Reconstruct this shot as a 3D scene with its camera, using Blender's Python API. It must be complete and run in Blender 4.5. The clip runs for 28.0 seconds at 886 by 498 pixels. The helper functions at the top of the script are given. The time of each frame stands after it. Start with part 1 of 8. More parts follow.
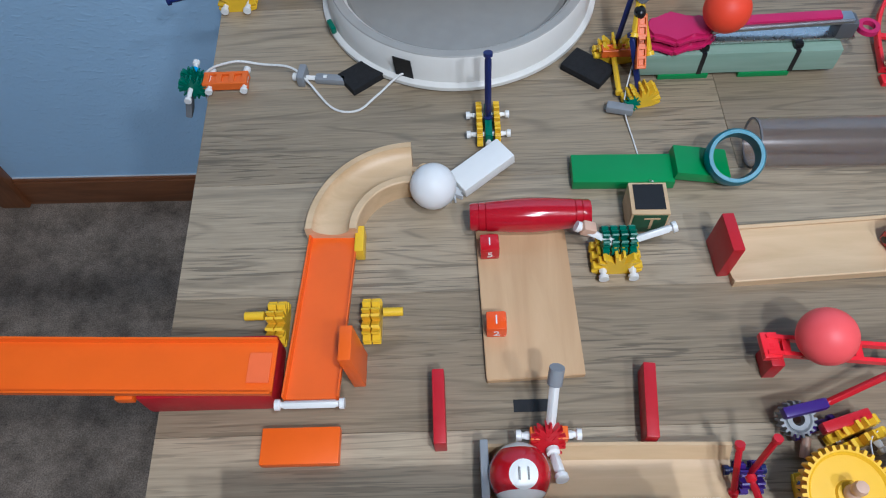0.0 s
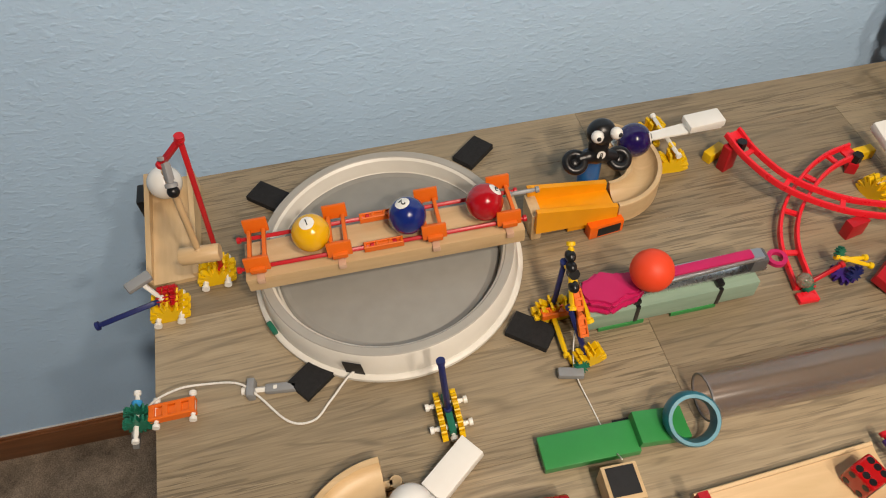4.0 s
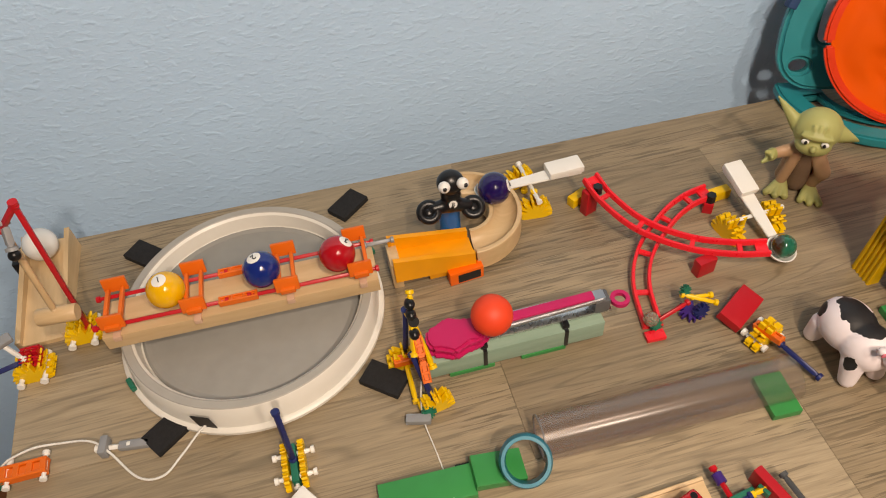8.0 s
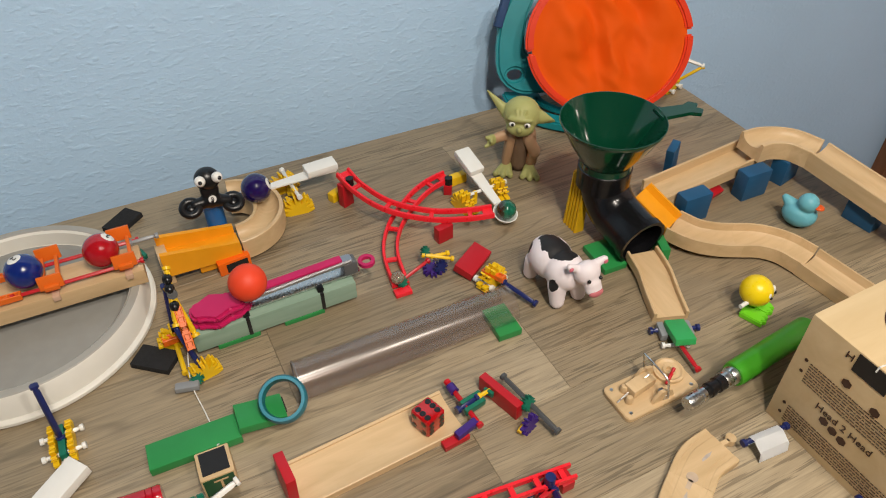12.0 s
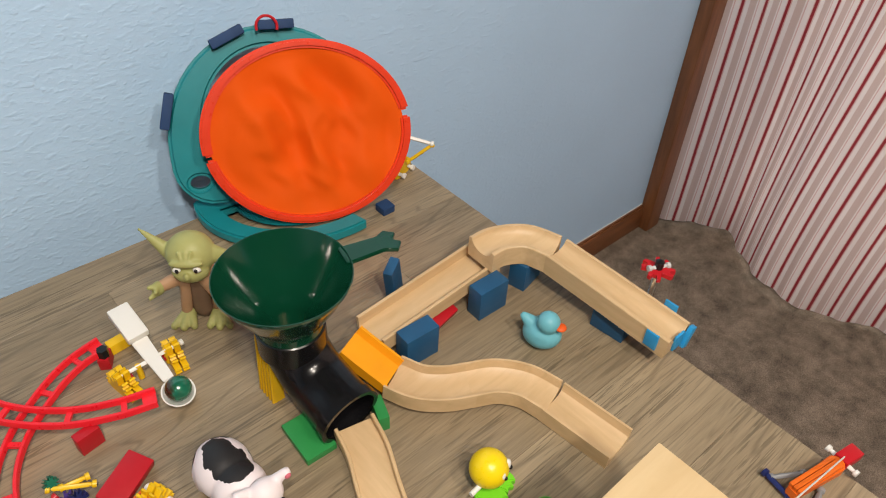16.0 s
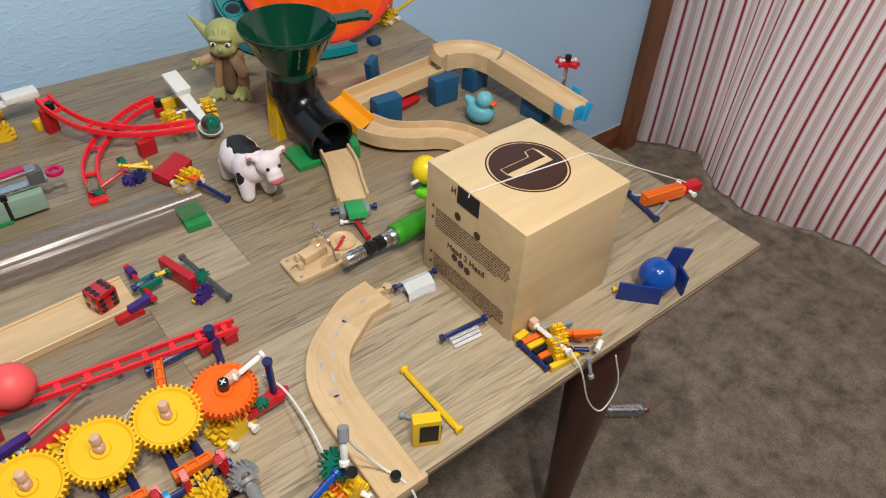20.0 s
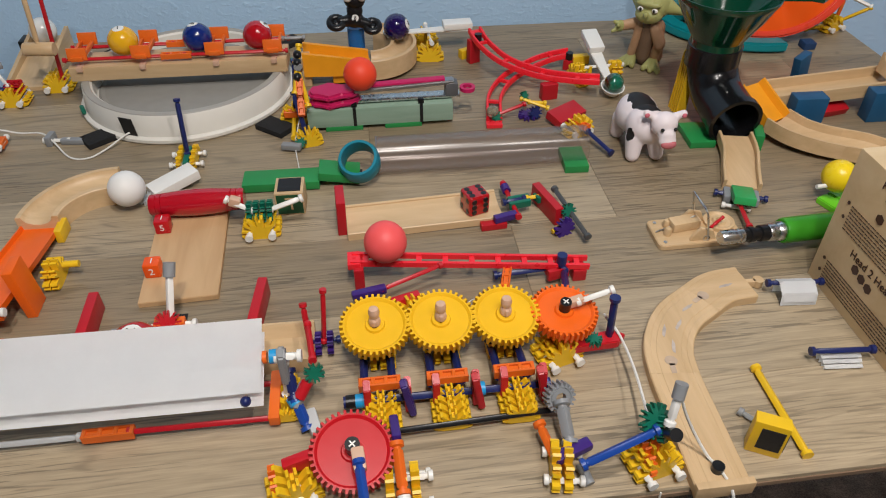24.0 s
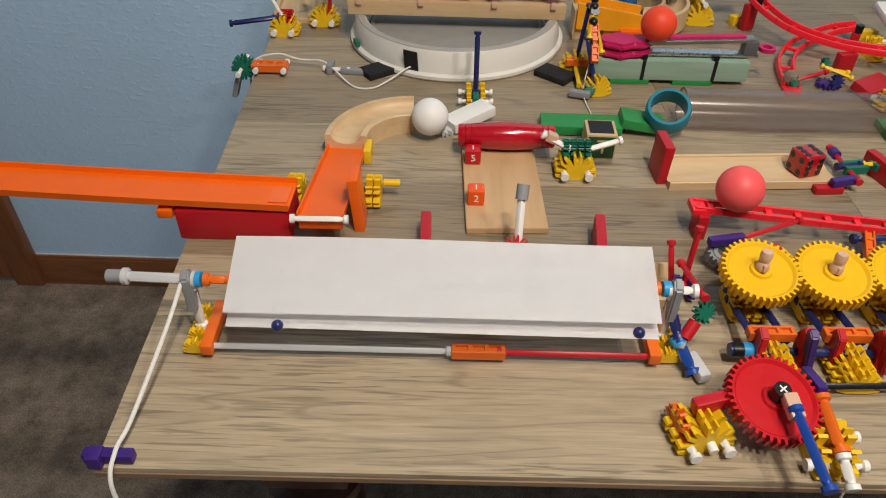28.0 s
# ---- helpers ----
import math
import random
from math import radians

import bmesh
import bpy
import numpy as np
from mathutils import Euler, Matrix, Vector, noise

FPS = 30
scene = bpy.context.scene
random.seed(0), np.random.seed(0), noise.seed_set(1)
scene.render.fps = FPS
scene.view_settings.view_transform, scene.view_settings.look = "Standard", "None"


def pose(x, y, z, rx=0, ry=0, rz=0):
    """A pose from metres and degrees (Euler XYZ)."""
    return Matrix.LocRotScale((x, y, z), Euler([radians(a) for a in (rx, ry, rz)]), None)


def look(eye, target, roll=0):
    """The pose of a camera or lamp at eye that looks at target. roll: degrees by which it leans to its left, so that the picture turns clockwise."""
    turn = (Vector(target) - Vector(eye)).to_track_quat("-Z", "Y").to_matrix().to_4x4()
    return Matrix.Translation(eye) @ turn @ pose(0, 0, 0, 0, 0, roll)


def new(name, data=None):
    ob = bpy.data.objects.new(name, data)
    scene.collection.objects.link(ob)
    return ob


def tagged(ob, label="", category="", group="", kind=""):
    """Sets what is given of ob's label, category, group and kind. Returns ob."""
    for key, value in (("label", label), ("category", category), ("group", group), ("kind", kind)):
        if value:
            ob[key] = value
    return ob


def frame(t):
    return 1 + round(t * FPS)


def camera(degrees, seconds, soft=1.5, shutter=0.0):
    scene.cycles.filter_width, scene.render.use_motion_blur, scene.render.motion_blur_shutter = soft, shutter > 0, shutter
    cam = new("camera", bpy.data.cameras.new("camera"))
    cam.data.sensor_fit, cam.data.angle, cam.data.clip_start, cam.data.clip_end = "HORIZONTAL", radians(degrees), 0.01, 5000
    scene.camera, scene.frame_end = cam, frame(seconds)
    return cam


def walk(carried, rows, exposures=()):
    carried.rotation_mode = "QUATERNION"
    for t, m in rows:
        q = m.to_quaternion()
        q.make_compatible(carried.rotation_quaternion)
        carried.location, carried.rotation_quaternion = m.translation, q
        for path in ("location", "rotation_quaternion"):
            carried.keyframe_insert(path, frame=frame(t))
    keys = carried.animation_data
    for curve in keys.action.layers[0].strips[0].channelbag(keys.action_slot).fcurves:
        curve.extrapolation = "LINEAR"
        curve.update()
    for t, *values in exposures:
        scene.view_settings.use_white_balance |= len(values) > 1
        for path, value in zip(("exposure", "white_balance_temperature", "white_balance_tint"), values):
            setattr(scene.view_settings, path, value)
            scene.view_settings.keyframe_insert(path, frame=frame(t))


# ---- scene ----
cam = camera(63.6, 28.0, soft=1.1)
PATH = [
    (0, (0.212, 0.126, 1.305), (0.155, 1.142, -0.417), -4.7),
    (0.5, (0.217, 0.125, 1.326), (0.175, 1.174, -0.376), -5.7),
    (1, (0.202, 0.167, 1.363), (0.208, 1.274, -0.302), -6.1),
    (1.5, (0.208, 0.242, 1.403), (0.269, 1.391, -0.233), -6.5),
    (2, (0.201, 0.285, 1.411), (0.331, 1.451, -0.208), -5.7),
    (2.5, (0.199, 0.294, 1.413), (0.368, 1.473, -0.194), -5.1),
    (3, (0.201, 0.295, 1.416), (0.387, 1.485, -0.18), -4.6),
    (3.5, (0.2, 0.291, 1.416), (0.388, 1.487, -0.177), -4.6),
    (5.5, (0.219, 0.292, 1.435), (0.396, 1.508, -0.143), -5.4),
    (6, (0.224, 0.291, 1.436), (0.395, 1.524, -0.129), -5.8),
    (6.5, (0.227, 0.286, 1.435), (0.403, 1.531, -0.12), -5.6),
    (7, (0.249, 0.273, 1.433), (0.442, 1.534, -0.106), -5.3),
    (7.5, (0.287, 0.257, 1.428), (0.505, 1.541, -0.089), -5.1),
    (8, (0.348, 0.246, 1.43), (0.581, 1.533, -0.082), -5.6),
    (8.5, (0.424, 0.22, 1.419), (0.691, 1.531, -0.067), -5.7),
    (9, (0.495, 0.186, 1.403), (0.794, 1.504, -0.072), -5.8),
    (9.5, (0.531, 0.157, 1.385), (0.882, 1.466, -0.085), -4.6),
    (10, (0.553, 0.146, 1.371), (0.947, 1.449, -0.094), -3.7),
    (10.5, (0.542, 0.134, 1.368), (0.977, 1.432, -0.09), -3.3),
    (11, (0.503, 0.101, 1.379), (0.984, 1.406, -0.059), -3.3),
    (11.5, (0.439, 0.069, 1.393), (1.008, 1.381, -0.006), -2.1),
    (13.5, (0.383, -0.015, 1.431), (1.292, 1.262, 0.188), 1.7),
    (14, (0.414, -0.023, 1.419), (1.401, 1.184, 0.166), 1.7),
    (14.5, (0.483, -0.005, 1.418), (1.548, 1.117, 0.151), 2.7),
    (15, (0.564, 0.061, 1.418), (1.662, 1.118, 0.124), 3.7),
    (15.5, (0.635, 0.12, 1.41), (1.713, 1.165, 0.088), 3.8),
    (16, (0.713, 0.175, 1.397), (1.736, 1.253, 0.059), 3.0),
    (16.5, (0.731, 0.177, 1.378), (1.718, 1.274, 0.027), 2.6),
    (17, (0.69, 0.141, 1.364), (1.681, 1.235, 0.015), 2.5),
    (17.5, (0.632, 0.08, 1.35), (1.644, 1.155, 0.002), 2.4),
    (18, (0.574, 0.005, 1.351), (1.612, 1.057, 0.004), 2.4),
    (18.5, (0.508, -0.074, 1.355), (1.576, 0.955, 0.014), 3.0),
    (19, (0.47, -0.124, 1.369), (1.546, 0.91, 0.037), 3.5),
    (19.5, (0.484, -0.174, 1.375), (1.522, 0.897, 0.043), 3.8),
    (20, (0.517, -0.207, 1.355), (1.488, 0.918, 0.017), 3.7),
    (20.5, (0.551, -0.222, 1.322), (1.451, 0.961, -0.017), 3.9),
    (21, (0.544, -0.219, 1.302), (1.35, 1.017, -0.047), 3.8),
    (21.5, (0.508, -0.223, 1.29), (1.192, 1.081, -0.063), 3.5),
    (22, (0.475, -0.241, 1.281), (1.023, 1.128, -0.07), 3.4),
    (22.5, (0.471, -0.25, 1.259), (0.868, 1.184, -0.078), 3.3),
    (24.5, (0.458, -0.174, 1.27), (0.634, 1.347, -0.017), -0.7),
    (25, (0.353, -0.096, 1.281), (0.605, 1.377, -0.048), 0.6),
    (25.5, (0.291, -0.064, 1.277), (0.553, 1.366, -0.097), 0.9),
    (26, (0.255, -0.012, 1.282), (0.517, 1.384, -0.126), 2.5),
    (26.5, (0.256, -0.059, 1.273), (0.456, 1.334, -0.148), 2.7),
    (27, (0.24, -0.184, 1.233), (0.301, 1.279, -0.13), 1.9),
    (27.5, (0.217, -0.22, 1.202), (0.2, 1.291, -0.108), 1.1),
    (28, (0.21, -0.209, 1.184), (0.196, 1.326, -0.097), 0.8),
]
LOOK = [(0, -0.27, 5050, 9), (1, -0.18, 5100, 7), (2, -0.12, 6050, 10), (3, -0.10, 7050, 12), (6, -0.09, 7650, 18), (8, -0.09, 7900, 18), (9.5, -0.19, 6500, 10), (11, -0.20, 6600, 10), (14, -0.21, 7050, 11), (15, -0.20, 6450, 11), (16, -0.06, 6850, 12), (17, -0.15, 7500, 14), (18, -0.19, 6850, 11), (20, -0.16, 6200, 9), (22, -0.28, 5950, 8), (25, -0.44, 6350, 13), (27, -0.38, 6150, 11), (28, -0.32, 6650, 11)]
walk(cam, [(t, look(eye, target, roll)) for t, eye, target, roll in PATH], LOOK)

# ---- light ----
T = 0.76   # height of the table top
world = bpy.data.worlds.new("world")
scene.world = world
world.use_nodes = True
world.node_tree.nodes["Background"].inputs[0].default_value = (0.75, 0.85, 1.0, 1)
world.node_tree.nodes["Background"].inputs[1].default_value = 0.25


def downlight(x, y, z, watts, radius=0.05, color=(1.0, 0.93, 0.84)):
    d = bpy.data.lights.new("ceiling_downlight", "SPOT")
    d.energy, d.shadow_soft_size, d.color, d.spot_size, d.spot_blend = watts, radius, color, radians(168), 0.25
    o = new("ceiling_downlight", d)
    o.location = (x, y, z)
    return o


downlight(0.58, -0.12, 2.30, 50)
downlight(0.50, -0.60, 2.30, 66)
downlight(1.00, -0.55, 2.30, 42)
# added area lamp, no source seen: brightens the curtain from behind
backlight = bpy.data.lights.new("door_daylight", "AREA")
backlight.energy, backlight.shape, backlight.size, backlight.size_y, backlight.color = 12, "RECTANGLE", 2.2, 1.95, (1.0, 0.94, 0.88)
door_daylight = new("door_daylight", backlight)
door_daylight.matrix_basis = look((2.64, -0.21, 1.06), (1.0, -0.21, 1.06))


# ---- materials ----
def mat(name, color, rough=0.5, metal=0.0, grain=0.06, scale=40.0, bump=0.05, trans=0.0, ior=1.45, coat=0.0, spot=0.0, sss=0.0):
    """A plain surface with two scales of variation and fine relief."""
    m = bpy.data.materials.new(name)
    m.use_nodes = True
    nt = m.node_tree
    b = nt.nodes["Principled BSDF"]
    tc = nt.nodes.new("ShaderNodeTexCoord")
    n1 = nt.nodes.new("ShaderNodeTexNoise")
    n1.inputs["Scale"].default_value = scale
    n1.inputs["Detail"].default_value = 5
    nt.links.new(tc.outputs["Object"], n1.inputs["Vector"])
    ramp = nt.nodes.new("ShaderNodeMapRange")
    ramp.inputs["From Min"].default_value, ramp.inputs["From Max"].default_value = 0.25, 0.75
    ramp.inputs["To Min"].default_value, ramp.inputs["To Max"].default_value = 1 - grain, 1 + grain
    nt.links.new(n1.outputs["Fac"], ramp.inputs["Value"])
    mul = nt.nodes.new("ShaderNodeVectorMath")
    mul.operation = "SCALE"
    mul.inputs[0].default_value = color[:3]
    nt.links.new(ramp.outputs["Result"], mul.inputs["Scale"])
    nt.links.new(mul.outputs["Vector"], b.inputs["Base Color"])
    r2 = nt.nodes.new("ShaderNodeMapRange")
    r2.inputs["To Min"].default_value, r2.inputs["To Max"].default_value = max(0.02, rough - 0.08), min(1, rough + 0.08)
    n2 = nt.nodes.new("ShaderNodeTexNoise")
    n2.inputs["Scale"].default_value = scale * 4
    nt.links.new(tc.outputs["Object"], n2.inputs["Vector"])
    nt.links.new(n2.outputs["Fac"], r2.inputs["Value"])
    nt.links.new(r2.outputs["Result"], b.inputs["Roughness"])
    b.inputs["Metallic"].default_value = metal
    b.inputs["IOR"].default_value = ior
    b.inputs["Transmission Weight"].default_value = trans
    b.inputs["Coat Weight"].default_value = coat
    if bump:
        bp = nt.nodes.new("ShaderNodeBump")
        bp.inputs["Strength"].default_value = bump
        bp.inputs["Distance"].default_value = 0.001
        nt.links.new(n2.outputs["Fac"], bp.inputs["Height"])
        nt.links.new(bp.outputs["Normal"], b.inputs["Normal"])
    return m


def wood(name, light, dark, axis=0, stretch=14.0, scale=9.0, rough=0.5, rnd=0.12, bump=0.15, veins=0.0):
    """Grain drawn out along one axis, with streaks at two scales; pieces differ by their random value."""
    m = bpy.data.materials.new(name)
    m.use_nodes = True
    nt = m.node_tree
    b = nt.nodes["Principled BSDF"]
    tc = nt.nodes.new("ShaderNodeTexCoord")
    mp = nt.nodes.new("ShaderNodeMapping")
    sc = [stretch, stretch, stretch]
    sc[axis] = 1.0
    mp.inputs["Scale"].default_value = sc
    info = nt.nodes.new("ShaderNodeObjectInfo")
    off = nt.nodes.new("ShaderNodeVectorMath")
    off.operation = "SCALE"
    off.inputs[0].default_value = (3.1, 7.7, 5.3)
    nt.links.new(info.outputs["Random"], off.inputs["Scale"])
    add = nt.nodes.new("ShaderNodeVectorMath")
    nt.links.new(tc.outputs["Object"], add.inputs[0])
    nt.links.new(off.outputs["Vector"], add.inputs[1])
    nt.links.new(add.outputs["Vector"], mp.inputs["Vector"])
    n1 = nt.nodes.new("ShaderNodeTexNoise")
    n1.inputs["Scale"].default_value = scale
    n1.inputs["Detail"].default_value = 8
    n1.inputs["Roughness"].default_value = 0.62
    n1.inputs["Distortion"].default_value = 0.6
    nt.links.new(mp.outputs["Vector"], n1.inputs["Vector"])
    n2 = nt.nodes.new("ShaderNodeTexNoise")
    n2.inputs["Scale"].default_value = scale * 0.35
    n2.inputs["Detail"].default_value = 3
    n2.inputs["Distortion"].default_value = 1.5
    nt.links.new(mp.outputs["Vector"], n2.inputs["Vector"])
    mixf = nt.nodes.new("ShaderNodeMath")
    mixf.operation = "MULTIPLY_ADD"
    mixf.inputs[1].default_value = 0.6
    nt.links.new(n1.outputs["Fac"], mixf.inputs[0])
    half = nt.nodes.new("ShaderNodeMath")
    half.operation = "MULTIPLY"
    half.inputs[1].default_value = 0.4
    nt.links.new(n2.outputs["Fac"], half.inputs[0])
    nt.links.new(half.outputs[0], mixf.inputs[2])
    if veins:
        # growth-ring lines: contours of a slow noise, and fine pores
        m2 = nt.nodes.new("ShaderNodeMapping")
        sc2 = [14.0, 14.0, 14.0]
        sc2[axis] = 1.1
        m2.inputs["Scale"].default_value = sc2
        nt.links.new(add.outputs["Vector"], m2.inputs["Vector"])
        n3 = nt.nodes.new("ShaderNodeTexNoise")
        n3.inputs["Scale"].default_value, n3.inputs["Detail"].default_value, n3.inputs["Distortion"].default_value = 1.0, 3.0, 0.3
        nt.links.new(m2.outputs["Vector"], n3.inputs["Vector"])
        k = nt.nodes.new("ShaderNodeMath")
        k.operation = "MULTIPLY"
        k.inputs[1].default_value = 26.0
        nt.links.new(n3.outputs["Fac"], k.inputs[0])
        pp = nt.nodes.new("ShaderNodeMath")
        pp.operation = "PINGPONG"
        pp.inputs[1].default_value = 0.5
        nt.links.new(k.outputs[0], pp.inputs[0])
        m3 = nt.nodes.new("ShaderNodeMapping")
        sc3 = [420.0, 420.0, 420.0]
        sc3[axis] = 14.0
        m3.inputs["Scale"].default_value = sc3
        nt.links.new(add.outputs["Vector"], m3.inputs["Vector"])
        n4 = nt.nodes.new("ShaderNodeTexNoise")
        n4.inputs["Scale"].default_value, n4.inputs["Detail"].default_value = 1.0, 3.0
        nt.links.new(m3.outputs["Vector"], n4.inputs["Vector"])
        va = nt.nodes.new("ShaderNodeMath")
        va.operation = "MULTIPLY_ADD"
        va.inputs[1].default_value = veins
        nt.links.new(pp.outputs[0], va.inputs[0])
        nt.links.new(mixf.outputs[0], va.inputs[2])
        vb = nt.nodes.new("ShaderNodeMath")
        vb.operation = "MULTIPLY_ADD"
        vb.inputs[1].default_value = veins * 1.2
        nt.links.new(n4.outputs["Fac"], vb.inputs[0])
        nt.links.new(va.outputs[0], vb.inputs[2])
        vc = nt.nodes.new("ShaderNodeMath")
        vc.operation = "SUBTRACT"
        vc.inputs[1].default_value = veins * 0.85
        nt.links.new(vb.outputs[0], vc.inputs[0])
        mixf = vc
    ramp = nt.nodes.new("ShaderNodeValToRGB")
    ramp.color_ramp.elements[0].position, ramp.color_ramp.elements[1].position = (0.30, 0.58) if veins else (0.36, 0.62)
    ramp.color_ramp.elements[0].color, ramp.color_ramp.elements[1].color = (*dark, 1), (*light, 1)
    nt.links.new(mixf.outputs[0], ramp.inputs["Fac"])
    vary = nt.nodes.new("ShaderNodeMapRange")
    vary.inputs["To Min"].default_value, vary.inputs["To Max"].default_value = 1 - rnd, 1 + rnd
    nt.links.new(info.outputs["Random"], vary.inputs["Value"])
    mul = nt.nodes.new("ShaderNodeVectorMath")
    mul.operation = "SCALE"
    nt.links.new(ramp.outputs["Color"], mul.inputs[0])
    nt.links.new(vary.outputs["Result"], mul.inputs["Scale"])
    nt.links.new(mul.outputs["Vector"], b.inputs["Base Color"])
    b.inputs["Roughness"].default_value = rough
    bp = nt.nodes.new("ShaderNodeBump")
    bp.inputs["Strength"].default_value = bump
    bp.inputs["Distance"].default_value = 0.001
    nt.links.new(n1.outputs["Fac"], bp.inputs["Height"])
    nt.links.new(bp.outputs["Normal"], b.inputs["Normal"])
    return m


def wall_paint():
    """Blue wall paint over a knocked-down plaster texture."""
    m = mat("blue_wall_paint", (0.46, 0.665, 0.885), rough=0.6, grain=0.04, scale=3, bump=0)
    nt = m.node_tree
    b = nt.nodes["Principled BSDF"]
    tc = nt.nodes.new("ShaderNodeTexCoord")
    last = None
    for scale, low, high, height in (((62, 62, 105), 0.50, 0.70, 0.8), ((150, 150, 190), 0.40, 0.75, 0.4), ((9, 9, 12), 0.30, 0.70, 0.7)):
        mp, n, r, k = nt.nodes.new("ShaderNodeMapping"), nt.nodes.new("ShaderNodeTexNoise"), nt.nodes.new("ShaderNodeMapRange"), nt.nodes.new("ShaderNodeMath")
        mp.inputs["Scale"].default_value = scale
        nt.links.new(tc.outputs["Object"], mp.inputs["Vector"])
        n.inputs["Scale"].default_value, n.inputs["Detail"].default_value = 1.0, 2.0
        nt.links.new(mp.outputs["Vector"], n.inputs["Vector"])
        r.interpolation_type = "SMOOTHSTEP"
        r.inputs["From Min"].default_value, r.inputs["From Max"].default_value = low, high
        nt.links.new(n.outputs["Fac"], r.inputs["Value"])
        k.operation = "MULTIPLY_ADD"
        k.inputs[1].default_value, k.inputs[2].default_value = height, 0.0
        nt.links.new(r.outputs["Result"], k.inputs[0])
        if last:
            nt.links.new(last, k.inputs[2])
        last = k.outputs[0]
    bp = nt.nodes.new("ShaderNodeBump")
    bp.inputs["Strength"].default_value = 0.38
    bp.inputs["Distance"].default_value = 0.0016
    nt.links.new(last, bp.inputs["Height"])
    nt.links.new(bp.outputs["Normal"], b.inputs["Normal"])
    return m


def carpet_pile():
    m = mat("grey_brown_carpet", (0.245, 0.196, 0.150), rough=0.95, grain=0.45, scale=330, bump=0.8)
    nt = m.node_tree
    b = nt.nodes["Principled BSDF"]
    big = nt.nodes.new("ShaderNodeTexNoise")
    big.inputs["Scale"].default_value = 15
    big.inputs["Detail"].default_value = 9
    big.inputs["Roughness"].default_value = 0.74
    tc = nt.nodes.new("ShaderNodeTexCoord")
    nt.links.new(tc.outputs["Object"], big.inputs["Vector"])
    r = nt.nodes.new("ShaderNodeMapRange")
    r.inputs["From Min"].default_value, r.inputs["From Max"].default_value = 0.36, 0.64
    r.inputs["To Min"].default_value, r.inputs["To Max"].default_value = 0.55, 1.35
    nt.links.new(big.outputs["Fac"], r.inputs["Value"])
    src = b.inputs["Base Color"].links[0].from_socket
    mul = nt.nodes.new("ShaderNodeVectorMath")
    mul.operation = "SCALE"
    nt.links.new(src, mul.inputs[0])
    nt.links.new(r.outputs["Result"], mul.inputs["Scale"])
    nt.links.new(mul.outputs["Vector"], b.inputs["Base Color"])
    b.inputs["Specular IOR Level"].default_value = 0.1
    return m


def striped_cloth():
    """Beige curtain cloth with pairs of red stripes; the stripes follow the cloth's own width (the UV map)."""
    m = mat("striped_curtain_cloth", (0.55, 0.47, 0.42), rough=0.9, grain=0.06, scale=300, bump=0.3)
    nt = m.node_tree
    b = nt.nodes["Principled BSDF"]
    uv = nt.nodes.new("ShaderNodeUVMap")
    sep = nt.nodes.new("ShaderNodeSeparateXYZ")
    nt.links.new(uv.outputs["UV"], sep.inputs[0])
    ramp = nt.nodes.new("ShaderNodeValToRGB")
    fr = nt.nodes.new("ShaderNodeMath")
    fr.operation = "FRACT"
    nt.links.new(sep.outputs["X"], fr.inputs[0])
    nt.links.new(fr.outputs[0], ramp.inputs["Fac"])
    cr = ramp.color_ramp
    cr.interpolation = "CONSTANT"
    white, beige, pink, red = (0.93, 0.87, 0.86, 1), (0.76, 0.64, 0.61, 1), (0.80, 0.58, 0.56, 1), (0.44, 0.06, 0.075, 1)
    stops = [(0.0, white), (0.06, pink), (0.10, red), (0.22, pink), (0.27, white), (0.45, beige), (0.74, white), (0.80, pink), (0.84, white)]
    cr.elements[0].color = stops[0][1]
    cr.elements[1].position, cr.elements[1].color = stops[1]
    for p, c in stops[2:]:
        e = cr.elements.new(p)
        e.color = c
    nt.links.new(ramp.outputs["Color"], b.inputs["Base Color"])
    # thin cloth: the lamp added behind it shines through and lifts its brightness
    tl, mx = nt.nodes.new("ShaderNodeBsdfTranslucent"), nt.nodes.new("ShaderNodeMixShader")
    out = [n for n in nt.nodes if n.type == "OUTPUT_MATERIAL"][0]
    nt.links.new(ramp.outputs["Color"], tl.inputs["Color"])
    mx.inputs[0].default_value = 0.35
    nt.links.new(b.outputs[0], mx.inputs[1])
    nt.links.new(tl.outputs[0], mx.inputs[2])
    nt.links.new(mx.outputs[0], out.inputs[0])
    return m


M_WALL = wall_paint()
M_CARPET = carpet_pile()
M_CURTAIN = striped_cloth()
M_GLASS = mat("clear_window_glass", (0.95, 0.97, 0.97), 0.02, grain=0.0, bump=0, trans=1.0)
M_CAULK = mat("white_caulk", (0.66, 0.66, 0.64), 0.7, grain=0.1, scale=200)
M_CEIL = mat("white_ceiling_paint", (0.48, 0.48, 0.46), 0.9, scale=30, bump=0.2)


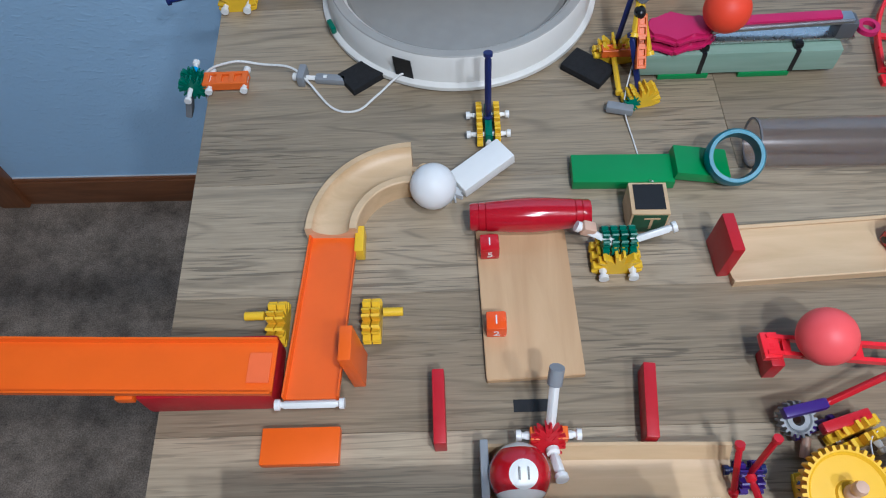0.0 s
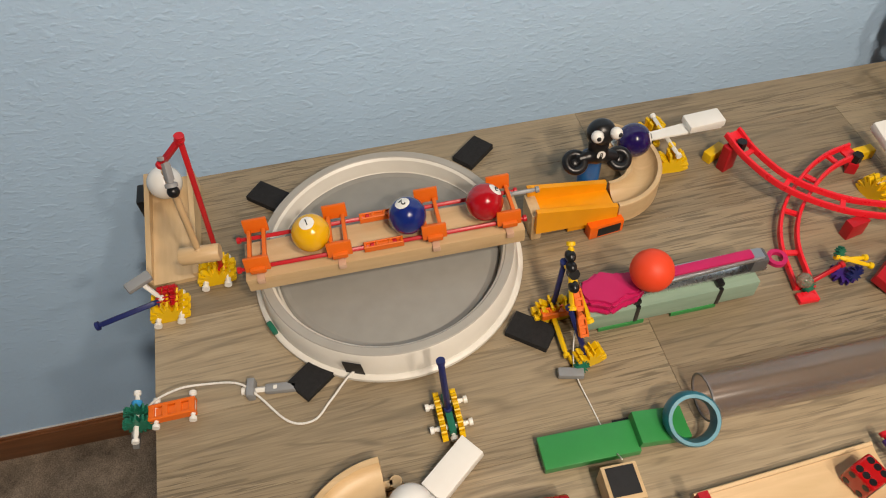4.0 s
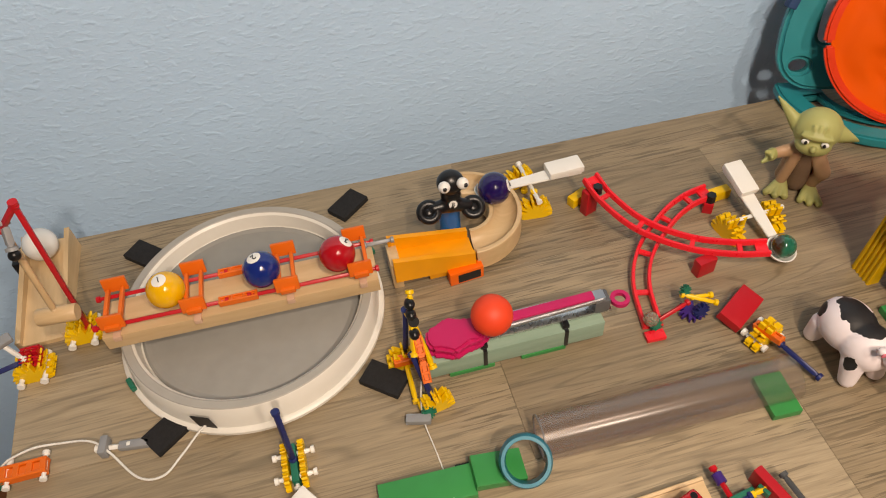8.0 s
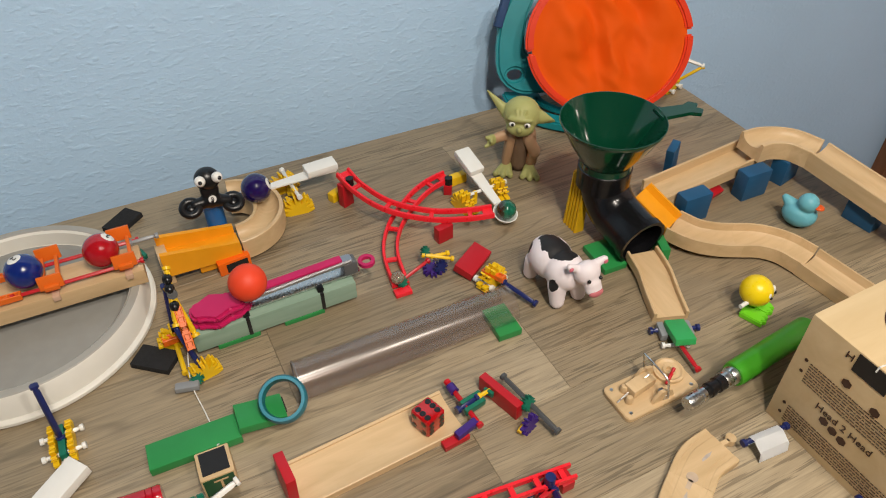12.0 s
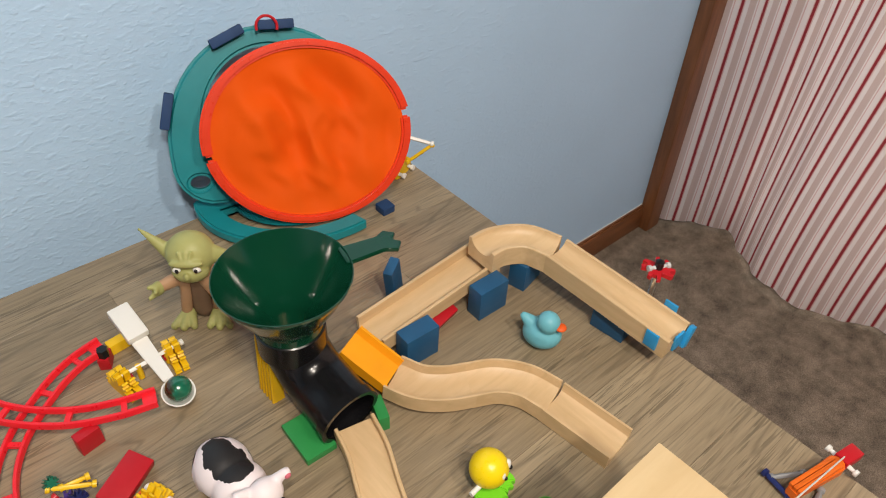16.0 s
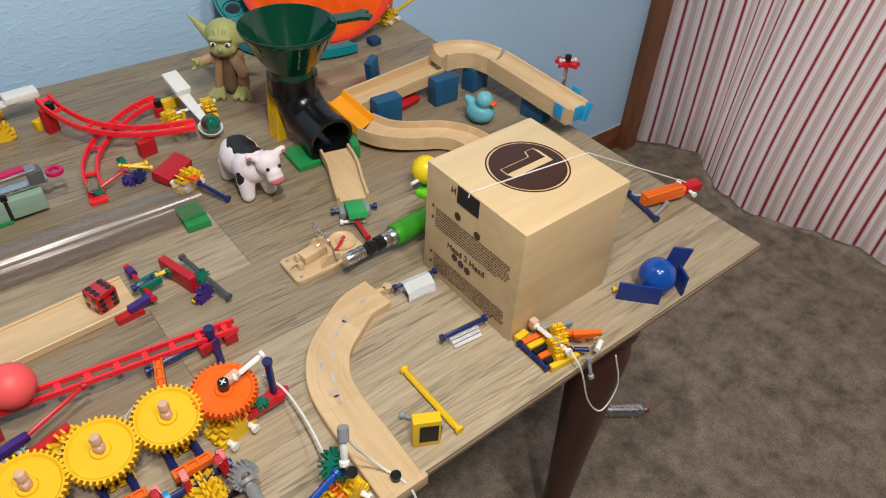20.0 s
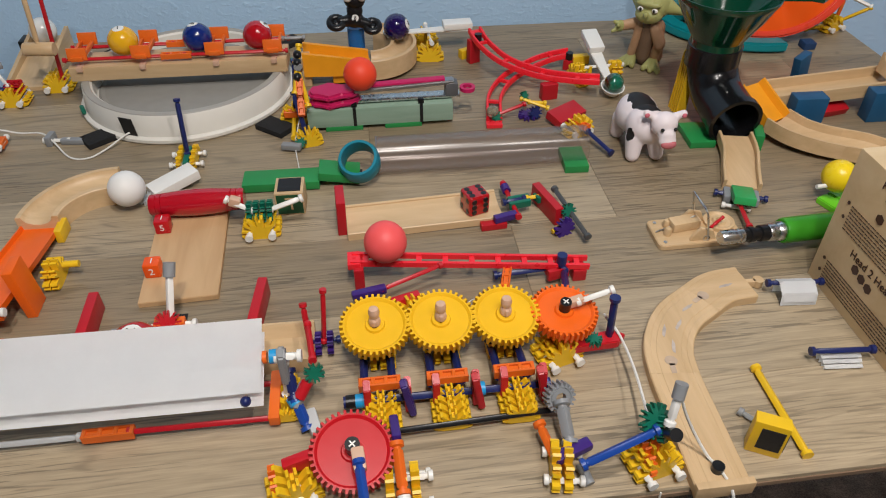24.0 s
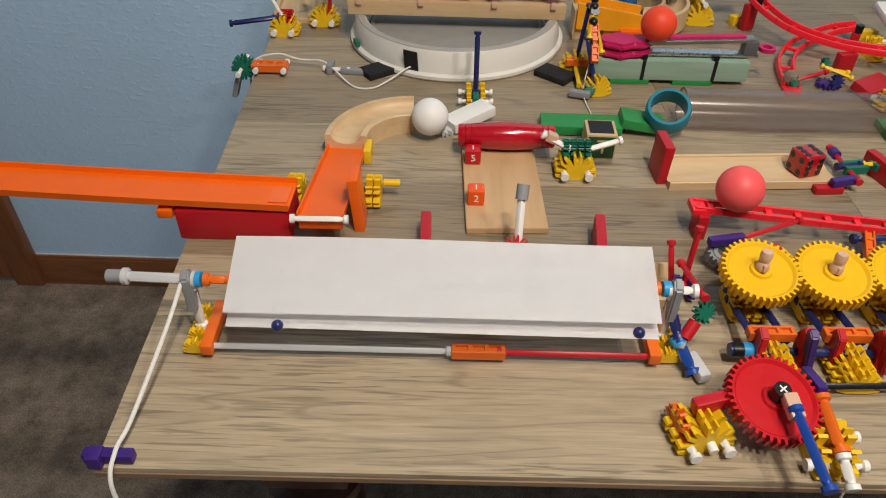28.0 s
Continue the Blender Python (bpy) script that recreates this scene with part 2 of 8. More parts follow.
def laminate(name, tone):
    """Printed oak: soft streaks, thin dark pores and broken growth-ring lines along x; planks differ by their random value."""
    m = bpy.data.materials.new(name)
    m.use_nodes = True
    nt = m.node_tree
    b = nt.nodes["Principled BSDF"]
    tc, info = nt.nodes.new("ShaderNodeTexCoord"), nt.nodes.new("ShaderNodeObjectInfo")
    off, add = nt.nodes.new("ShaderNodeVectorMath"), nt.nodes.new("ShaderNodeVectorMath")
    off.operation = "SCALE"
    off.inputs[0].default_value = (31.0, 17.0, 53.0)
    nt.links.new(info.outputs["Random"], off.inputs["Scale"])
    nt.links.new(tc.outputs["Object"], add.inputs[0])
    nt.links.new(off.outputs["Vector"], add.inputs[1])

    def noise(sx, sy, detail, distortion=0.0):
        mp, n = nt.nodes.new("ShaderNodeMapping"), nt.nodes.new("ShaderNodeTexNoise")
        mp.inputs["Scale"].default_value = (sx, sy, sy)
        nt.links.new(add.outputs["Vector"], mp.inputs["Vector"])
        n.inputs["Scale"].default_value, n.inputs["Detail"].default_value, n.inputs["Distortion"].default_value = 1.0, detail, distortion
        nt.links.new(mp.outputs["Vector"], n.inputs["Vector"])
        return n.outputs["Fac"]

    def remap(src, f0, f1, t0, t1, smooth=True):
        r = nt.nodes.new("ShaderNodeMapRange")
        r.interpolation_type = "SMOOTHSTEP" if smooth else "LINEAR"
        for key, v in (("From Min", f0), ("From Max", f1), ("To Min", t0), ("To Max", t1)):
            r.inputs[key].default_value = v
        nt.links.new(src, r.inputs["Value"])
        return r.outputs["Result"]

    def maths(op, p, q):
        n = nt.nodes.new("ShaderNodeMath")
        n.operation = op
        for k, v in enumerate((p, q)):
            if isinstance(v, float):
                n.inputs[k].default_value = v
            else:
                nt.links.new(v, n.inputs[k])
        return n.outputs[0]

    broad = remap(noise(1.2, 9.0, 3.0, 0.8), 0.28, 0.72, 0.88, 1.10, False)
    streak = remap(noise(7.0, 170.0, 5.0, 0.5), 0.27, 0.73, 0.84, 1.14, False)
    fine = remap(noise(30.0, 620.0, 2.0), 0.32, 0.68, 0.90, 1.08, False)
    patches = remap(noise(3.2, 17.0, 3.0, 0.5), 0.40, 0.60, 0.25, 1.0)
    pores = maths("MULTIPLY", remap(noise(17.0, 380.0, 2.0, 0.4), 0.53, 0.62, 0.0, 0.44), patches)
    rings = maths("PINGPONG", maths("MULTIPLY", noise(0.65, 8.5, 3.0, 0.35), 30.0), 0.5)
    lines = remap(rings, 0.0, 0.17, 0.30, 0.0)
    broken = remap(noise(7.0, 34.0, 4.0, 0.4), 0.42, 0.54, 0.0, 1.0)
    ink = maths("MAXIMUM", pores, maths("MULTIPLY", lines, broken))
    shade = maths("MULTIPLY", maths("MULTIPLY", maths("MULTIPLY", streak, fine), broad), maths("SUBTRACT", 1.0, ink))
    shade = maths("MULTIPLY", shade, remap(info.outputs["Random"], 0.0, 1.0, 0.94, 1.06, False))
    mul = nt.nodes.new("ShaderNodeVectorMath")
    mul.operation = "SCALE"
    mul.inputs[0].default_value = tone
    nt.links.new(shade, mul.inputs["Scale"])
    nt.links.new(mul.outputs["Vector"], b.inputs["Base Color"])
    nt.links.new(remap(streak, 0.86, 1.13, 0.36, 0.50, False), b.inputs["Roughness"])
    bp = nt.nodes.new("ShaderNodeBump")
    bp.inputs["Strength"].default_value, bp.inputs["Distance"].default_value = 0.25, 0.0004
    bp.invert = True
    nt.links.new(ink, bp.inputs["Height"])
    nt.links.new(bp.outputs["Normal"], b.inputs["Normal"])
    return m


M_TABLES = [laminate("grey_oak_laminate", c) for c in ((0.318, 0.248, 0.158), (0.268, 0.206, 0.129), (0.385, 0.306, 0.202))]
M_EDGE = wood("table_edge_band", (0.30, 0.20, 0.12), (0.17, 0.11, 0.07), axis=0, stretch=10, scale=6)
M_DARKWOOD = wood("dark_red_stained_wood", (0.10, 0.035, 0.022), (0.045, 0.016, 0.011), axis=2, stretch=8, scale=8, rough=0.3)
M_TRIM = wood("brown_stained_trim", (0.27, 0.10, 0.036), (0.15, 0.055, 0.020), axis=2, stretch=9, scale=6, rough=0.4)
M_TRIMX = wood("brown_stained_baseboard", (0.27, 0.10, 0.036), (0.15, 0.055, 0.020), axis=0, stretch=9, scale=6, rough=0.4)
M_BEECH = wood("pale_beech_x", (0.65, 0.462, 0.262), (0.53, 0.362, 0.190), axis=0, stretch=9, scale=8, rough=0.45, rnd=0.06)
M_BEECHY = wood("pale_beech_y", (0.65, 0.462, 0.262), (0.53, 0.362, 0.190), axis=1, stretch=9, scale=8, rough=0.45, rnd=0.06)
M_BEECHZ = wood("pale_beech_z", (0.65, 0.462, 0.262), (0.53, 0.362, 0.190), axis=2, stretch=9, scale=8, rough=0.45, rnd=0.06)
M_PLY = wood("plywood_board", (0.58, 0.38, 0.20), (0.47, 0.29, 0.14), axis=1, stretch=7, scale=6, rough=0.5, rnd=0.04)
M_CUBE = wood("lacquered_basswood", (0.72, 0.54, 0.31), (0.62, 0.44, 0.23), axis=0, stretch=8, scale=5, rough=0.35, rnd=0.04)
M_BALSA = wood("pale_green_stained_wood", (0.30, 0.42, 0.33), (0.22, 0.33, 0.25), axis=0, stretch=9, scale=7, rough=0.6, rnd=0.03)


# ---- mesh helpers ----
def cubic(sx, sy, sz, bevel=0.0, at=(0, 0, 0), rot=(0, 0, 0), seg=2):
    """A box whose base centre is at `at`."""
    bm = bmesh.new()
    bmesh.ops.create_cube(bm, size=1)
    bmesh.ops.scale(bm, vec=(sx, sy, sz), verts=bm.verts)
    if bevel:
        bmesh.ops.bevel(bm, geom=bm.edges[:], offset=bevel, segments=seg, affect="EDGES", profile=0.6)
    bmesh.ops.translate(bm, vec=(0, 0, sz / 2), verts=bm.verts)
    bm.transform(pose(*at, *rot))
    return bm


def lathe(profile, seg=32, at=(0, 0, 0), rot=(0, 0, 0), closed=False):
    """Turns a profile of (radius, height) about z."""
    bm = bmesh.new()
    rings = []
    for r, h in profile:
        if r < 1e-6:
            rings.append([bm.verts.new((0, 0, h))])
        else:
            rings.append([bm.verts.new((r * math.cos(2 * math.pi * k / seg), r * math.sin(2 * math.pi * k / seg), h)) for k in range(seg)])
    pairs = list(zip(rings, rings[1:]))
    if closed:
        pairs.append((rings[-1], rings[0]))
    for a, b in pairs:
        for k in range(seg):
            l = (k + 1) % seg
            if len(a) == 1 and len(b) > 1:
                bm.faces.new((a[0], b[l], b[k]))
            elif len(b) == 1 and len(a) > 1:
                bm.faces.new((a[k], a[l], b[0]))
            elif len(a) > 1:
                bm.faces.new((a[k], a[l], b[l], b[k]))
    bmesh.ops.recalc_face_normals(bm, faces=bm.faces)
    bm.transform(pose(*at, *rot))
    return bm


def ball(r, at=(0, 0, 0), u=32, v=20, scale=(1, 1, 1), rot=(0, 0, 0)):
    bm = bmesh.new()
    bmesh.ops.create_uvsphere(bm, u_segments=u, v_segments=v, radius=r)
    bm.transform(pose(*at, *rot) @ Matrix.Diagonal((*scale, 1)))
    return bm


def prism(poly, h, at=(0, 0, 0), rot=(0, 0, 0), bevel=0.0):
    """A flat outline raised by h."""
    bm = bmesh.new()
    vs = [bm.verts.new((x, y, 0)) for x, y in poly]
    f = bm.faces.new(vs)
    r = bmesh.ops.extrude_face_region(bm, geom=[f])
    bmesh.ops.translate(bm, vec=(0, 0, h), verts=[v for v in r["geom"] if isinstance(v, bmesh.types.BMVert)])
    bmesh.ops.recalc_face_normals(bm, faces=bm.faces)
    if bevel:
        bmesh.ops.bevel(bm, geom=bm.edges[:], offset=bevel, segments=2, affect="EDGES")
    bm.transform(pose(*at, *rot))
    return bm


def sweep(section, path, closed_section=True, ups=None):
    """Carries a section of (across, up) along a path of points; the section keeps level."""
    bm = bmesh.new()
    pts = [Vector(p) for p in path]
    rings = []
    for i, p in enumerate(pts):
        d = (pts[min(i + 1, len(pts) - 1)] - pts[max(i - 1, 0)]).normalized()
        across = d.cross(Vector((0, 0, 1)))
        across = across.normalized() if across.length > 1e-4 else Vector((1, 0, 0))
        up = across.cross(d).normalized()
        rings.append([bm.verts.new(p + across * a + up * b) for a, b in section])
    n = len(section)
    for a, b in zip(rings, rings[1:]):
        for k in range(n if closed_section else n - 1):
            l = (k + 1) % n
            bm.faces.new((a[k], a[l], b[l], b[k]))
    if closed_section:
        bm.faces.new(rings[0])
        bm.faces.new(rings[-1][::-1])
    bmesh.ops.recalc_face_normals(bm, faces=bm.faces)
    return bm


def ring_section(r, n=8):
    return [(r * math.cos(2 * math.pi * k / n), r * math.sin(2 * math.pi * k / n)) for k in range(n)]


def cord(path, r, n=8):
    return sweep(ring_section(r, n), path)


def arc(cx, cy, r, a0, a1, z0, z1=None, n=20):
    z1 = z0 if z1 is None else z1
    return [(cx + r * math.cos(radians(a0 + (a1 - a0) * k / n)), cy + r * math.sin(radians(a0 + (a1 - a0) * k / n)), z0 + (z1 - z0) * k / n) for k in range(n + 1)]


def spline(pts, n=8):
    """Points along a smooth curve through pts."""
    p = [Vector(q) for q in pts]
    p = [2 * p[0] - p[1]] + p + [2 * p[-1] - p[-2]]
    out = []
    for i in range(1, len(p) - 2):
        for k in range(n):
            t = k / n
            a, b, c, d = p[i - 1 : i + 3]
            out.append(0.5 * (2 * b + (c - a) * t + (2 * a - 5 * b + 4 * c - d) * t * t + (3 * b - a - 3 * c + d) * t ** 3))
    out.append(p[-2])
    return [tuple(v) for v in out]


def join(*bms):
    """Joins bmeshes into the first."""
    first = bms[0]
    for other in bms[1:]:
        me = bpy.data.meshes.new("tmp")
        other.to_mesh(me)
        other.free()
        first.from_mesh(me)
        bpy.data.meshes.remove(me)
    return first


def mesh_of(name, bm, material, smooth=35):
    me = bpy.data.meshes.new(name)
    bm.to_mesh(me)
    bm.free()
    for m in material if isinstance(material, (list, tuple)) else [material]:
        me.materials.append(m)
    if smooth:
        me.polygons.foreach_set("use_smooth", [True] * len(me.polygons))
        me.set_sharp_from_angle(angle=radians(smooth))
    return me


def part(name, bm, material, parent, label="", smooth=35):
    """One mesh object under a thing or under a part."""
    o = new(name, mesh_of(name, bm, material, smooth))
    o.parent = parent
    return tagged(o, label)


def thing(name, label, category, at=(0, 0, 0), rz=0, group="", kind="", rx=0, ry=0):
    """An Empty at a thing's base, which parents its parts."""
    o = new(name)
    o.empty_display_size = 0.02
    o.matrix_basis = pose(*at, rx, ry, rz)
    return tagged(o, label, category, group, kind)


def solid(name, bm, material, label, category, at=(0, 0, 0), rz=0, group="", kind="", smooth=35, rx=0, ry=0):
    """A thing of one mesh."""
    o = new(name, mesh_of(name, bm, material, smooth))
    o.matrix_basis = pose(*at, rx, ry, rz)
    return tagged(o, label, category, group, kind)


# ---- the room ----
WALL_Y, LEAN = 1.048, -1.0   # the long wall stands slightly askew to the table


def wall_at(x):
    return WALL_Y + x * math.tan(radians(LEAN))


solid("floor", cubic(5.2, 7.2, 0.1, at=(0.3, -2.3, -0.1)), M_CARPET, "grey-brown cut-pile carpet, mottled with wear", "carpet", kind="structure", smooth=0)
solid("wall_north", cubic(5.6, 0.12, 2.6, at=(0.3, 0.06, 0)), M_WALL, "light blue painted wall with orange-peel plaster texture", "wall", (0, WALL_Y, 0), LEAN, kind="structure", smooth=0)
# assumed opening, hidden by the curtain, that holds the added backlight
DOOR_Y0, DOOR_Y1, DOOR_H = -1.36, 0.94, 2.08
solid("wall_east", join(cubic(0.12, 4.69, 2.6, at=(2.66, -3.705, 0)), cubic(0.12, 0.21, 2.6, at=(2.66, DOOR_Y1 + 0.105, 0)), cubic(0.12, DOOR_Y1 - DOOR_Y0, 2.6 - DOOR_H, at=(2.66, (DOOR_Y0 + DOOR_Y1) / 2, DOOR_H))), M_WALL, "light blue painted wall behind the curtain", "wall", kind="structure", smooth=0)
solid("wall_west", cubic(0.12, 7.2, 2.6, at=(-2.3, -2.45, 0)), M_WALL, "light blue painted wall", "wall", kind="structure", smooth=0)
solid("wall_south", cubic(5.4, 0.12, 2.6, at=(0.3, -5.9, 0)), M_WALL, "light blue painted wall", "wall", kind="structure", smooth=0)
solid("ceiling", cubic(5.4, 7.3, 0.1, at=(0.3, -2.35, 2.45)), M_CEIL, "white painted ceiling", "ceiling", kind="structure", smooth=0)

# ---- trim, door, curtain ----
CASING_X, TRIM_X = -0.762, 2.345
base_len = TRIM_X - 0.03 - CASING_X
solid("baseboard", join(cubic(base_len, 0.011, 0.078, 0.002, at=(0, -0.0057, 0)), cubic(base_len, 0.007, 0.012, 0.003, at=(0, -0.0037, 0.073))), M_TRIMX, "brown stained wooden baseboard along the blue wall", "baseboard", (CASING_X + base_len / 2, wall_at(CASING_X + base_len / 2), 0), LEAN, kind="structure")
solid("caulk_line", cubic(base_len, 0.003, 0.0022, 0, at=(0, -0.0017, 0.0853)), M_CAULK, "thin white paint line above the baseboard", "trim", (CASING_X + base_len / 2, wall_at(CASING_X + base_len / 2), 0), LEAN, kind="structure", smooth=0)
casing = thing("door_1", "brown stained wooden door with casing beside the blue wall", "door", (CASING_X - 0.36 - 0.0325, wall_at(CASING_X - 0.4), 0), LEAN, kind="structure")
part("casing", cubic(0.065, 0.022, 2.12, 0.004, at=(0.36, -0.0112, 0)), M_TRIM, casing)
part("casing", cubic(0.065, 0.022, 2.12, 0.004, at=(-0.52, -0.0112, 0)), M_TRIM, casing)
part("head_casing", cubic(0.945, 0.022, 0.065, 0.004, at=(-0.08, -0.0112, 2.12)), M_TRIM, casing)
part("door_leaf", cubic(0.809, 0.012, 2.1, 0.003, at=(-0.08, -0.0064, 0.014)), M_TRIM, casing)
solid("corner_trim", cubic(0.06, 0.04, 2.44, 0.005, at=(0, -0.0202, 0)), M_TRIM, "dark brown vertical wooden casing beside the curtain", "trim", (TRIM_X, wall_at(TRIM_X), 0), LEAN, kind="structure")


# unseen door, assumed from the casing; added to go with the curtain's backlight
gdoor = thing("door_2", "unseen sliding glass door with a dark frame, assumed behind the curtain", "glass door", (2.66, (DOOR_Y0 + DOOR_Y1) / 2, 0), kind="structure")
for y in (-1.12, 0.0, 1.12):
    part("stile", cubic(0.04, 0.06, DOOR_H - 0.004, 0.003, at=(0.03, y, 0.002)), M_TRIM, gdoor)
for z in (0.002, DOOR_H - 0.062):
    for y in (-0.56, 0.56):
        part("rail", cubic(0.036, 1.058, 0.06, 0.003, at=(0.03, y, z)), M_TRIMX, gdoor)
for y in (-0.56, 0.56):
    pane = part("pane", cubic(0.005, 1.058, DOOR_H - 0.13, at=(0.03, y, 0.064)), M_GLASS, gdoor, "clear glass pane", smooth=0)
    pane.visible_shadow = False


HEM = [(2.375, 0.992), (2.415, 0.918), (2.485, 0.845), (2.500, 0.795), (2.455, 0.735), (2.390, 0.655), (2.358, 0.565), (2.378, 0.475), (2.430, 0.395), (2.462, 0.300), (2.478, 0.190), (2.485, 0.080), (2.460, -0.050), (2.480, -0.200), (2.450, -0.380), (2.480, -0.560), (2.455, -0.740), (2.480, -0.950), (2.455, -1.150), (2.475, -1.400)]


def curtain():
    """Cloth whose hem follows a gathered line on the floor and hangs straighter above."""
    low = [Vector(p) for p in spline([(x, y, 0) for x, y in HEM], 14)]
    run = [0.0]
    for p, q in zip(low, low[1:]):
        run.append(run[-1] + (q - p).length)
    bm = bmesh.new()
    uvl = bm.loops.layers.uv.new("UVMap")
    nv = 30
    rng = random.Random(4)
    ph = [rng.uniform(0, 6.28) for _ in range(6)]
    grid = []
    for i, p in enumerate(low):
        s = run[i]
        f = s / run[-1]
        top = Vector((2.405 + 0.014 * math.sin(2 * math.pi * s / 0.27 + ph[0]) + 0.004 * math.sin(2 * math.pi * s / 0.11 + ph[1]), 0.992 - 2.39 * f, 0))
        edge = min(1, s / 0.2)
        top.x = 2.36 + (top.x - 2.36) * edge
        row = []
        for j in range(nv + 1):
            v = j / nv
            k = min(1, v / 0.55)
            k = k * k * (3 - 2 * k)
            q = p.lerp(top, k)
            crease = 0.007 * math.sin(2 * math.pi * s / 0.13 + ph[2] + 2.2 * v) * (1 - k) + 0.004 * math.sin(2 * math.pi * (s / 0.055 + 1.5 * v) + ph[3]) * math.exp(-((v - 0.05) / 0.06) ** 2)
            z = 0.006 + 2.3 * v + 0.008 * (1 + math.sin(2 * math.pi * s / 0.41 + ph[4])) * (1 - v) ** 4
            row.append((bm.verts.new((q.x + crease, q.y, z)), s / 0.054, v))
        grid.append(row)
    for a, b in zip(grid, grid[1:]):
        for j in range(nv):
            q = [a[j], b[j], b[j + 1], a[j + 1]]
            f = bm.faces.new([e[0] for e in q])
            for l, e in zip(f.loops, q):
                l[uvl].uv = (e[1], e[2])
    bmesh.ops.solidify(bm, geom=bm.faces[:], thickness=0.0012)
    return solid("curtain", bm, M_CURTAIN, "long beige curtain with red stripes, hem gathered on the carpet", "curtain", smooth=80)


curtain()

# ---- the table ----
table = thing("table", "large table with grey oak laminate top and dark turned legs", "table", (0, 0, 0))
TX0, TX1, TY0 = -0.032, 1.292, 0.062


def left_edge(y):
    return -0.026 - 0.034 * (y - TY0)


def back_edge(x):
    return 0.982 - 0.045 * (x - TX0) / (TX1 - TX0)


ROWS_Y = [TY0, 0.165, 0.285, 0.405, 0.525, 0.645, 0.765, 0.885, 1.0]
rng = random.Random(11)
JOINTS = [(0.95,), (0.35, 1.1), (0.62,), (0.745,), (0.47,), (0.16, 1.13), (0.83,), (0.5,)]
TONES = [(2, 2), (2, 2, 0), (1, 0), (2, 1), (0, 1), (2, 0, 1), (1, 0), (0, 1)]
for (y0, y1), js, tones in zip(zip(ROWS_Y, ROWS_Y[1:]), JOINTS, TONES):
    xs = [TX0, *js, TX1]
    for a, b, tone in zip(xs, xs[1:], tones):
        bm = bmesh.new()
        g = 0.00012
        ya, yb = (y1 - g, y1 - g) if y1 < 0.95 else (back_edge(a), back_edge(b))
        x0, x1 = (left_edge(y0), left_edge(y1)) if a == TX0 else (a + g, a + g)
        vs = [bm.verts.new((x0, y0 + g, T - 0.005)), bm.verts.new((b - g, y0 + g, T - 0.005)), bm.verts.new((b - g, yb, T - 0.005)), bm.verts.new((x1, ya, T - 0.005))]
        f = bm.faces.new(vs)
        r = bmesh.ops.extrude_face_region(bm, geom=[f])
        bmesh.ops.translate(bm, vec=(0, 0, 0.005), verts=[v for v in r["geom"] if isinstance(v, bmesh.types.BMVert)])
        bmesh.ops.recalc_face_normals(bm, faces=bm.faces)
        bmesh.ops.bevel(bm, geom=[e for e in bm.edges if all(v.co.z > T - 0.001 for v in e.verts)], offset=0.00025, segments=1, affect="EDGES")
        part("plank", bm, M_TABLES[tone], table, smooth=0)
part("core", prism([(left_edge(TY0) - 0.001, TY0 - 0.001), (TX1 + 0.001, TY0 - 0.001), (TX1 + 0.001, back_edge(TX1)), (left_edge(0.98) - 0.001, back_edge(TX0))], 0.0045, at=(0, 0, T - 0.0096)), M_EDGE, table, "brown table core with worn edge")
part("subframe", cubic(1.20, 0.80, 0.0082, 0.001, at=(0.63, 0.515, T - 0.0180)), M_DARKWOOD, table, "dark wooden board under the top")
part("apron", cubic(1.16, 0.022, 0.09, 0.002, at=(0.63, 0.17, T - 0.108)), M_DARKWOOD, table)
part("apron", cubic(1.16, 0.022, 0.09, 0.002, at=(0.63, 0.86, T - 0.108)), M_DARKWOOD, table)
part("apron", cubic(0.022, 0.7, 0.09, 0.002, at=(0.09, 0.515, T - 0.108)), M_DARKWOOD, table)
part("apron", cubic(0.022, 0.7, 0.09, 0.002, at=(1.17, 0.515, T - 0.108)), M_DARKWOOD, table)
LEG = [(0.0, 0.0), (0.022, 0.0), (0.026, 0.03), (0.022, 0.06), (0.027, 0.075), (0.024, 0.09), (0.030, 0.25), (0.040, 0.45), (0.044, 0.54), (0.036, 0.57), (0.046, 0.585), (0.046, 0.60), (0.034, 0.61), (0.034, 0.62)]
for x, y in ((0.09, 0.17), (1.17, 0.17), (0.09, 0.85), (1.17, 0.85)):
    leg = part("leg", join(lathe(LEG, 28), cubic(0.075, 0.075, 0.12, 0.004, at=(0, 0, 0.62))), M_DARKWOOD, table, "dark red-brown turned wooden leg")
    leg.location = (x, y, 0.002)

# ---- plastics and other materials of the toys ----
P_ORANGE = mat("orange_track_plastic", (0.84, 0.13, 0.004), 0.35, grain=0.05, scale=25)
P_KORANGE = mat("orange_rod_plastic", (0.75, 0.14, 0.012), 0.4)
P_YELLOW = mat("yellow_plastic", (0.80, 0.50, 0.012), 0.38)
P_RED = mat("red_plastic", (0.50, 0.010, 0.018), 0.35)
P_REDW = mat("red_painted_wood", (0.45, 0.008, 0.016), 0.42, grain=0.08)
P_NAVY = mat("navy_plastic", (0.012, 0.02, 0.11), 0.35)
P_BLUE = mat("blue_plastic", (0.012, 0.06, 0.32), 0.35)
P_WHITE = mat("white_plastic", (0.78, 0.77, 0.73), 0.35, grain=0.03)
P_GREY = mat("grey_plastic", (0.25, 0.26, 0.27), 0.4)
P_DGREY = mat("dark_grey_plastic", (0.07, 0.075, 0.08), 0.4)
P_LGREY = mat("light_grey_plastic", (0.52, 0.53, 0.53), 0.45, grain=0.04)
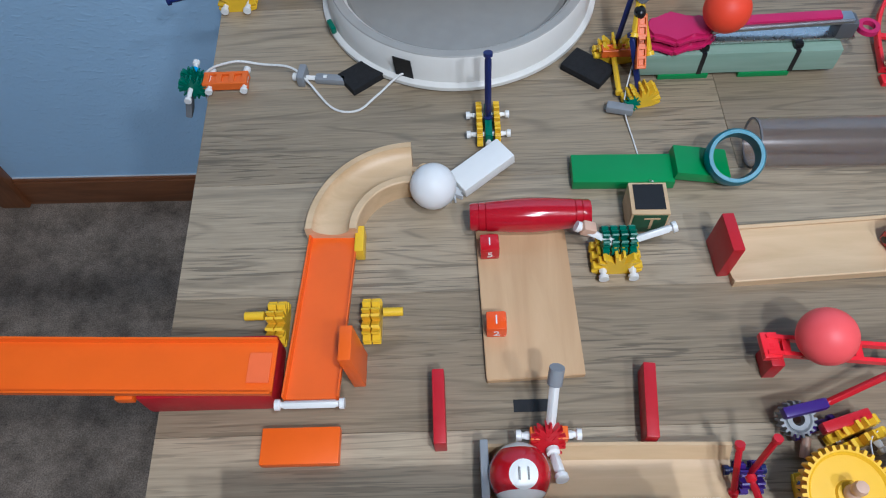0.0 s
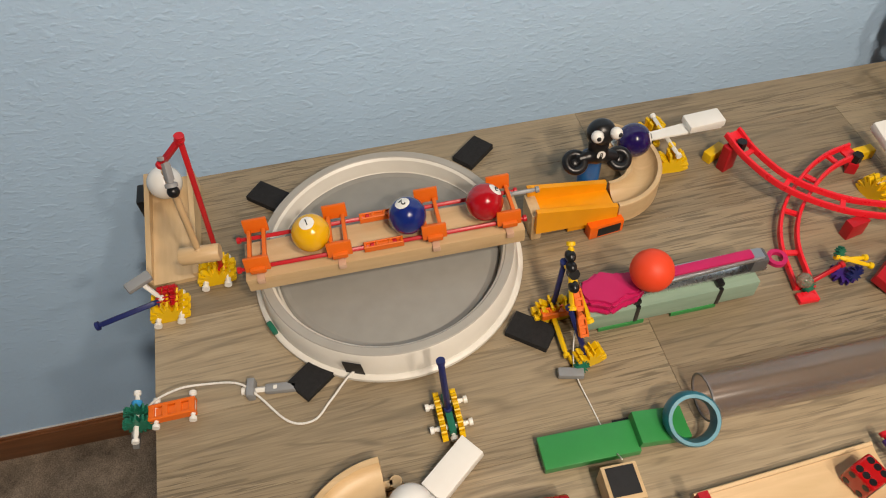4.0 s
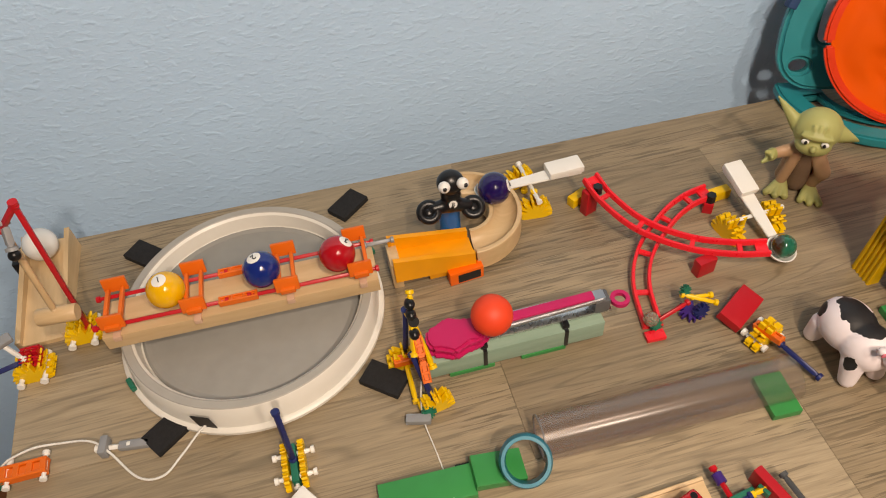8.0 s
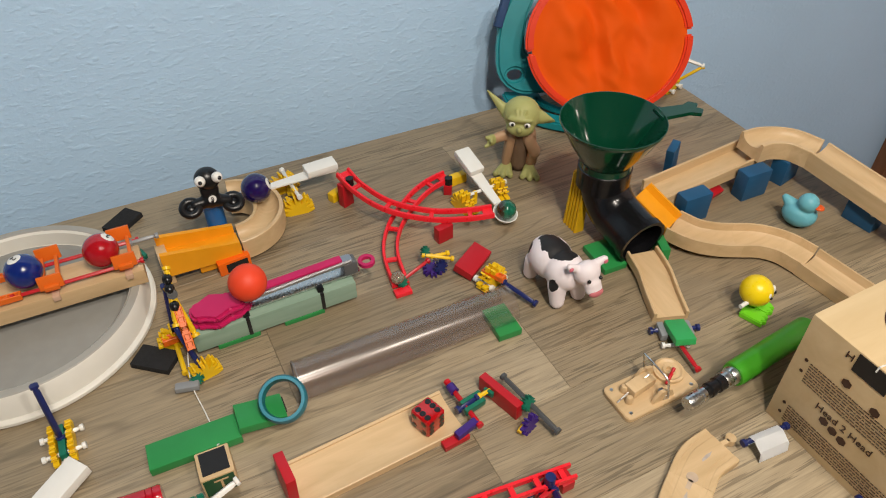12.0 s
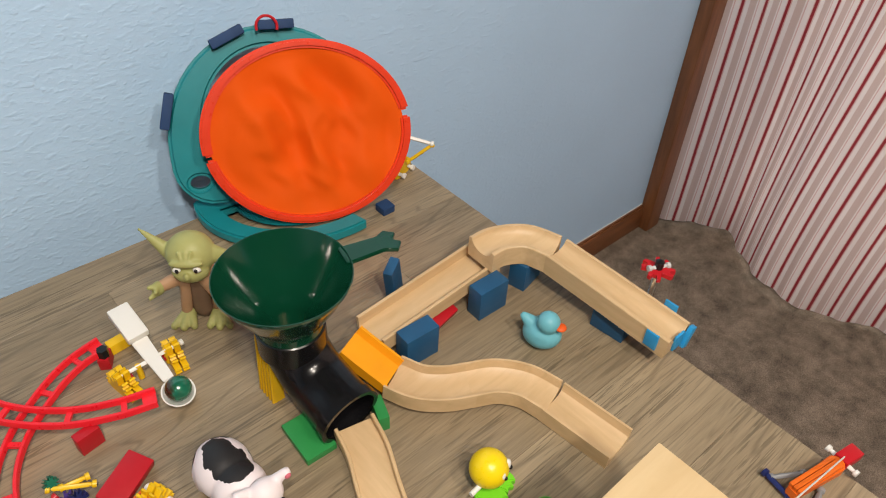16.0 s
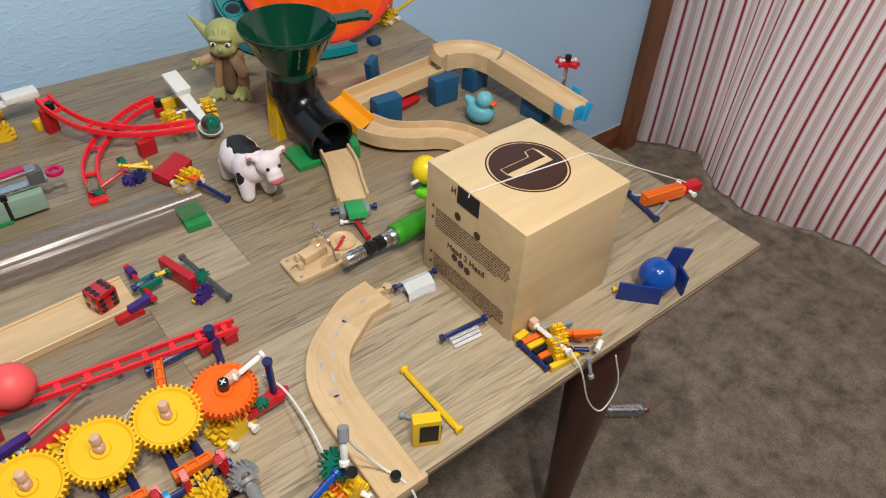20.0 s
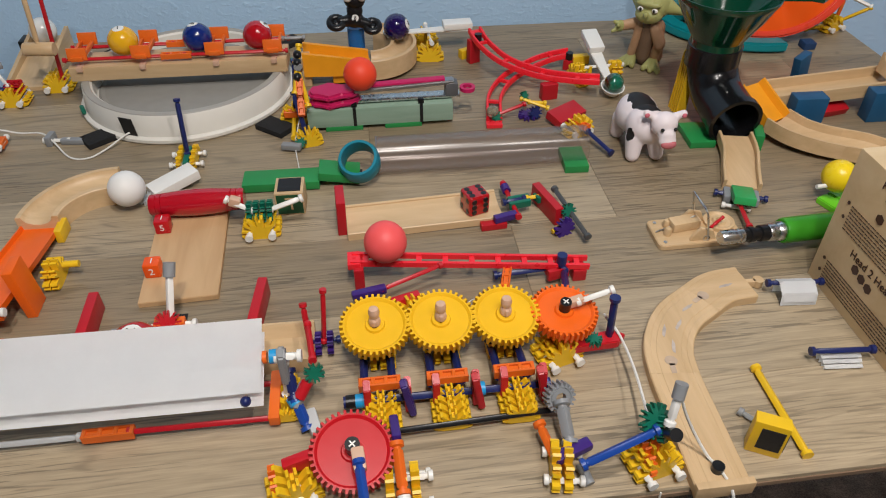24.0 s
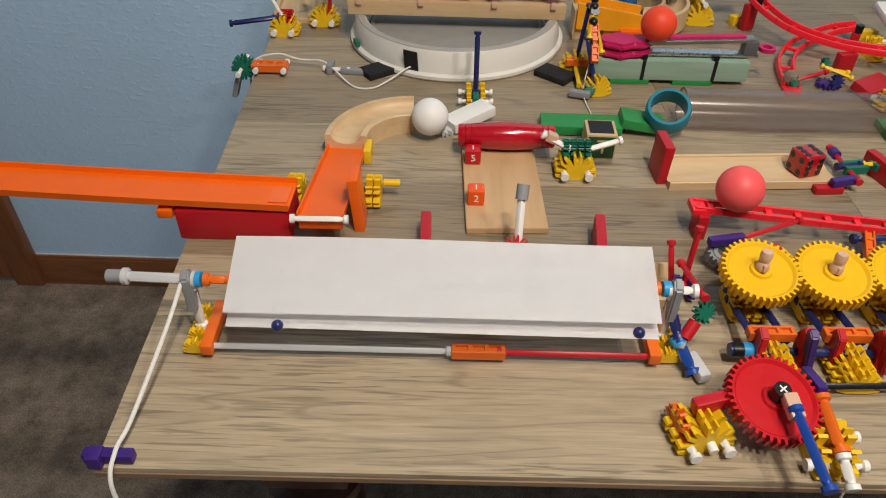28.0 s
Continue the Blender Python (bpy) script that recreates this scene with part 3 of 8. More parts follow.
P_GREEN = mat("dark_green_plastic", (0.006, 0.14, 0.085), 0.38)
P_GREENW = mat("green_painted_wood", (0.02, 0.24, 0.06), 0.4, grain=0.07)
P_PURPLE = mat("purple_plastic", (0.045, 0.016, 0.17), 0.38)
P_BLACK = mat("black_plastic", (0.008, 0.008, 0.009), 0.32)
P_TAN = mat("tan_plastic", (0.62, 0.40, 0.28), 0.42)
P_FOAM = mat("black_foam", (0.012, 0.012, 0.013), 0.9, grain=0.3, scale=300, bump=0.5)
P_TAPE = mat("black_tape", (0.010, 0.010, 0.011), 0.6, grain=0.2, scale=120)
P_AMBER = mat("amber_orange_plastic", (0.82, 0.33, 0.01), 0.42, grain=0.06)
P_SKY = mat("sky_blue_plastic", (0.02, 0.30, 0.62), 0.4)
P_TEAL = mat("teal_plastic", (0.004, 0.22, 0.25), 0.38)
P_RAIL = mat("coral_red_rail", (0.80, 0.018, 0.03), 0.3)
P_PINK = mat("magenta_silicone", (0.50, 0.010, 0.10), 0.5)
P_STEEL = mat("brushed_steel", (0.62, 0.62, 0.62), 0.28, metal=1.0, grain=0.05)
P_BLUEW = mat("blue_painted_wood", (0.012, 0.085, 0.19), 0.5, grain=0.10, scale=30)
P_FUNNEL = mat("dark_green_gloss_plastic", (0.002, 0.045, 0.022), 0.12, grain=0.03, coat=0.3)
P_PIPE = mat("black_gloss_pipe", (0.006, 0.006, 0.007), 0.22, grain=0.1)
P_STRING = mat("white_string", (0.72, 0.71, 0.67), 0.8, grain=0.1, scale=400, bump=0.3)
P_PAPER = mat("white_paper", (0.90, 0.91, 0.92), 0.8, grain=0.015, scale=60)
P_RIM = mat("turntable_white_plastic", (0.72, 0.70, 0.64), 0.4, grain=0.03)
P_LIP = mat("grey_rim_rubber", (0.36, 0.345, 0.31), 0.55, grain=0.05)
P_DISC = mat("turntable_grey_rubber", (0.27, 0.265, 0.245), 0.6, grain=0.06, scale=60)
P_ORBALL = mat("orange_red_foam_ball", (0.80, 0.06, 0.018), 0.55, grain=0.04)
P_PINKBALL = mat("pink_rubber_ball", (0.85, 0.10, 0.10), 0.5, grain=0.03)
P_MUSTARD = mat("mustard_plastic", (0.70, 0.42, 0.01), 0.5, grain=0.08)


def text_bm(words, size, depth=0.0):
    """Letters in Blender's own font, lying flat, centred."""
    cu = bpy.data.curves.new("letters", "FONT")
    cu.body, cu.size, cu.align_x, cu.align_y, cu.extrude = words, size, "CENTER", "CENTER", depth
    ob = bpy.data.objects.new("letters", cu)
    scene.collection.objects.link(ob)
    me = bpy.data.meshes.new_from_object(ob.evaluated_get(bpy.context.evaluated_depsgraph_get()))
    bm = bmesh.new()
    bm.from_mesh(me)
    bpy.data.objects.remove(ob)
    bpy.data.curves.remove(cu)
    bpy.data.meshes.remove(me)
    return bm


# ---- construction-rod pieces ----
def rod_bm(p, q, r=0.0031, knob=True):
    """A ribbed rod with wider ends."""
    p, q = Vector(p), Vector(q)
    L = (q - p).length
    k = r * 1.35 if knob else r
    prof = [(0, 0), (k, 0), (k, 0.0035), (r * 0.75, 0.0045), (r * 0.75, 0.006), (r, 0.007), (r, L - 0.007), (r * 0.75, L - 0.006), (r * 0.75, L - 0.0045), (k, L - 0.0035), (k, L), (0, L)] if L > 0.02 else [(0, 0), (r, 0), (r, L), (0, L)]
    bm = lathe(prof, 16 if knob and L > 0.02 else 12)
    if knob and L > 0.02:
        # four long ribs between the round ends
        for v in bm.verts:
            if 0.0065 < v.co.z < L - 0.0065:
                f = 0.87 + 0.13 * math.cos(4 * math.atan2(v.co.y, v.co.x))
                v.co.x *= f
                v.co.y *= f
    bm.transform(Matrix.Translation(p) @ (q - p).to_track_quat("Z", "Y").to_matrix().to_4x4())
    return bm


def rod(p, q, material, parent, name="rod", r=0.0031, label=""):
    return part(name, rod_bm(p, q, r * 0.88), material, parent, label)


def star_plate(radius=0.019, spokes=8, half=False, thick=0.0055, inner=0.46):
    """A snap connector: slotted arms round a hub, lying flat in xy."""
    pts = []
    total = spokes // 2 + 1 if half else spokes
    w = 0.62 * math.pi / spokes
    for k in range(total):
        a = 2 * math.pi * k / spokes
        for da, rr in ((-0.86 * w, 0.97), (-0.40 * w, 1.0), (-0.34 * w, 0.70), (0.34 * w, 0.70), (0.40 * w, 1.0), (0.86 * w, 0.97), (1.30 * w, inner)):
            if half and da == 1.30 * w and k == total - 1:
                continue
            pts.append((radius * rr * math.cos(a + da), radius * rr * math.sin(a + da)))
    if half:
        pts += [(-radius * 0.55, -radius * 0.34), (radius * 0.55, -radius * 0.34)]
    bm = prism(pts, thick)
    bm.transform(Matrix.Translation((0, 0, -thick / 2)))
    return bm


def coupling_bm(L, w=0.008, h=0.009, at=(0, 0, 0), rot=(0, 0, 0)):
    """A rod joiner lying along x: an open frame of two rails and four webs round a thin core."""
    bits = [cubic(L - 0.001, w * 0.5, h * 0.5, 0, at=(0, 0, h * 0.25))]
    for e in (-1, 1):
        bits.append(cubic(L, w * 0.2, h, 0.0006, at=(0, e * w * 0.4, 0), seg=1))
    for k in range(4):
        bits.append(cubic(w * 0.34, w * 0.9, h * 0.94, 0.0004, at=((k / 3 - 0.5) * (L - w * 0.4), 0, h * 0.03), seg=1))
    bm = join(*bits)
    bm.transform(pose(*at, *rot))
    return bm


_plates = {}


def plate(parent, material, at, rot=(0, 0, 0), radius=0.019, spokes=8, half=False, name="connector", label="", thick=0.0055):
    key = (material.name, radius, spokes, half, thick)
    if key not in _plates:
        _plates[key] = mesh_of("connector", star_plate(radius, spokes, half, thick), material, 0)
    o = new(name, _plates[key])
    o.parent = parent
    o.matrix_basis = pose(*at, *rot)
    return tagged(o, label)


def rod_base(parent, at=(0, 0, 0), rz=0, n=4, gap=0.0098, radius=0.0215, material=None, pins=True):
    """A foot of upright yellow half connectors side by side, with white pins through them. The plates stand along local x."""
    material = material or P_YELLOW
    m = pose(*at, 0, 0, rz)
    n = max(2, n - 1)
    for k in range(n):
        c = m @ Vector((0, (k - (n - 1) / 2) * gap, radius * 0.34))
        plate(parent, material, c, (90, 0, rz), radius, spokes=8, half=True, thick=0.0066)
    if pins:
        for s in (-1, 1):
            a, b = m @ Vector((s * radius * 0.58, -n * gap / 2 - 0.008, 0.0085)), m @ Vector((s * radius * 0.58, n * gap / 2 + 0.004, 0.0085))
            rod(a, b, P_WHITE, parent, "pin", r=0.0036)


def domino(label, material, size, at, rz=0, rx=0, ry=0, bevel=0.0012, name="domino", group="", category="domino"):
    return solid(name, cubic(*size, bevel), material, label, category, at, rz, group, rx=rx, ry=ry)


def u_section(w, h, groove=0.7, deep=0.6, n=10):
    """A block section with a round channel in its top."""
    g, d = w * groove / 2, h * deep
    pts = [(-w / 2, 0), (w / 2, 0), (w / 2, h - 0.001), (w / 2 - 0.001, h), (g, h)]
    for k in range(1, n):
        a = math.pi * k / n
        pts.append((g * math.cos(a), h - d * math.sin(a)))
    pts += [(-g, h), (-w / 2 + 0.001, h), (-w / 2, h - 0.001)]
    return pts


# ---- orange track corner ----
S_TRACK = [(-0.021, 0), (0.021, 0), (0.0215, 0.007), (0.0200, 0.007), (0.0190, 0.002), (-0.0190, 0.002), (-0.0200, 0.007), (-0.0215, 0.007)]
LONG = thing("toy_track", "long flat orange plastic car track resting on a red block", "toy track", (0, 0, 0))
part("track", sweep([(a * 1.05, b) for a, b in S_TRACK], spline([(0.066, 0.326, 0.796), (-0.10, 0.330, 0.800), (-0.35, 0.337, 0.808)], 6)), P_ORANGE, LONG)
part("track", sweep([(a * 1.05, b) for a, b in S_TRACK], spline([(-0.351, 0.337, 0.808), (-0.75, 0.347, 0.825), (-1.1, 0.356, 0.845)], 6)), P_ORANGE, LONG)
part("joiner", cubic(0.05, 0.026, 0.002, 0.0005, at=(-0.35, 0.337, 0.8056), rot=(0, 2, -2)), P_KORANGE, LONG, "orange track joiner")
part("patch", cubic(0.017, 0.024, 0.0008, 0, at=(0.0545, 0.3255, 0.7989), rot=(0, 1.5, -1.5)), mat("coral_tape", (0.85, 0.15, 0.035), 0.5), LONG, "coral tape patch", smooth=0)
solid("red_block", cubic(0.104, 0.05, 0.033, 0.003), P_REDW, "dark red painted wooden block under the orange track", "block", (0.012, 0.3305, T))
solid("orange_clip", cubic(0.014, 0.05, 0.009, 0.0015), P_ORANGE, "orange track clip at the end of the red block", "track clip", (-0.049, 0.3305, T + 0.024))
ramp = thing("track_ramp", "short orange track ramp with a white end bar", "toy track", (0, 0, 0))
part("track", sweep(S_TRACK, [(0.094, 0.302, 0.789), (0.096, 0.39, 0.775), (0.0985, 0.478, 0.763)]), P_ORANGE, ramp)
rod((0.068, 0.298, 0.793), (0.120, 0.298, 0.793), P_WHITE, ramp, "end_bar", r=0.0036)
part("end_clip", cubic(0.040, 0.010, 0.008, 0.001, at=(0.094, 0.305, 0.780)), P_KORANGE, ramp)
for sx, x in ((-1, 0.057), (1, 0.135)):
    b = thing("rod_base", "yellow snap-connector foot holding the orange ramp", "construction toy", (x, 0.376, T), 90, group="ramp feet")
    rod_base(b, n=3, gap=0.0078, radius=0.0195, pins=False)
    rod((0.003, sx * -0.010, 0.018), (0.003, sx * -0.026, 0.018), P_YELLOW, b, "stub", r=0.0042)
domino("flat orange domino lying on the table", P_ORANGE, (0.060, 0.028, 0.0095), (0.0835, 0.274, T))
domino("orange domino leaning against the orange ramp", P_ORANGE, (0.010, 0.028, 0.058), (0.126, 0.336, T), ry=-4)
WOODCURVE = thing("wooden_track_curve", "pale beech quarter-curve toy track with a groove", "toy track", (0, 0, 0))
part("body", sweep(u_section(0.046, 0.024, 0.72, 0.45), arc(0.167, 0.458, 0.070, 180, 90, T, n=24)), M_BEECH, WOODCURVE)
part("tongue", join(cubic(0.010, 0.0055, 0.012, 0.0006, at=(0.1705, 0.528, T)), lathe([(0, 0), (0.006, 0), (0.006, 0.012), (0, 0.012)], 20, at=(0.178, 0.528, T))), M_BEECH, WOODCURVE, "round wooden connector tongue")
solid("block", cubic(0.008, 0.026, 0.016, 0.001), P_YELLOW, "small yellow block beside the wooden curve", "block", (0.1215, 0.452, T))
solid("ball", ball(0.0208), mat("matt_white_ball", (0.78, 0.77, 0.74), 0.5, grain=0.02), "plain white ball at the end of the wooden curve", "ball", (0.187, 0.497, T + 0.0265))
domino("white domino fallen beside the white ball", P_WHITE, (0.058, 0.026, 0.012), (0.232, 0.527, T + 0.006), rz=36, ry=-6)
clip = thing("grey_clip", "light grey lattice clip under the white domino", "construction toy", (0.204, 0.507, T), 30)
plate(clip, P_LGREY, (0, 0, 0.004), radius=0.012, spokes=6)
rod((0, 0, 0.004), (0.03, 0.006, 0.004), P_LGREY, clip, "stub")

# ---- turntable with the ball beam ----
tt = thing("turntable", "white rotating tray with a grey rubber top and raised rim", "turntable", (0.216, 0.782, T))
part("flange", lathe([(0, 0), (0.149, 0), (0.1515, 0.003), (0.1515, 0.007), (0.149, 0.009), (0.146, 0.0095), (0, 0.0095)], 96), P_RIM, tt, "white plastic base flange")
part("wall", lathe([(0.146, 0.0097), (0.1425, 0.036), (0.1405, 0.0388), (0.1315, 0.0388), (0.1285, 0.036), (0.1265, 0.0185), (0.124, 0.0165), (0, 0.0165), (0, 0.0097)], 96), P_RIM, tt)
part("lip", lathe([(0.1412, 0.0386), (0.1402, 0.0395), (0.1322, 0.0395), (0.1312, 0.0386)], 96, closed=True), P_LIP, tt, "grey rubber lip along the rim")
part("mat", lathe([(0, 0.0168), (0.1245, 0.0168), (0.1245, 0.0190), (0.1215, 0.0215), (0.1185, 0.0215), (0.1165, 0.0206), (0.1150, 0.0206), (0.1135, 0.0212), (0, 0.0212)], 96), P_DISC, tt, "grey rubber mat")
part("tape", prism([(-0.0098, 0), (0.0098, 0), (0.0098, 0.027), (-0.0098, 0.0275)], 0.0008, at=(-0.0575, -0.1342, 0.010), rot=(97, 0, -23.2)), P_TAPE, tt, "black tape strip on the rim")
for a, b in ((-0.1365, -0.062), (0.148, 0.05)):
    part("bumper", cubic(0.016, 0.006, 0.008, 0.002, at=(a, b, 0.0095), rot=(0, 0, math.degrees(math.atan2(b, a)) + 90)), P_GREEN, tt, "dark green rubber bumper")
for x, y, r in ((0.116, 0.658, 37), (0.345, 0.654, -40), (0.088, 0.918, -42), (0.350, 0.925, 40)):
    solid("foam_pad", cubic(0.047, 0.030, 0.008, 0.001), P_FOAM, "black foam pad wedged against the turntable", "foam pad", (x, y, T), r, group="foam pads")
beam = thing("ball_beam", "pale wooden beam with red rods and orange ball holders across the turntable", "marble run", (0.215, 0.762, T + 0.0228), -1.6)
part("plank", cubic(0.298, 0.050, 0.020, 0.0008, at=(0, 0.012, 0.017)), M_BEECH, beam)
for y in (-0.004, 0.036):
    for x0, x1 in ((-0.155, -0.012), (0.008, 0.152)):
        rod((x0, y, 0.045), (x1, y, 0.045), P_RED, beam, "red_rod")
    part("coupling", coupling_bm(0.042, 0.0085, 0.008, at=(-0.002, y, 0.041)), P_KORANGE, beam)
for x in (-0.133, -0.048, 0.052, 0.132):
    h = part("holder", cubic(0.016, 0.020, 0.006, 0.001, at=(x, -0.004, 0.046)), P_KORANGE, beam, "orange plastic ball holder")
    part("flap", cubic(0.026, 0.0038, 0.017, 0.001, at=(x, -0.009, 0.046), rot=(-14, 0, 0)), P_KORANGE, h)
    part("flap", cubic(0.026, 0.0038, 0.017, 0.001, at=(x, 0.043, 0.046), rot=(-14, 0, 0)), P_KORANGE, h)
    for j in (-0.0078, 0.0078):
        part("bridge", cubic(0.0042, 0.046, 0.006, 0.001, at=(x + j, 0.017, 0.048)), P_KORANGE, h)
    part("peg", cubic(0.008, 0.012, 0.007, 0.001, at=(x, -0.011, 0.032)), P_TAN, beam)
rod((0.140, 0.030, 0.048), (0.175, 0.030, 0.048), P_GREY, beam, "grey_rod")


def number_ball(number, color, at, rot, r=0.0202):
    t = thing("pool_ball", f"small {color[0]} pool ball with the number {number}", "ball", at, group="pool balls")
    part("ball", ball(r, u=40, v=28), mat(color[0] + "_pool_ball", color[1], 0.12, grain=0.02, coat=0.5, bump=0), t)
    disc = bmesh.new()
    bmesh.ops.create_uvsphere(disc, u_segments=28, v_segments=40, radius=r * 1.004)
    bmesh.ops.delete(disc, geom=[v for v in disc.verts if v.co.z < r * 0.90], context="VERTS")
    disc.transform(pose(0, 0, 0, *rot))
    spot = part("number_disc", disc, P_WHITE, t, "white number disc")
    num = text_bm(str(number), 0.0105, 0.0004)
    num.transform(pose(0, 0, 0, *rot) @ Matrix.Translation((0, 0, r * 1.004)))
    part("number", num, P_BLACK, spot, smooth=0)
    return t


number_ball(1, ("yellow", (0.80, 0.42, 0.01)), (0.141, 0.779, T + 0.0228 + 0.0615), (6, -4, 10))
number_ball(2, ("dark blue", (0.006, 0.02, 0.16)), (0.243, 0.776, T + 0.0228 + 0.0615), (10, 6, -150))
number_ball(3, ("red", (0.40, 0.006, 0.012)), (0.326, 0.773, T + 0.0228 + 0.0615), (24, -34, 150))


def blob(*balls_, voxel=0.0022, smooth_n=2):
    """One plain mesh from overlapping rounded forms."""
    bm = join(*balls_)
    me = bpy.data.meshes.new("tmp_blob")
    bm.to_mesh(me)
    bm.free()
    ob = bpy.data.objects.new("tmp_blob", me)
    scene.collection.objects.link(ob)
    md = ob.modifiers.new("r", "REMESH")
    md.mode, md.voxel_size = "VOXEL", voxel
    sm = ob.modifiers.new("s", "SMOOTH")
    sm.iterations, sm.factor = smooth_n, 0.5
    out = bpy.data.meshes.new_from_object(ob.evaluated_get(bpy.context.evaluated_depsgraph_get()))
    b2 = bmesh.new()
    b2.from_mesh(out)
    bpy.data.objects.remove(ob)
    bpy.data.meshes.remove(me)
    bpy.data.meshes.remove(out)
    return b2


def limb(p, q, r0, r1, n=5):
    """A tapered chain of balls."""
    p, q = Vector(p), Vector(q)
    return [ball(r0 + (r1 - r0) * k / n, at=tuple(p.lerp(q, k / n)), u=14, v=10) for k in range(n + 1)]

# ---- behind the turntable: mallet stand and wooden chute ----
chute = thing("wooden_chute", "pale wooden trough with raised sides against the wall", "marble run", (-0.026, 0.815, T), 0)
part("floor_board", prism([(0, 0), (0.148, 0), (0.148, 0.022), (0, 0.006)], 0.046, at=(-0.023, 0, 0), rot=(90, 0, 90)), M_BEECHY, chute)
for s in (-1, 1):
    part("side_rail", prism([(0, 0), (0.150, 0), (0.150, 0.036), (0.0, 0.013)], 0.006, at=(s * 0.026 - 0.003, 0, 0), rot=(90, 0, 90)), M_BEECHY, chute)
part("clip", cubic(0.010, 0.03, 0.03, 0.002, at=(-0.034, 0.125, 0.0)), P_BLACK, chute, "black binder clip")
solid("ball", ball(0.0205), mat("glossy_white_ball", (0.76, 0.76, 0.73), 0.15, grain=0.02, coat=0.4, bump=0), "glossy white ball at the top of the wooden trough", "ball", (-0.027, 0.94, T + 0.0405))
stand = thing("mallet_stand", "red rod stand on a yellow connector foot holding a wooden mallet", "construction toy", (0.022, 0.815, T))
rod_base(stand, (0.0, 0.0, 0), 0, n=4)
rod((0.008, -0.004, 0.015), (0.033, -0.022, 0.232), P_RED, stand, "red_rod", r=0.0038)
rod((0.033, -0.022, 0.228), (0.004, -0.016, 0.196), P_RED, stand, "red_rod", r=0.0038)
rod((0.010, -0.014, 0.205), (0.010, -0.032, 0.182), P_GREY, stand, "grey_clip", r=0.005)
part("cap", ball(0.006, at=(0.010, -0.034, 0.178), u=14, v=10), P_BLACK, stand)
mallet = thing("mallet", "small pale wooden mallet hanging from the red stand", "mallet", (0.024, 0.788, T + 0.075))
part("head", lathe([(0, -0.021), (0.0085, -0.021), (0.0095, -0.0195), (0.0095, 0.0195), (0.0085, 0.021), (0, 0.021)], 20, rot=(0, 90, -5)), M_BEECH, mallet)
part("handle", rod_bm((0, 0, 0.006), (0.004, 0.010, 0.115), 0.0036, False), M_BEECHZ, mallet)
foot = thing("trigger_foot", "yellow connector foot with red connector, navy rod and grey clip", "construction toy", (-0.030, 0.778, T))
rod_base(foot, (0, 0, 0), 0, n=4)
for k in (-1, 0, 1):
    plate(foot, P_RED, (0.002 + 0.007 * k, 0.006, 0.020), (90, 0, 90), 0.013)
rod((-0.005, 0.0, 0.024), (-0.075, -0.012, 0.018), P_NAVY, foot, "navy_rod", r=0.0042)
rod((-0.002, 0.0, 0.026), (-0.018, 0.01, 0.052), P_WHITE, foot, "pin")
part("clip", cubic(0.012, 0.028, 0.007, 0.002, at=(-0.018, 0.008, 0.050), rot=(0, 10, -60)), P_GREY, foot, "grey hinge clip")

# ---- table edge: pulley clip, string, latch ----
pulley = thing("edge_pulley", "orange connector with green wheel and white pins at the table edge", "construction toy", (-0.020, 0.652, T))
part("coupling", coupling_bm(0.046, 0.017, 0.010, at=(-0.006, 0, 0.004)), P_KORANGE, pulley)
for x in (-0.024, 0.012):
    rod((x + 0.002, -0.016, 0.009), (x + 0.002, 0.016, 0.009), P_WHITE, pulley, "pin")
for k in (-1, 1):
    plate(pulley, P_GREEN, (-0.040, 0.006 * k, 0.008), (90, 0, 0), 0.015)
rod((-0.042, -0.026, 0.008), (-0.042, 0.030, 0.008), P_WHITE, pulley, "axle")
part("collar", lathe([(0.0031, -0.004), (0.0055, -0.004), (0.0055, 0.004), (0.0031, 0.004)], 14, at=(-0.042, 0.014, 0.008), rot=(90, 0, 0), closed=True), P_SKY, pulley)
part("hook", cubic(0.007, 0.016, 0.028, 0.002, at=(-0.056, -0.006, -0.03), rot=(0, 18, 0)), P_GREY, pulley, "grey hinge clip")
latch = thing("latch_clip", "grey hinge clip with a white rod lying on the table", "construction toy", (0.066, 0.655, T), -8)
rod((-0.024, 0.0, 0.0045), (0.012, 0, 0.0045), P_WHITE, latch, "white_rod", r=0.0035)
part("clip", cubic(0.034, 0.010, 0.008, 0.003, at=(0.016, 0, 0.0)), P_GREY, latch)
part("clip", cubic(0.008, 0.020, 0.014, 0.002, at=(-0.014, 0.0, 0.0)), P_GREY, latch)
solid("string", cord(spline([(-0.058, 0.655, 0.700), (-0.052, 0.66, 0.766), (-0.02, 0.668, 0.779), (0.01, 0.672, 0.770), (0.04, 0.664, 0.772), (0.058, 0.648, 0.768), (0.085, 0.616, 0.7615), (0.110, 0.611, 0.7615), (0.130, 0.628, 0.764), (0.158, 0.648, 0.774), (0.186, 0.6425, 0.776)], 8), 0.0012), P_STRING, "white string from the edge pulley to the turntable rim", "string")
post = thing("trip_post", "navy rod upright on a green and yellow connector foot", "construction toy", (0.240, 0.582, T))
for y in (-0.013, 0.0, 0.013):
    for x in (-0.0085, 0.0085):
        plate(post, P_YELLOW, (x, y, 0.0070), (90, 0, 90), 0.0125, half=True)
part("green_core", cubic(0.007, 0.040, 0.015, 0.001), P_GREEN, post, "dark green connector")
for y in (-0.012, 0.012):
    rod((-0.021, y, 0.0075), (0.021, y, 0.0075), P_WHITE, post, "pin")
rod((0, 0.002, 0.012), (0, 0.020, 0.082), P_NAVY, post, "navy_rod", r=0.0036)
rod((0, -0.006, 0.008), (0, -0.026, 0.006), P_WHITE, post, "pin")

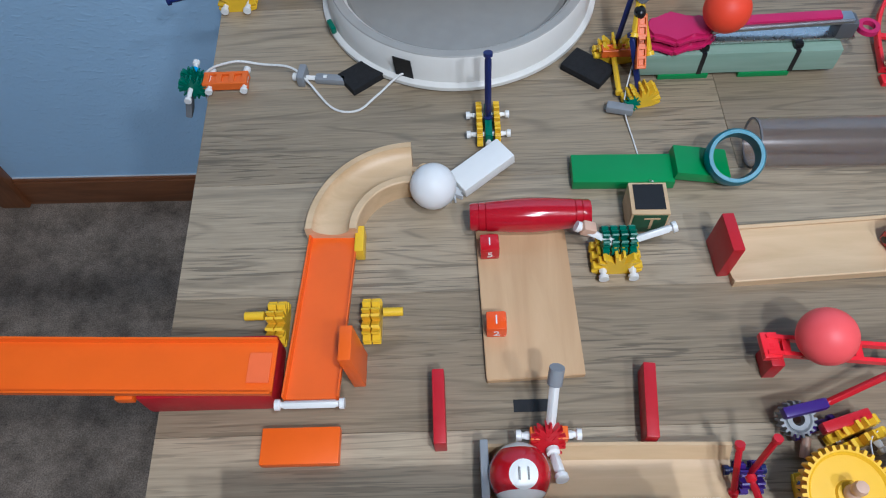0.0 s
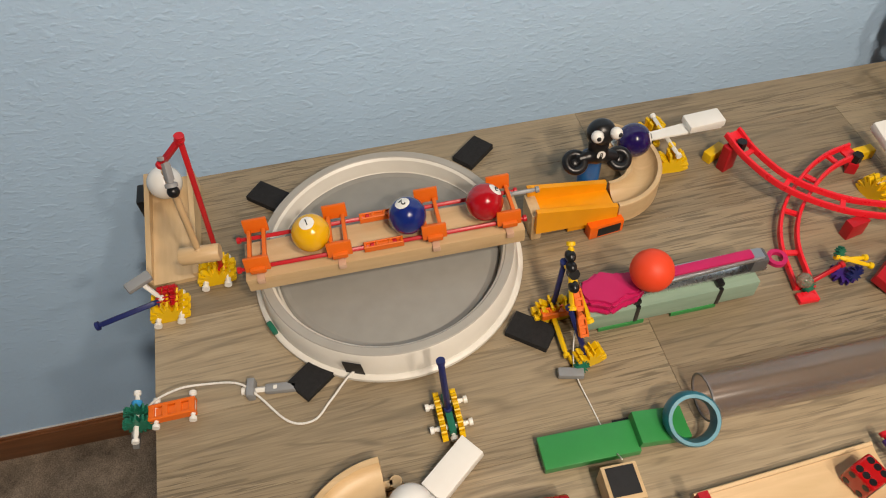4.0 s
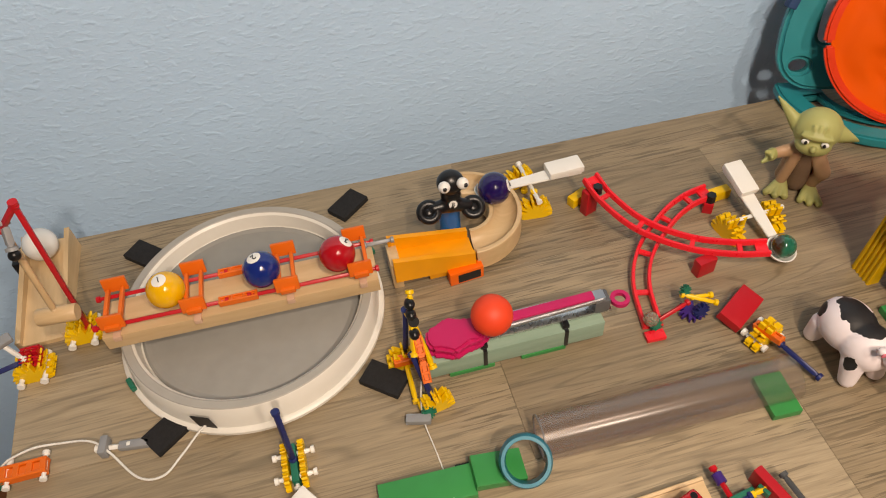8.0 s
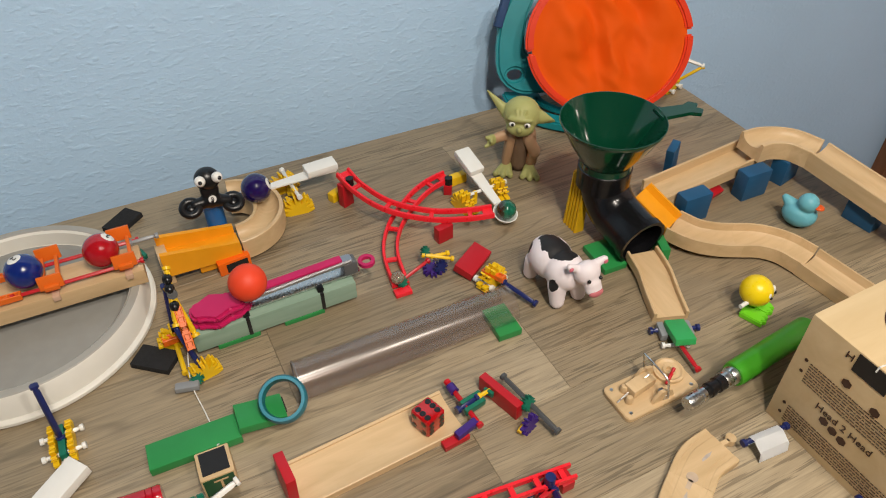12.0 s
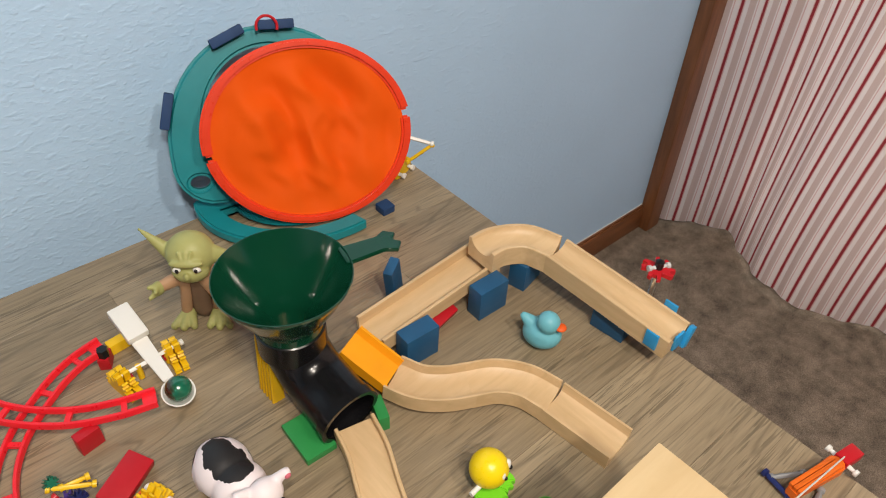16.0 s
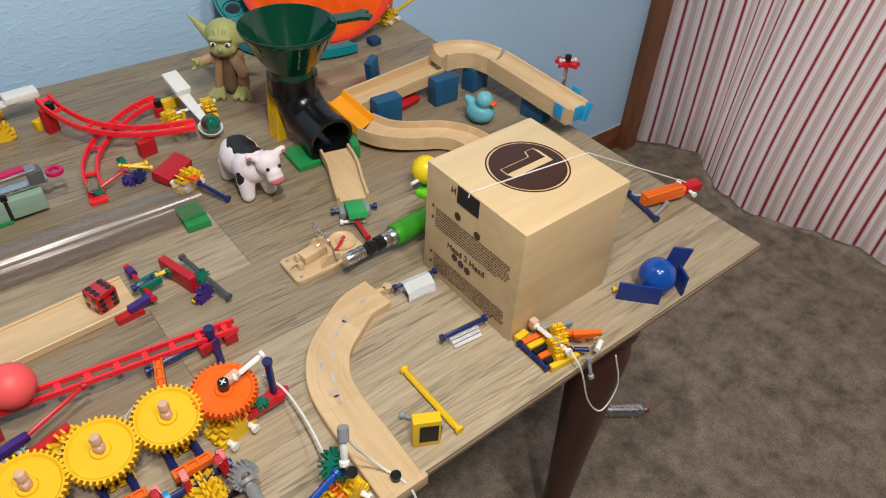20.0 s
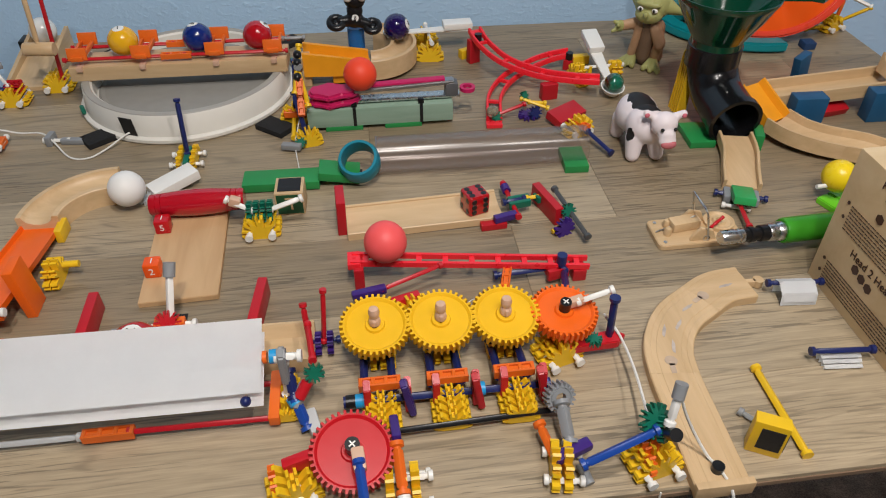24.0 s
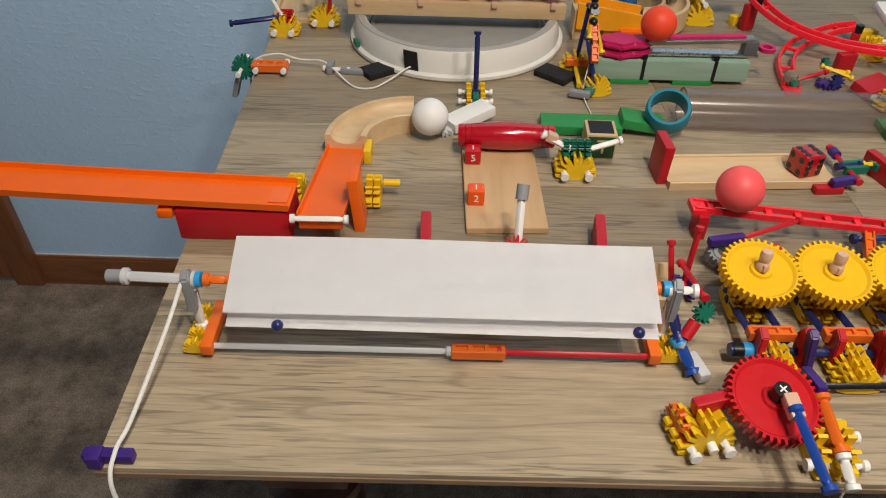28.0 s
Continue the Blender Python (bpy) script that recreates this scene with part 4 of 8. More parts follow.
# ---- amber chute, wooden horseshoe and the fidget toy ----
ac = thing("amber_chute", "amber orange plastic ball chute on a wooden prop", "marble run", (0, 0, 0))
part("channel", join(prism([(0, 0.004), (0.096, 0.0), (0.096, 0.023), (0, 0.040)], 0.006, at=(0.384, 0.772, 0.775), rot=(90, 0, 0)), prism([(0, 0.004), (0.096, 0.0), (0.096, 0.023), (0, 0.040)], 0.006, at=(0.384, 0.809, 0.775), rot=(90, 0, 0)), cubic(0.098, 0.032, 0.008, 0.001, at=(0.432, 0.788, 0.782), rot=(0, 5, 0))), P_AMBER, ac)
part("notch_block", cubic(0.045, 0.037, 0.015, 0.001, at=(0.447, 0.790, 0.763)), P_AMBER, ac)
part("prop", cubic(0.012, 0.034, 0.042, 0.001, at=(0.387, 0.790, T)), M_BEECHZ, ac, "pale wooden prop")
horseshoe = solid("wooden_horseshoe", sweep(u_section(0.040, 0.030, 0.74, 0.45), arc(0.488, 0.836, 0.048, -95, 85, T + 0.006, T + 0.010, 28)), M_BEECH, "pale beech U-turn track piece with a groove", "toy track")
solid("horseshoe_foot", cubic(0.03, 0.03, 0.0065, 0.001), M_BEECH, "thin wooden shim under the U-turn track", "block", (0.533, 0.836, T))
od = thing("orange_domino", "orange domino with black tape lying beside the chute", "domino", (0.466, 0.764, T), 5)
part("body", cubic(0.042, 0.012, 0.020, 0.001), P_ORANGE, od)
part("tape", cubic(0.028, 0.0006, 0.013, 0, at=(0.003, -0.0063, 0.003)), P_TAPE, od, "black tape")


def blobby(*ends):
    """The waisted body that joins the arms to the head."""
    forms = [ball(0.0125, at=(0.001, -0.011, 0.098), scale=(0.95, 0.8, 1.25)), ball(0.0135, at=(0.0, -0.013, 0.084), scale=(1.0, 0.75, 0.9))]
    for p in ends:
        c = Vector((0.0, -0.013, 0.083))
        forms += limb(tuple(c), tuple(c.lerp(Vector(p), 0.75)), 0.0095, 0.0075)
    return blob(*forms, voxel=0.0016)


ft = thing("fidget_toy", "black three-armed spinner figure with googly eyes on a blue stand", "toy", (0.464, 0.822, T))
part("stand", lathe([(0, 0), (0.017, 0), (0.015, 0.004), (0.0125, 0.03), (0.0125, 0.068), (0, 0.068)], 24), mat("blue_stand_plastic", (0.01, 0.12, 0.36), 0.4), ft, "blue round stand")
for k, (dx, dz) in enumerate(((-0.027, 0.083), (0.025, 0.075))):
    ring_ = lathe([(0.0098 + 0.0050 * math.cos(2 * math.pi * q / 12), 0.0046 * math.sin(2 * math.pi * q / 12)) for q in range(12)], 32, closed=True)
    hub_ = lathe([(0, -0.002), (0.006, -0.002), (0.006, 0.0005), (0.0035, 0.0022), (0, 0.0026)], 20)
    both_ = join(ring_, hub_)
    both_.transform(pose(dx, -0.018, dz, 30, 0, 0))
    part("arm", both_, P_BLACK, ft, "black round weight", smooth=80)
part("web", blobby((-0.027, -0.015, 0.083), (0.025, -0.015, 0.075)), P_BLACK, ft, smooth=80)
part("head", ball(0.0158, at=(0.002, -0.010, 0.114), scale=(1, 0.9, 0.95)), P_BLACK, ft, "black ball head")
for dx in (-0.008, 0.013):
    eye = part("eye", ball(0.0068, at=(dx, -0.0235, 0.1215), u=16, v=12), P_WHITE, ft, "white googly eye")
    part("pupil", ball(0.0026, at=(dx + (0.002 if dx > 0 else -0.0005), -0.0288, 0.1232), u=12, v=8), P_BLACK, eye)
em = part("emblem", lathe([(0, 0), (0.005, 0), (0.005, 0.0008), (0, 0.0008)], 20, at=(0.001, -0.0212, 0.090), rot=(80, 0, 0)), P_WHITE, ft, "round white emblem")
n8 = text_bm("8", 0.0075, 0.0003)
n8.transform(pose(0.001, -0.0225, 0.0903, 80, 0, 0))
part("number", n8, P_BLACK, em, smooth=0)
number_ball(4, ("dark purple", (0.014, 0.006, 0.075)), (0.527, 0.846, T + 0.0540), (70, 0, 70))


def spoon_lever(at, rz, base_rz, tilt, label, high=0.027):
    """A white plastic spoon see-saw with a block on one end, on a yellow foot. Handle along local x, bowl at -x."""
    t = thing("spoon_lever", label, "catapult", at, rz, group="spoon levers")
    m = pose(0, 0, high, 0, tilt, 0)
    bowl = lathe([(0, -0.0115), (0.006, -0.0105), (0.012, -0.0065), (0.0165, 0.001), (0.0175, 0.003), (0.0160, 0.003), (0.011, -0.0045), (0.006, -0.0082), (0, -0.0092)], 28)
    bowl.transform(m @ Matrix.Translation((-0.062, 0, 0.001)) @ Matrix.Diagonal((1.04, 0.98, 1, 1)))
    part("bowl", bowl, P_WHITE, t)
    h = prism([(-0.043, -0.006), (0.058, -0.011), (0.062, 0.0), (0.058, 0.011), (-0.043, 0.006)], 0.003, bevel=0.0006)
    h.transform(m)
    part("handle", h, P_WHITE, t)
    b = cubic(0.046, 0.024, 0.010, 0.002, at=(0.038, 0, 0.003))
    b.transform(m)
    part("weight", b, P_WHITE, t, "white block")
    for s in (-1, 1):
        rod_base(t, (-0.010, s * 0.029 + 0.006, 0), base_rz + 8 * s, n=3, gap=0.0085, radius=0.0225, pins=False)
        rod((-0.010, s * 0.020 + 0.006, 0.012), (-0.002, s * 0.020 + 0.006, 0.012), P_RED, t, "red_pin", r=0.003)
    rod((-0.008, -0.036, high - 0.005), (-0.008, 0.040, high - 0.005), P_WHITE, t, "axle")
    for s in (-1, 1):
        rod((-0.008, s * 0.016, 0.004), (-0.008, s * 0.016, high - 0.003), P_YELLOW, t, "upright", r=0.0038)
    return t


spoon_lever((0.586, 0.861, T), 2, 0, 0, "white plastic spoon see-saw with a block on yellow feet", 0.038)
spoon_lever((0.822, 0.744, T), 93, 0, -13, "white plastic spoon see-saw beside the red rails")
M_MARBLE = mat("green_glass_marble", (0.015, 0.20, 0.12), 0.05, grain=0.3, scale=90, bump=0, coat=0.6, trans=0.35)


def two_tone(m, other, axis):
    """Second glass colour on one half, with a wavy seam."""
    nt = m.node_tree
    b = nt.nodes["Principled BSDF"]
    tc, dot, ns, mr, mx = [nt.nodes.new(k) for k in ("ShaderNodeTexCoord", "ShaderNodeVectorMath", "ShaderNodeTexNoise", "ShaderNodeMapRange", "ShaderNodeMix")]
    dot.operation, mx.data_type = "DOT_PRODUCT", "RGBA"
    ns.inputs["Scale"].default_value = 70
    add = nt.nodes.new("ShaderNodeVectorMath")
    off = nt.nodes.new("ShaderNodeVectorMath")
    off.operation = "SCALE"
    off.inputs["Scale"].default_value = 0.012
    nt.links.new(tc.outputs["Object"], ns.inputs["Vector"])
    nt.links.new(ns.outputs["Color"], off.inputs[0])
    nt.links.new(tc.outputs["Object"], add.inputs[0])
    nt.links.new(off.outputs["Vector"], add.inputs[1])
    nt.links.new(add.outputs["Vector"], dot.inputs[0])
    dot.inputs[1].default_value = axis
    mr.inputs["From Min"].default_value, mr.inputs["From Max"].default_value = 0.000, 0.006
    nt.links.new(dot.outputs["Value"], mr.inputs["Value"])
    nt.links.new(mr.outputs["Result"], mx.inputs["Factor"])
    nt.links.new(b.inputs["Base Color"].links[0].from_socket, mx.inputs["A"])
    mx.inputs["B"].default_value = other
    nt.links.new(mx.outputs["Result"], b.inputs["Base Color"])
    return m


two_tone(M_MARBLE, (0.075, 0.032, 0.016, 1), (-0.9, 0.4, 0.1))
solid("marble", ball(0.0138), M_MARBLE, "green and brown glass marble in the spoon's bowl", "marble", (0.8258, 0.6815, T + 0.0226))

# ---- red rails ----
def rail(name, pts, label):
    t = thing(name, label, "marble run", (0, 0, 0), group="red rails")
    path = spline(pts, 10)
    vs = [Vector(p) for p in path]
    for s in (-1, 1):
        side = []
        for i, p in enumerate(vs):
            d = (vs[min(i + 1, len(vs) - 1)] - vs[max(i - 1, 0)]).normalized()
            side.append(tuple(p + d.cross(Vector((0, 0, 1))).normalized() * 0.0090 * s))
        part("rail", sweep([(-0.0021, -0.0035), (0.0021, -0.0035), (0.0021, 0.0030), (0.0014, 0.0040), (-0.0014, 0.0040), (-0.0021, 0.0030)], side), P_RAIL, t)
    for i in range(9, len(vs) - 4, 11):
        d = (vs[i + 1] - vs[i - 1]).normalized()
        c = d.cross(Vector((0, 0, 1))).normalized() * 0.008
        part("tie", sweep([(-0.0028, -0.0035), (0.0028, -0.0035), (0.0028, 0.0), (-0.0028, 0.0)], [tuple(vs[i] - c), tuple(vs[i] + c)]), P_RAIL, t)
    for p, q in ((vs[0], vs[3]), (vs[-1], vs[-4])):
        d = (q - p).normalized()
        side = d.cross(Vector((0, 0, 1))).normalized()
        up = side.cross(d)
        e = cubic(0.018, 0.014, 0.0030, 0.0006)
        e.transform(Matrix((side, d, up)).transposed().to_4x4())
        e.transform(Matrix.Translation(p + d * 0.007 - up * 0.0036))
        part("end_plate", e, P_RAIL, t, "solid rail end")
    return t


ra = rail("upper_rail", [(0.647, 0.834, 0.808), (0.656, 0.800, 0.800), (0.680, 0.755, 0.792), (0.722, 0.716, 0.788), (0.765, 0.692, 0.789), (0.803, 0.680, 0.790)], "curved coral-red plastic marble rail on red posts")
rb = rail("lower_rail", [(0.790, 0.790, 0.781), (0.757, 0.784, 0.779), (0.722, 0.766, 0.777), (0.680, 0.731, 0.774), (0.654, 0.688, 0.770), (0.643, 0.632, 0.765)], "curved coral-red plastic marble rail crossing under another")
for x, y, z, r, w in ((0.644, 0.822, 0.036, 20, 0.018), (0.733, 0.690, 0.022, 10, 0.024), (0.786, 0.780, 0.014, 60, 0.018)):
    domino("red domino standing under the coral-red rail", P_REDW, (w, 0.012, z + 0.002), (x, y, T), r, name="rail_post", group="rail posts", category="block")
domino("red block end of the coral-red rail", P_RAIL, (0.022, 0.012, 0.006), (0.641, 0.622, T), -3, name="rail_end", category="block")
solid("marble", ball(0.0085), mat("clear_glass_marble", (0.55, 0.52, 0.40), 0.04, grain=0.4, scale=150, bump=0, trans=0.7), "clear glass marble at the foot of the red rail", "marble", (0.641, 0.636, T + 0.0155))
for x, y, r in ((0.636, 0.838, 25), (0.806, 0.790, 5)):
    solid("yellow_block", cubic(0.028, 0.012, 0.014, 0.001), P_YELLOW, "small yellow block beside the red post", "block", (x + 0.002, y + 0.004, T), r)
    solid("hex_nut", lathe([(0, 0), (0.006, 0), (0.006, 0.011), (0, 0.011)], 6, at=(0, 0, 0.0)), P_BLACK, "black nut on the red post", "nut", (0.650 if x < 0.7 else 0.786, 0.815 if x < 0.7 else 0.778, T + (0.038 if x < 0.7 else 0.016)), 10)
domino("red domino toppled onto its side", P_REDW, (0.052, 0.027, 0.012), (0.741, 0.626, T + 0.004), 32, rx=14)
trig = thing("rail_trigger", "small purple and yellow connector trigger with a red arm", "construction toy", (0.692, 0.640, T))
plate(trig, P_PURPLE, (0, 0, 0.004), (0, 0, 10), 0.014, 6)
plate(trig, P_NAVY, (0.008, -0.006, 0.010), (70, 0, 10), 0.010, 6)
rod((-0.048, -0.006, 0.010), (-0.004, 0.003, 0.020), P_RED, trig, "red_rod")
rod((-0.01, 0.012, 0.024), (0.028, -0.004, 0.014), P_YELLOW, trig, "yellow_rod")
rod((0.0, 0.008, 0.02), (0.026, 0.006, 0.017), P_YELLOW, trig, "yellow_rod")
plate(trig, P_GREEN, (-0.046, -0.008, 0.009), (60, 0, 20), 0.008, 6)
plate(trig, P_GREEN, (-0.004, 0.014, 0.026), (60, 0, 20), 0.007, 6)
npost = thing("navy_trip_rod", "navy rod on an orange and yellow connector foot", "construction toy", (0.748, 0.586, T), 110)
rod_base(npost, (0, 0, 0), 90, n=3, gap=0.009)
part("coupling", coupling_bm(0.034, 0.009, 0.008, at=(-0.004, 0, 0.014), rot=(0, 10, 0)), P_KORANGE, npost)
rod((-0.018, 0, 0.016), (-0.068, -0.004, 0.008), P_NAVY, npost, "navy_rod", r=0.0038)

# ---- tongs on the green block ----
gb = thing("green_beam", "pale green stained wooden beam with black cable ties", "block", (0.4885, 0.657, T), -0.6)
part("beam", cubic(0.196, 0.038, 0.026, 0.001, at=(0, 0, 0.006)), M_BALSA, gb)
for x in (-0.035, 0.055):
    part("cable_tie", cubic(0.0045, 0.0396, 0.0275, 0.0005, at=(x, 0, 0.0055)), P_BLACK, gb)
    part("tie_head", cubic(0.008, 0.008, 0.006, 0.001, at=(x, -0.012, 0.032)), P_BLACK, gb)
for x in (-0.05, 0.03):
    part("shim", cubic(0.05, 0.040, 0.006, 0.0005, at=(x, 0, 0)), P_GREENW, gb, "thin green wooden shim")
P_SATIN = mat("satin_steel", (0.42, 0.42, 0.43), 0.40, metal=1.0, grain=0.04, bump=0)
P_TONG = mat("dark_grey_plastic", (0.10, 0.10, 0.105), 0.4)
tongs = thing("kitchen_tongs", "steel tongs with magenta silicone tips strapped to the beam", "tongs", (0.40, 0.657, T + 0.0325), -0.6)
def tong_tip(z, s):
    pts = []
    for k in range(25):
        a = 2 * math.pi * k / 24
        u = math.cos(a)
        pts.append((0.03 + 0.036 * u, (0.017 + 0.0028 * math.cos(7 * a)) * math.sin(a) * (1.15 - 0.25 * u)))
    return prism(pts[:-1], 0.0095, at=(0, 0, z), bevel=0.0034)
part("lower_tip", tong_tip(0.0, 1), P_PINK, tongs, "magenta silicone tip")
part("upper_tip", tong_tip(0.0115, 1), P_PINK, tongs, "magenta silicone tip")
part("lower_arm", cubic(0.145, 0.016, 0.004, 0.0015, at=(0.125, 0, 0.002)), P_STEEL, tongs)
part("upper_arm", prism([(0.055, -0.010), (0.19, -0.007), (0.19, 0.007), (0.055, 0.010)], 0.006, at=(0, 0, 0.014), rot=(0, -2, 0), bevel=0.0015), P_SATIN, tongs, "satin steel arm")
part("grip", cubic(0.105, 0.011, 0.004, 0.0018, at=(0.125, 0, 0.0235), rot=(0, -2, 0)), P_PINK, tongs, "magenta grip strip")
part("hinge", cubic(0.018, 0.017, 0.020, 0.003, at=(0.186, 0, 0.003)), P_TONG, tongs, "dark grey hinge")
part("hang_loop", lathe([(0.006, -0.0025), (0.0105, -0.0025), (0.0105, 0.0025), (0.006, 0.0025)], 24, at=(0.208, -0.002, 0.012), rot=(0, 0, 0), closed=True), P_PINK, tongs, "magenta hanging loop")
solid("ball", ball(0.0218), P_ORBALL, "matt orange-red ball resting on the tongs", "ball", (0.465, 0.652, T + 0.0325 + 0.042))
gate = thing("tong_gate", "yellow, orange and navy connector frame holding the tongs shut", "construction toy", (0.385, 0.640, T))
rod_base(gate, (0.006, -0.031, 0), 10, n=3, gap=0.008, radius=0.0185, pins=False)
for k, (y_, z_) in enumerate(((0.012, 0.076), (0.026, 0.090), (0.034, 0.097))):
    part("black_joint", ball(0.0056, at=(-0.001 + 0.001 * k, y_, z_), scale=(1, 1.3, 1), u=14, v=10), P_BLACK, gate, "black snap joint")
rod_base(gate, (-0.012, 0.030, 0), 0, n=3, pins=False)
rod((0.004, -0.030, 0.012), (-0.008, 0.0, 0.062), P_NAVY, gate, "navy_rod", r=0.0038)
rod((-0.006, -0.004, 0.060), (0.004, 0.044, 0.106), P_YELLOW, gate, "yellow_rod", r=0.0038)
rod((0.010, -0.014, 0.046), (-0.002, 0.030, 0.090), P_YELLOW, gate, "yellow_rod", r=0.0038)
rod((-0.014, 0.030, 0.014), (-0.014, -0.026, 0.008), P_YELLOW, gate, "yellow_rod")
rod((-0.012, 0.030, 0.016), (-0.004, 0.034, 0.090), P_NAVY, gate, "navy_rod", r=0.0038)
for y, z in ((0.004, 0.060), (-0.01, 0.046)):
    part("coupling", coupling_bm(0.030, 0.009, 0.009, at=(0.001, y, z), rot=(0, -45, 90)), P_KORANGE, gate)
part("coupling", coupling_bm(0.030, 0.010, 0.009, at=(-0.012, 0.022, 0.014)), P_KORANGE, gate)
part("collar", lathe([(0, -0.005), (0.0056, -0.005), (0.0056, 0.005), (0, 0.005)], 14, at=(0.001, 0.022, 0.084), rot=(50, 0, 0)), P_BLACK, gate)
part("clip", cubic(0.026, 0.010, 0.008, 0.002, at=(-0.016, -0.044, 0.003), rot=(0, 0, -15)), P_GREY, gate, "grey hinge clip")
plate(gate, P_GREEN, (-0.004, -0.040, 0.010), (60, 0, 0), 0.008, 6)
solid("string", cord(spline([(0.386, 0.640, 0.80), (0.376, 0.612, 0.775), (0.374, 0.592, 0.765), (0.378, 0.56, 0.7613), (0.381, 0.53, 0.7613), (0.383, 0.515, 0.7613), (0.381, 0.495, 0.785)], 6), 0.0007, 6), P_STRING, "thin pale thread running to the small crate", "string")

# ---- green dominoes, clear tube ----
domino("tall green painted wooden domino fallen flat", P_GREENW, (0.092, 0.032, 0.011), (0.360, 0.5200, T + 0.0016), -2, group="green dominoes")
domino("short green painted wooden domino fallen onto the tall one", P_GREENW, (0.050, 0.032, 0.011), (0.4290, 0.5205, T + 0.0075), -2, ry=9, group="green dominoes")
for x in (0.4025, 0.4465):
    solid("tape", cubic(0.022, 0.022, 0.0004), P_TAPE, "square of black tape at the domino's foot", "tape", (x, 0.530, T + 0.0002), -2, smooth=0)
M_TUBE = bpy.data.materials.new("clear_acrylic")
M_TUBE.use_nodes = True
nt_ = M_TUBE.node_tree
for n_ in list(nt_.nodes):
    if n_.type != "OUTPUT_MATERIAL":
        nt_.nodes.remove(n_)
tr_, gl_, mx_, fr_ = nt_.nodes.new("ShaderNodeBsdfTransparent"), nt_.nodes.new("ShaderNodeBsdfGlossy"), nt_.nodes.new("ShaderNodeMixShader"), nt_.nodes.new("ShaderNodeLayerWeight")
tr_.inputs[0].default_value = (0.91, 0.885, 0.875, 1)
gl_.inputs["Roughness"].default_value = 0.22
fr_.inputs["Blend"].default_value = 0.25
pw_ = nt_.nodes.new("ShaderNodeMath")
pw_.operation = "MULTIPLY_ADD"
pw_.inputs[1].default_value, pw_.inputs[2].default_value = 0.24, 0.025
nt_.links.new(fr_.outputs["Facing"], pw_.inputs[0])
nt_.links.new(pw_.outputs[0], mx_.inputs[0])
nt_.links.new(tr_.outputs[0], mx_.inputs[1])
nt_.links.new(gl_.outputs[0], mx_.inputs[2])
out_ = [n_ for n_ in nt_.nodes if n_.type == "OUTPUT_MATERIAL"][0]
df_, m2_ = nt_.nodes.new("ShaderNodeBsdfDiffuse"), nt_.nodes.new("ShaderNodeMixShader")
df_.inputs[0].default_value = (0.78, 0.72, 0.70, 1)
m2_.inputs[0].default_value = 0.025
nt_.links.new(mx_.outputs[0], m2_.inputs[1])
nt_.links.new(df_.outputs[0], m2_.inputs[2])
nt_.links.new(m2_.outputs[0], out_.inputs[0])
tube = thing("clear_tube", "long clear acrylic tube lying on a green block", "tube", (0.477, 0.534, T + 0.0240), -1.5)
tb = lathe([(0.0215, 0.0), (0.0230, 0.0), (0.0230, 0.262), (0.0215, 0.262)], 48, rot=(0, 90, 0), closed=True)
part("wall", tb, M_TUBE, tube)
part("rim", lathe([(0.0213, -0.0008), (0.0233, -0.0008), (0.0233, 0.0008), (0.0213, 0.0008)], 48, rot=(0, 90, 0), closed=True), mat("cut_acrylic_edge", (0.16, 0.15, 0.15), 0.2), tube, "grey cut edge")
solid("green_block", cubic(0.030, 0.046, 0.010, 0.001), P_GREENW, "green painted wooden block under the tube", "block", (0.724, 0.520, T), -3)
solid("ring", lathe([(0.0200, -0.0115), (0.0232, -0.0115), (0.0250, -0.007), (0.0254, 0.0), (0.0250, 0.007), (0.0232, 0.0115), (0.0200, 0.0115), (0.0186, 0.0)], 48, closed=True), mat("teal_blue_rubber", (0.006, 0.19, 0.27), 0.4), "teal rubber ring leaning between the fallen dominoes and the tube", "ring", (0.4555, 0.5150, T + 0.0285), 0, rx=30, ry=-10)

# ---- figurine, cow, wind-up toy, duck ----
M_FIG = mat("olive_green_vinyl", (0.36, 0.36, 0.13), 0.5, grain=0.10, scale=30)
M_FIGTAN = mat("tan_vinyl", (0.42, 0.25, 0.14), 0.5, grain=0.12, scale=40)
fig_green = blob(
    ball(0.0285, at=(0, 0.003, 0.092), scale=(1.10, 1.0, 0.86), u=28, v=18), ball(0.020, at=(0.0, -0.012, 0.079), scale=(1.2, 0.9, 0.62)), ball(0.0045, at=(0, -0.0305, 0.083)), ball(0.0125, at=(0, -0.0235, 0.0965), scale=(1.75, 0.55, 0.36)),
    *limb((-0.026, 0.004, 0.092), (-0.060, 0.014, 0.117), 0.0100, 0.0020, 8), *limb((0.027, 0.004, 0.090), (0.054, 0.010, 0.082), 0.0110, 0.0024, 8),
    *[b for dx in (-0.008, 0.0, 0.008) for b in limb((dx, -0.0190, 0.1075), (dx * 0.5, -0.0250, 0.0990), 0.0022, 0.0020, 4)],
    ball(0.0085, at=(-0.046, -0.016, 0.056)), *limb((-0.048, -0.018, 0.060), (-0.054, -0.024, 0.063), 0.0044, 0.0030, 2), *limb((-0.046, -0.020, 0.060), (-0.045, -0.029, 0.060), 0.0044, 0.0030, 2), *limb((-0.048, -0.020, 0.052), (-0.055, -0.027, 0.050), 0.0042, 0.0030, 2),
    *[b for x, out in ((-0.019, -0.004), (0.019, 0.005)) for dx in (-0.013, 0.0, 0.013) for b in limb((x, 0.000, 0.010), (x + out + dx, -0.028 + 0.2 * abs(dx), 0.0052), 0.0080, 0.0052)], voxel=0.0017)
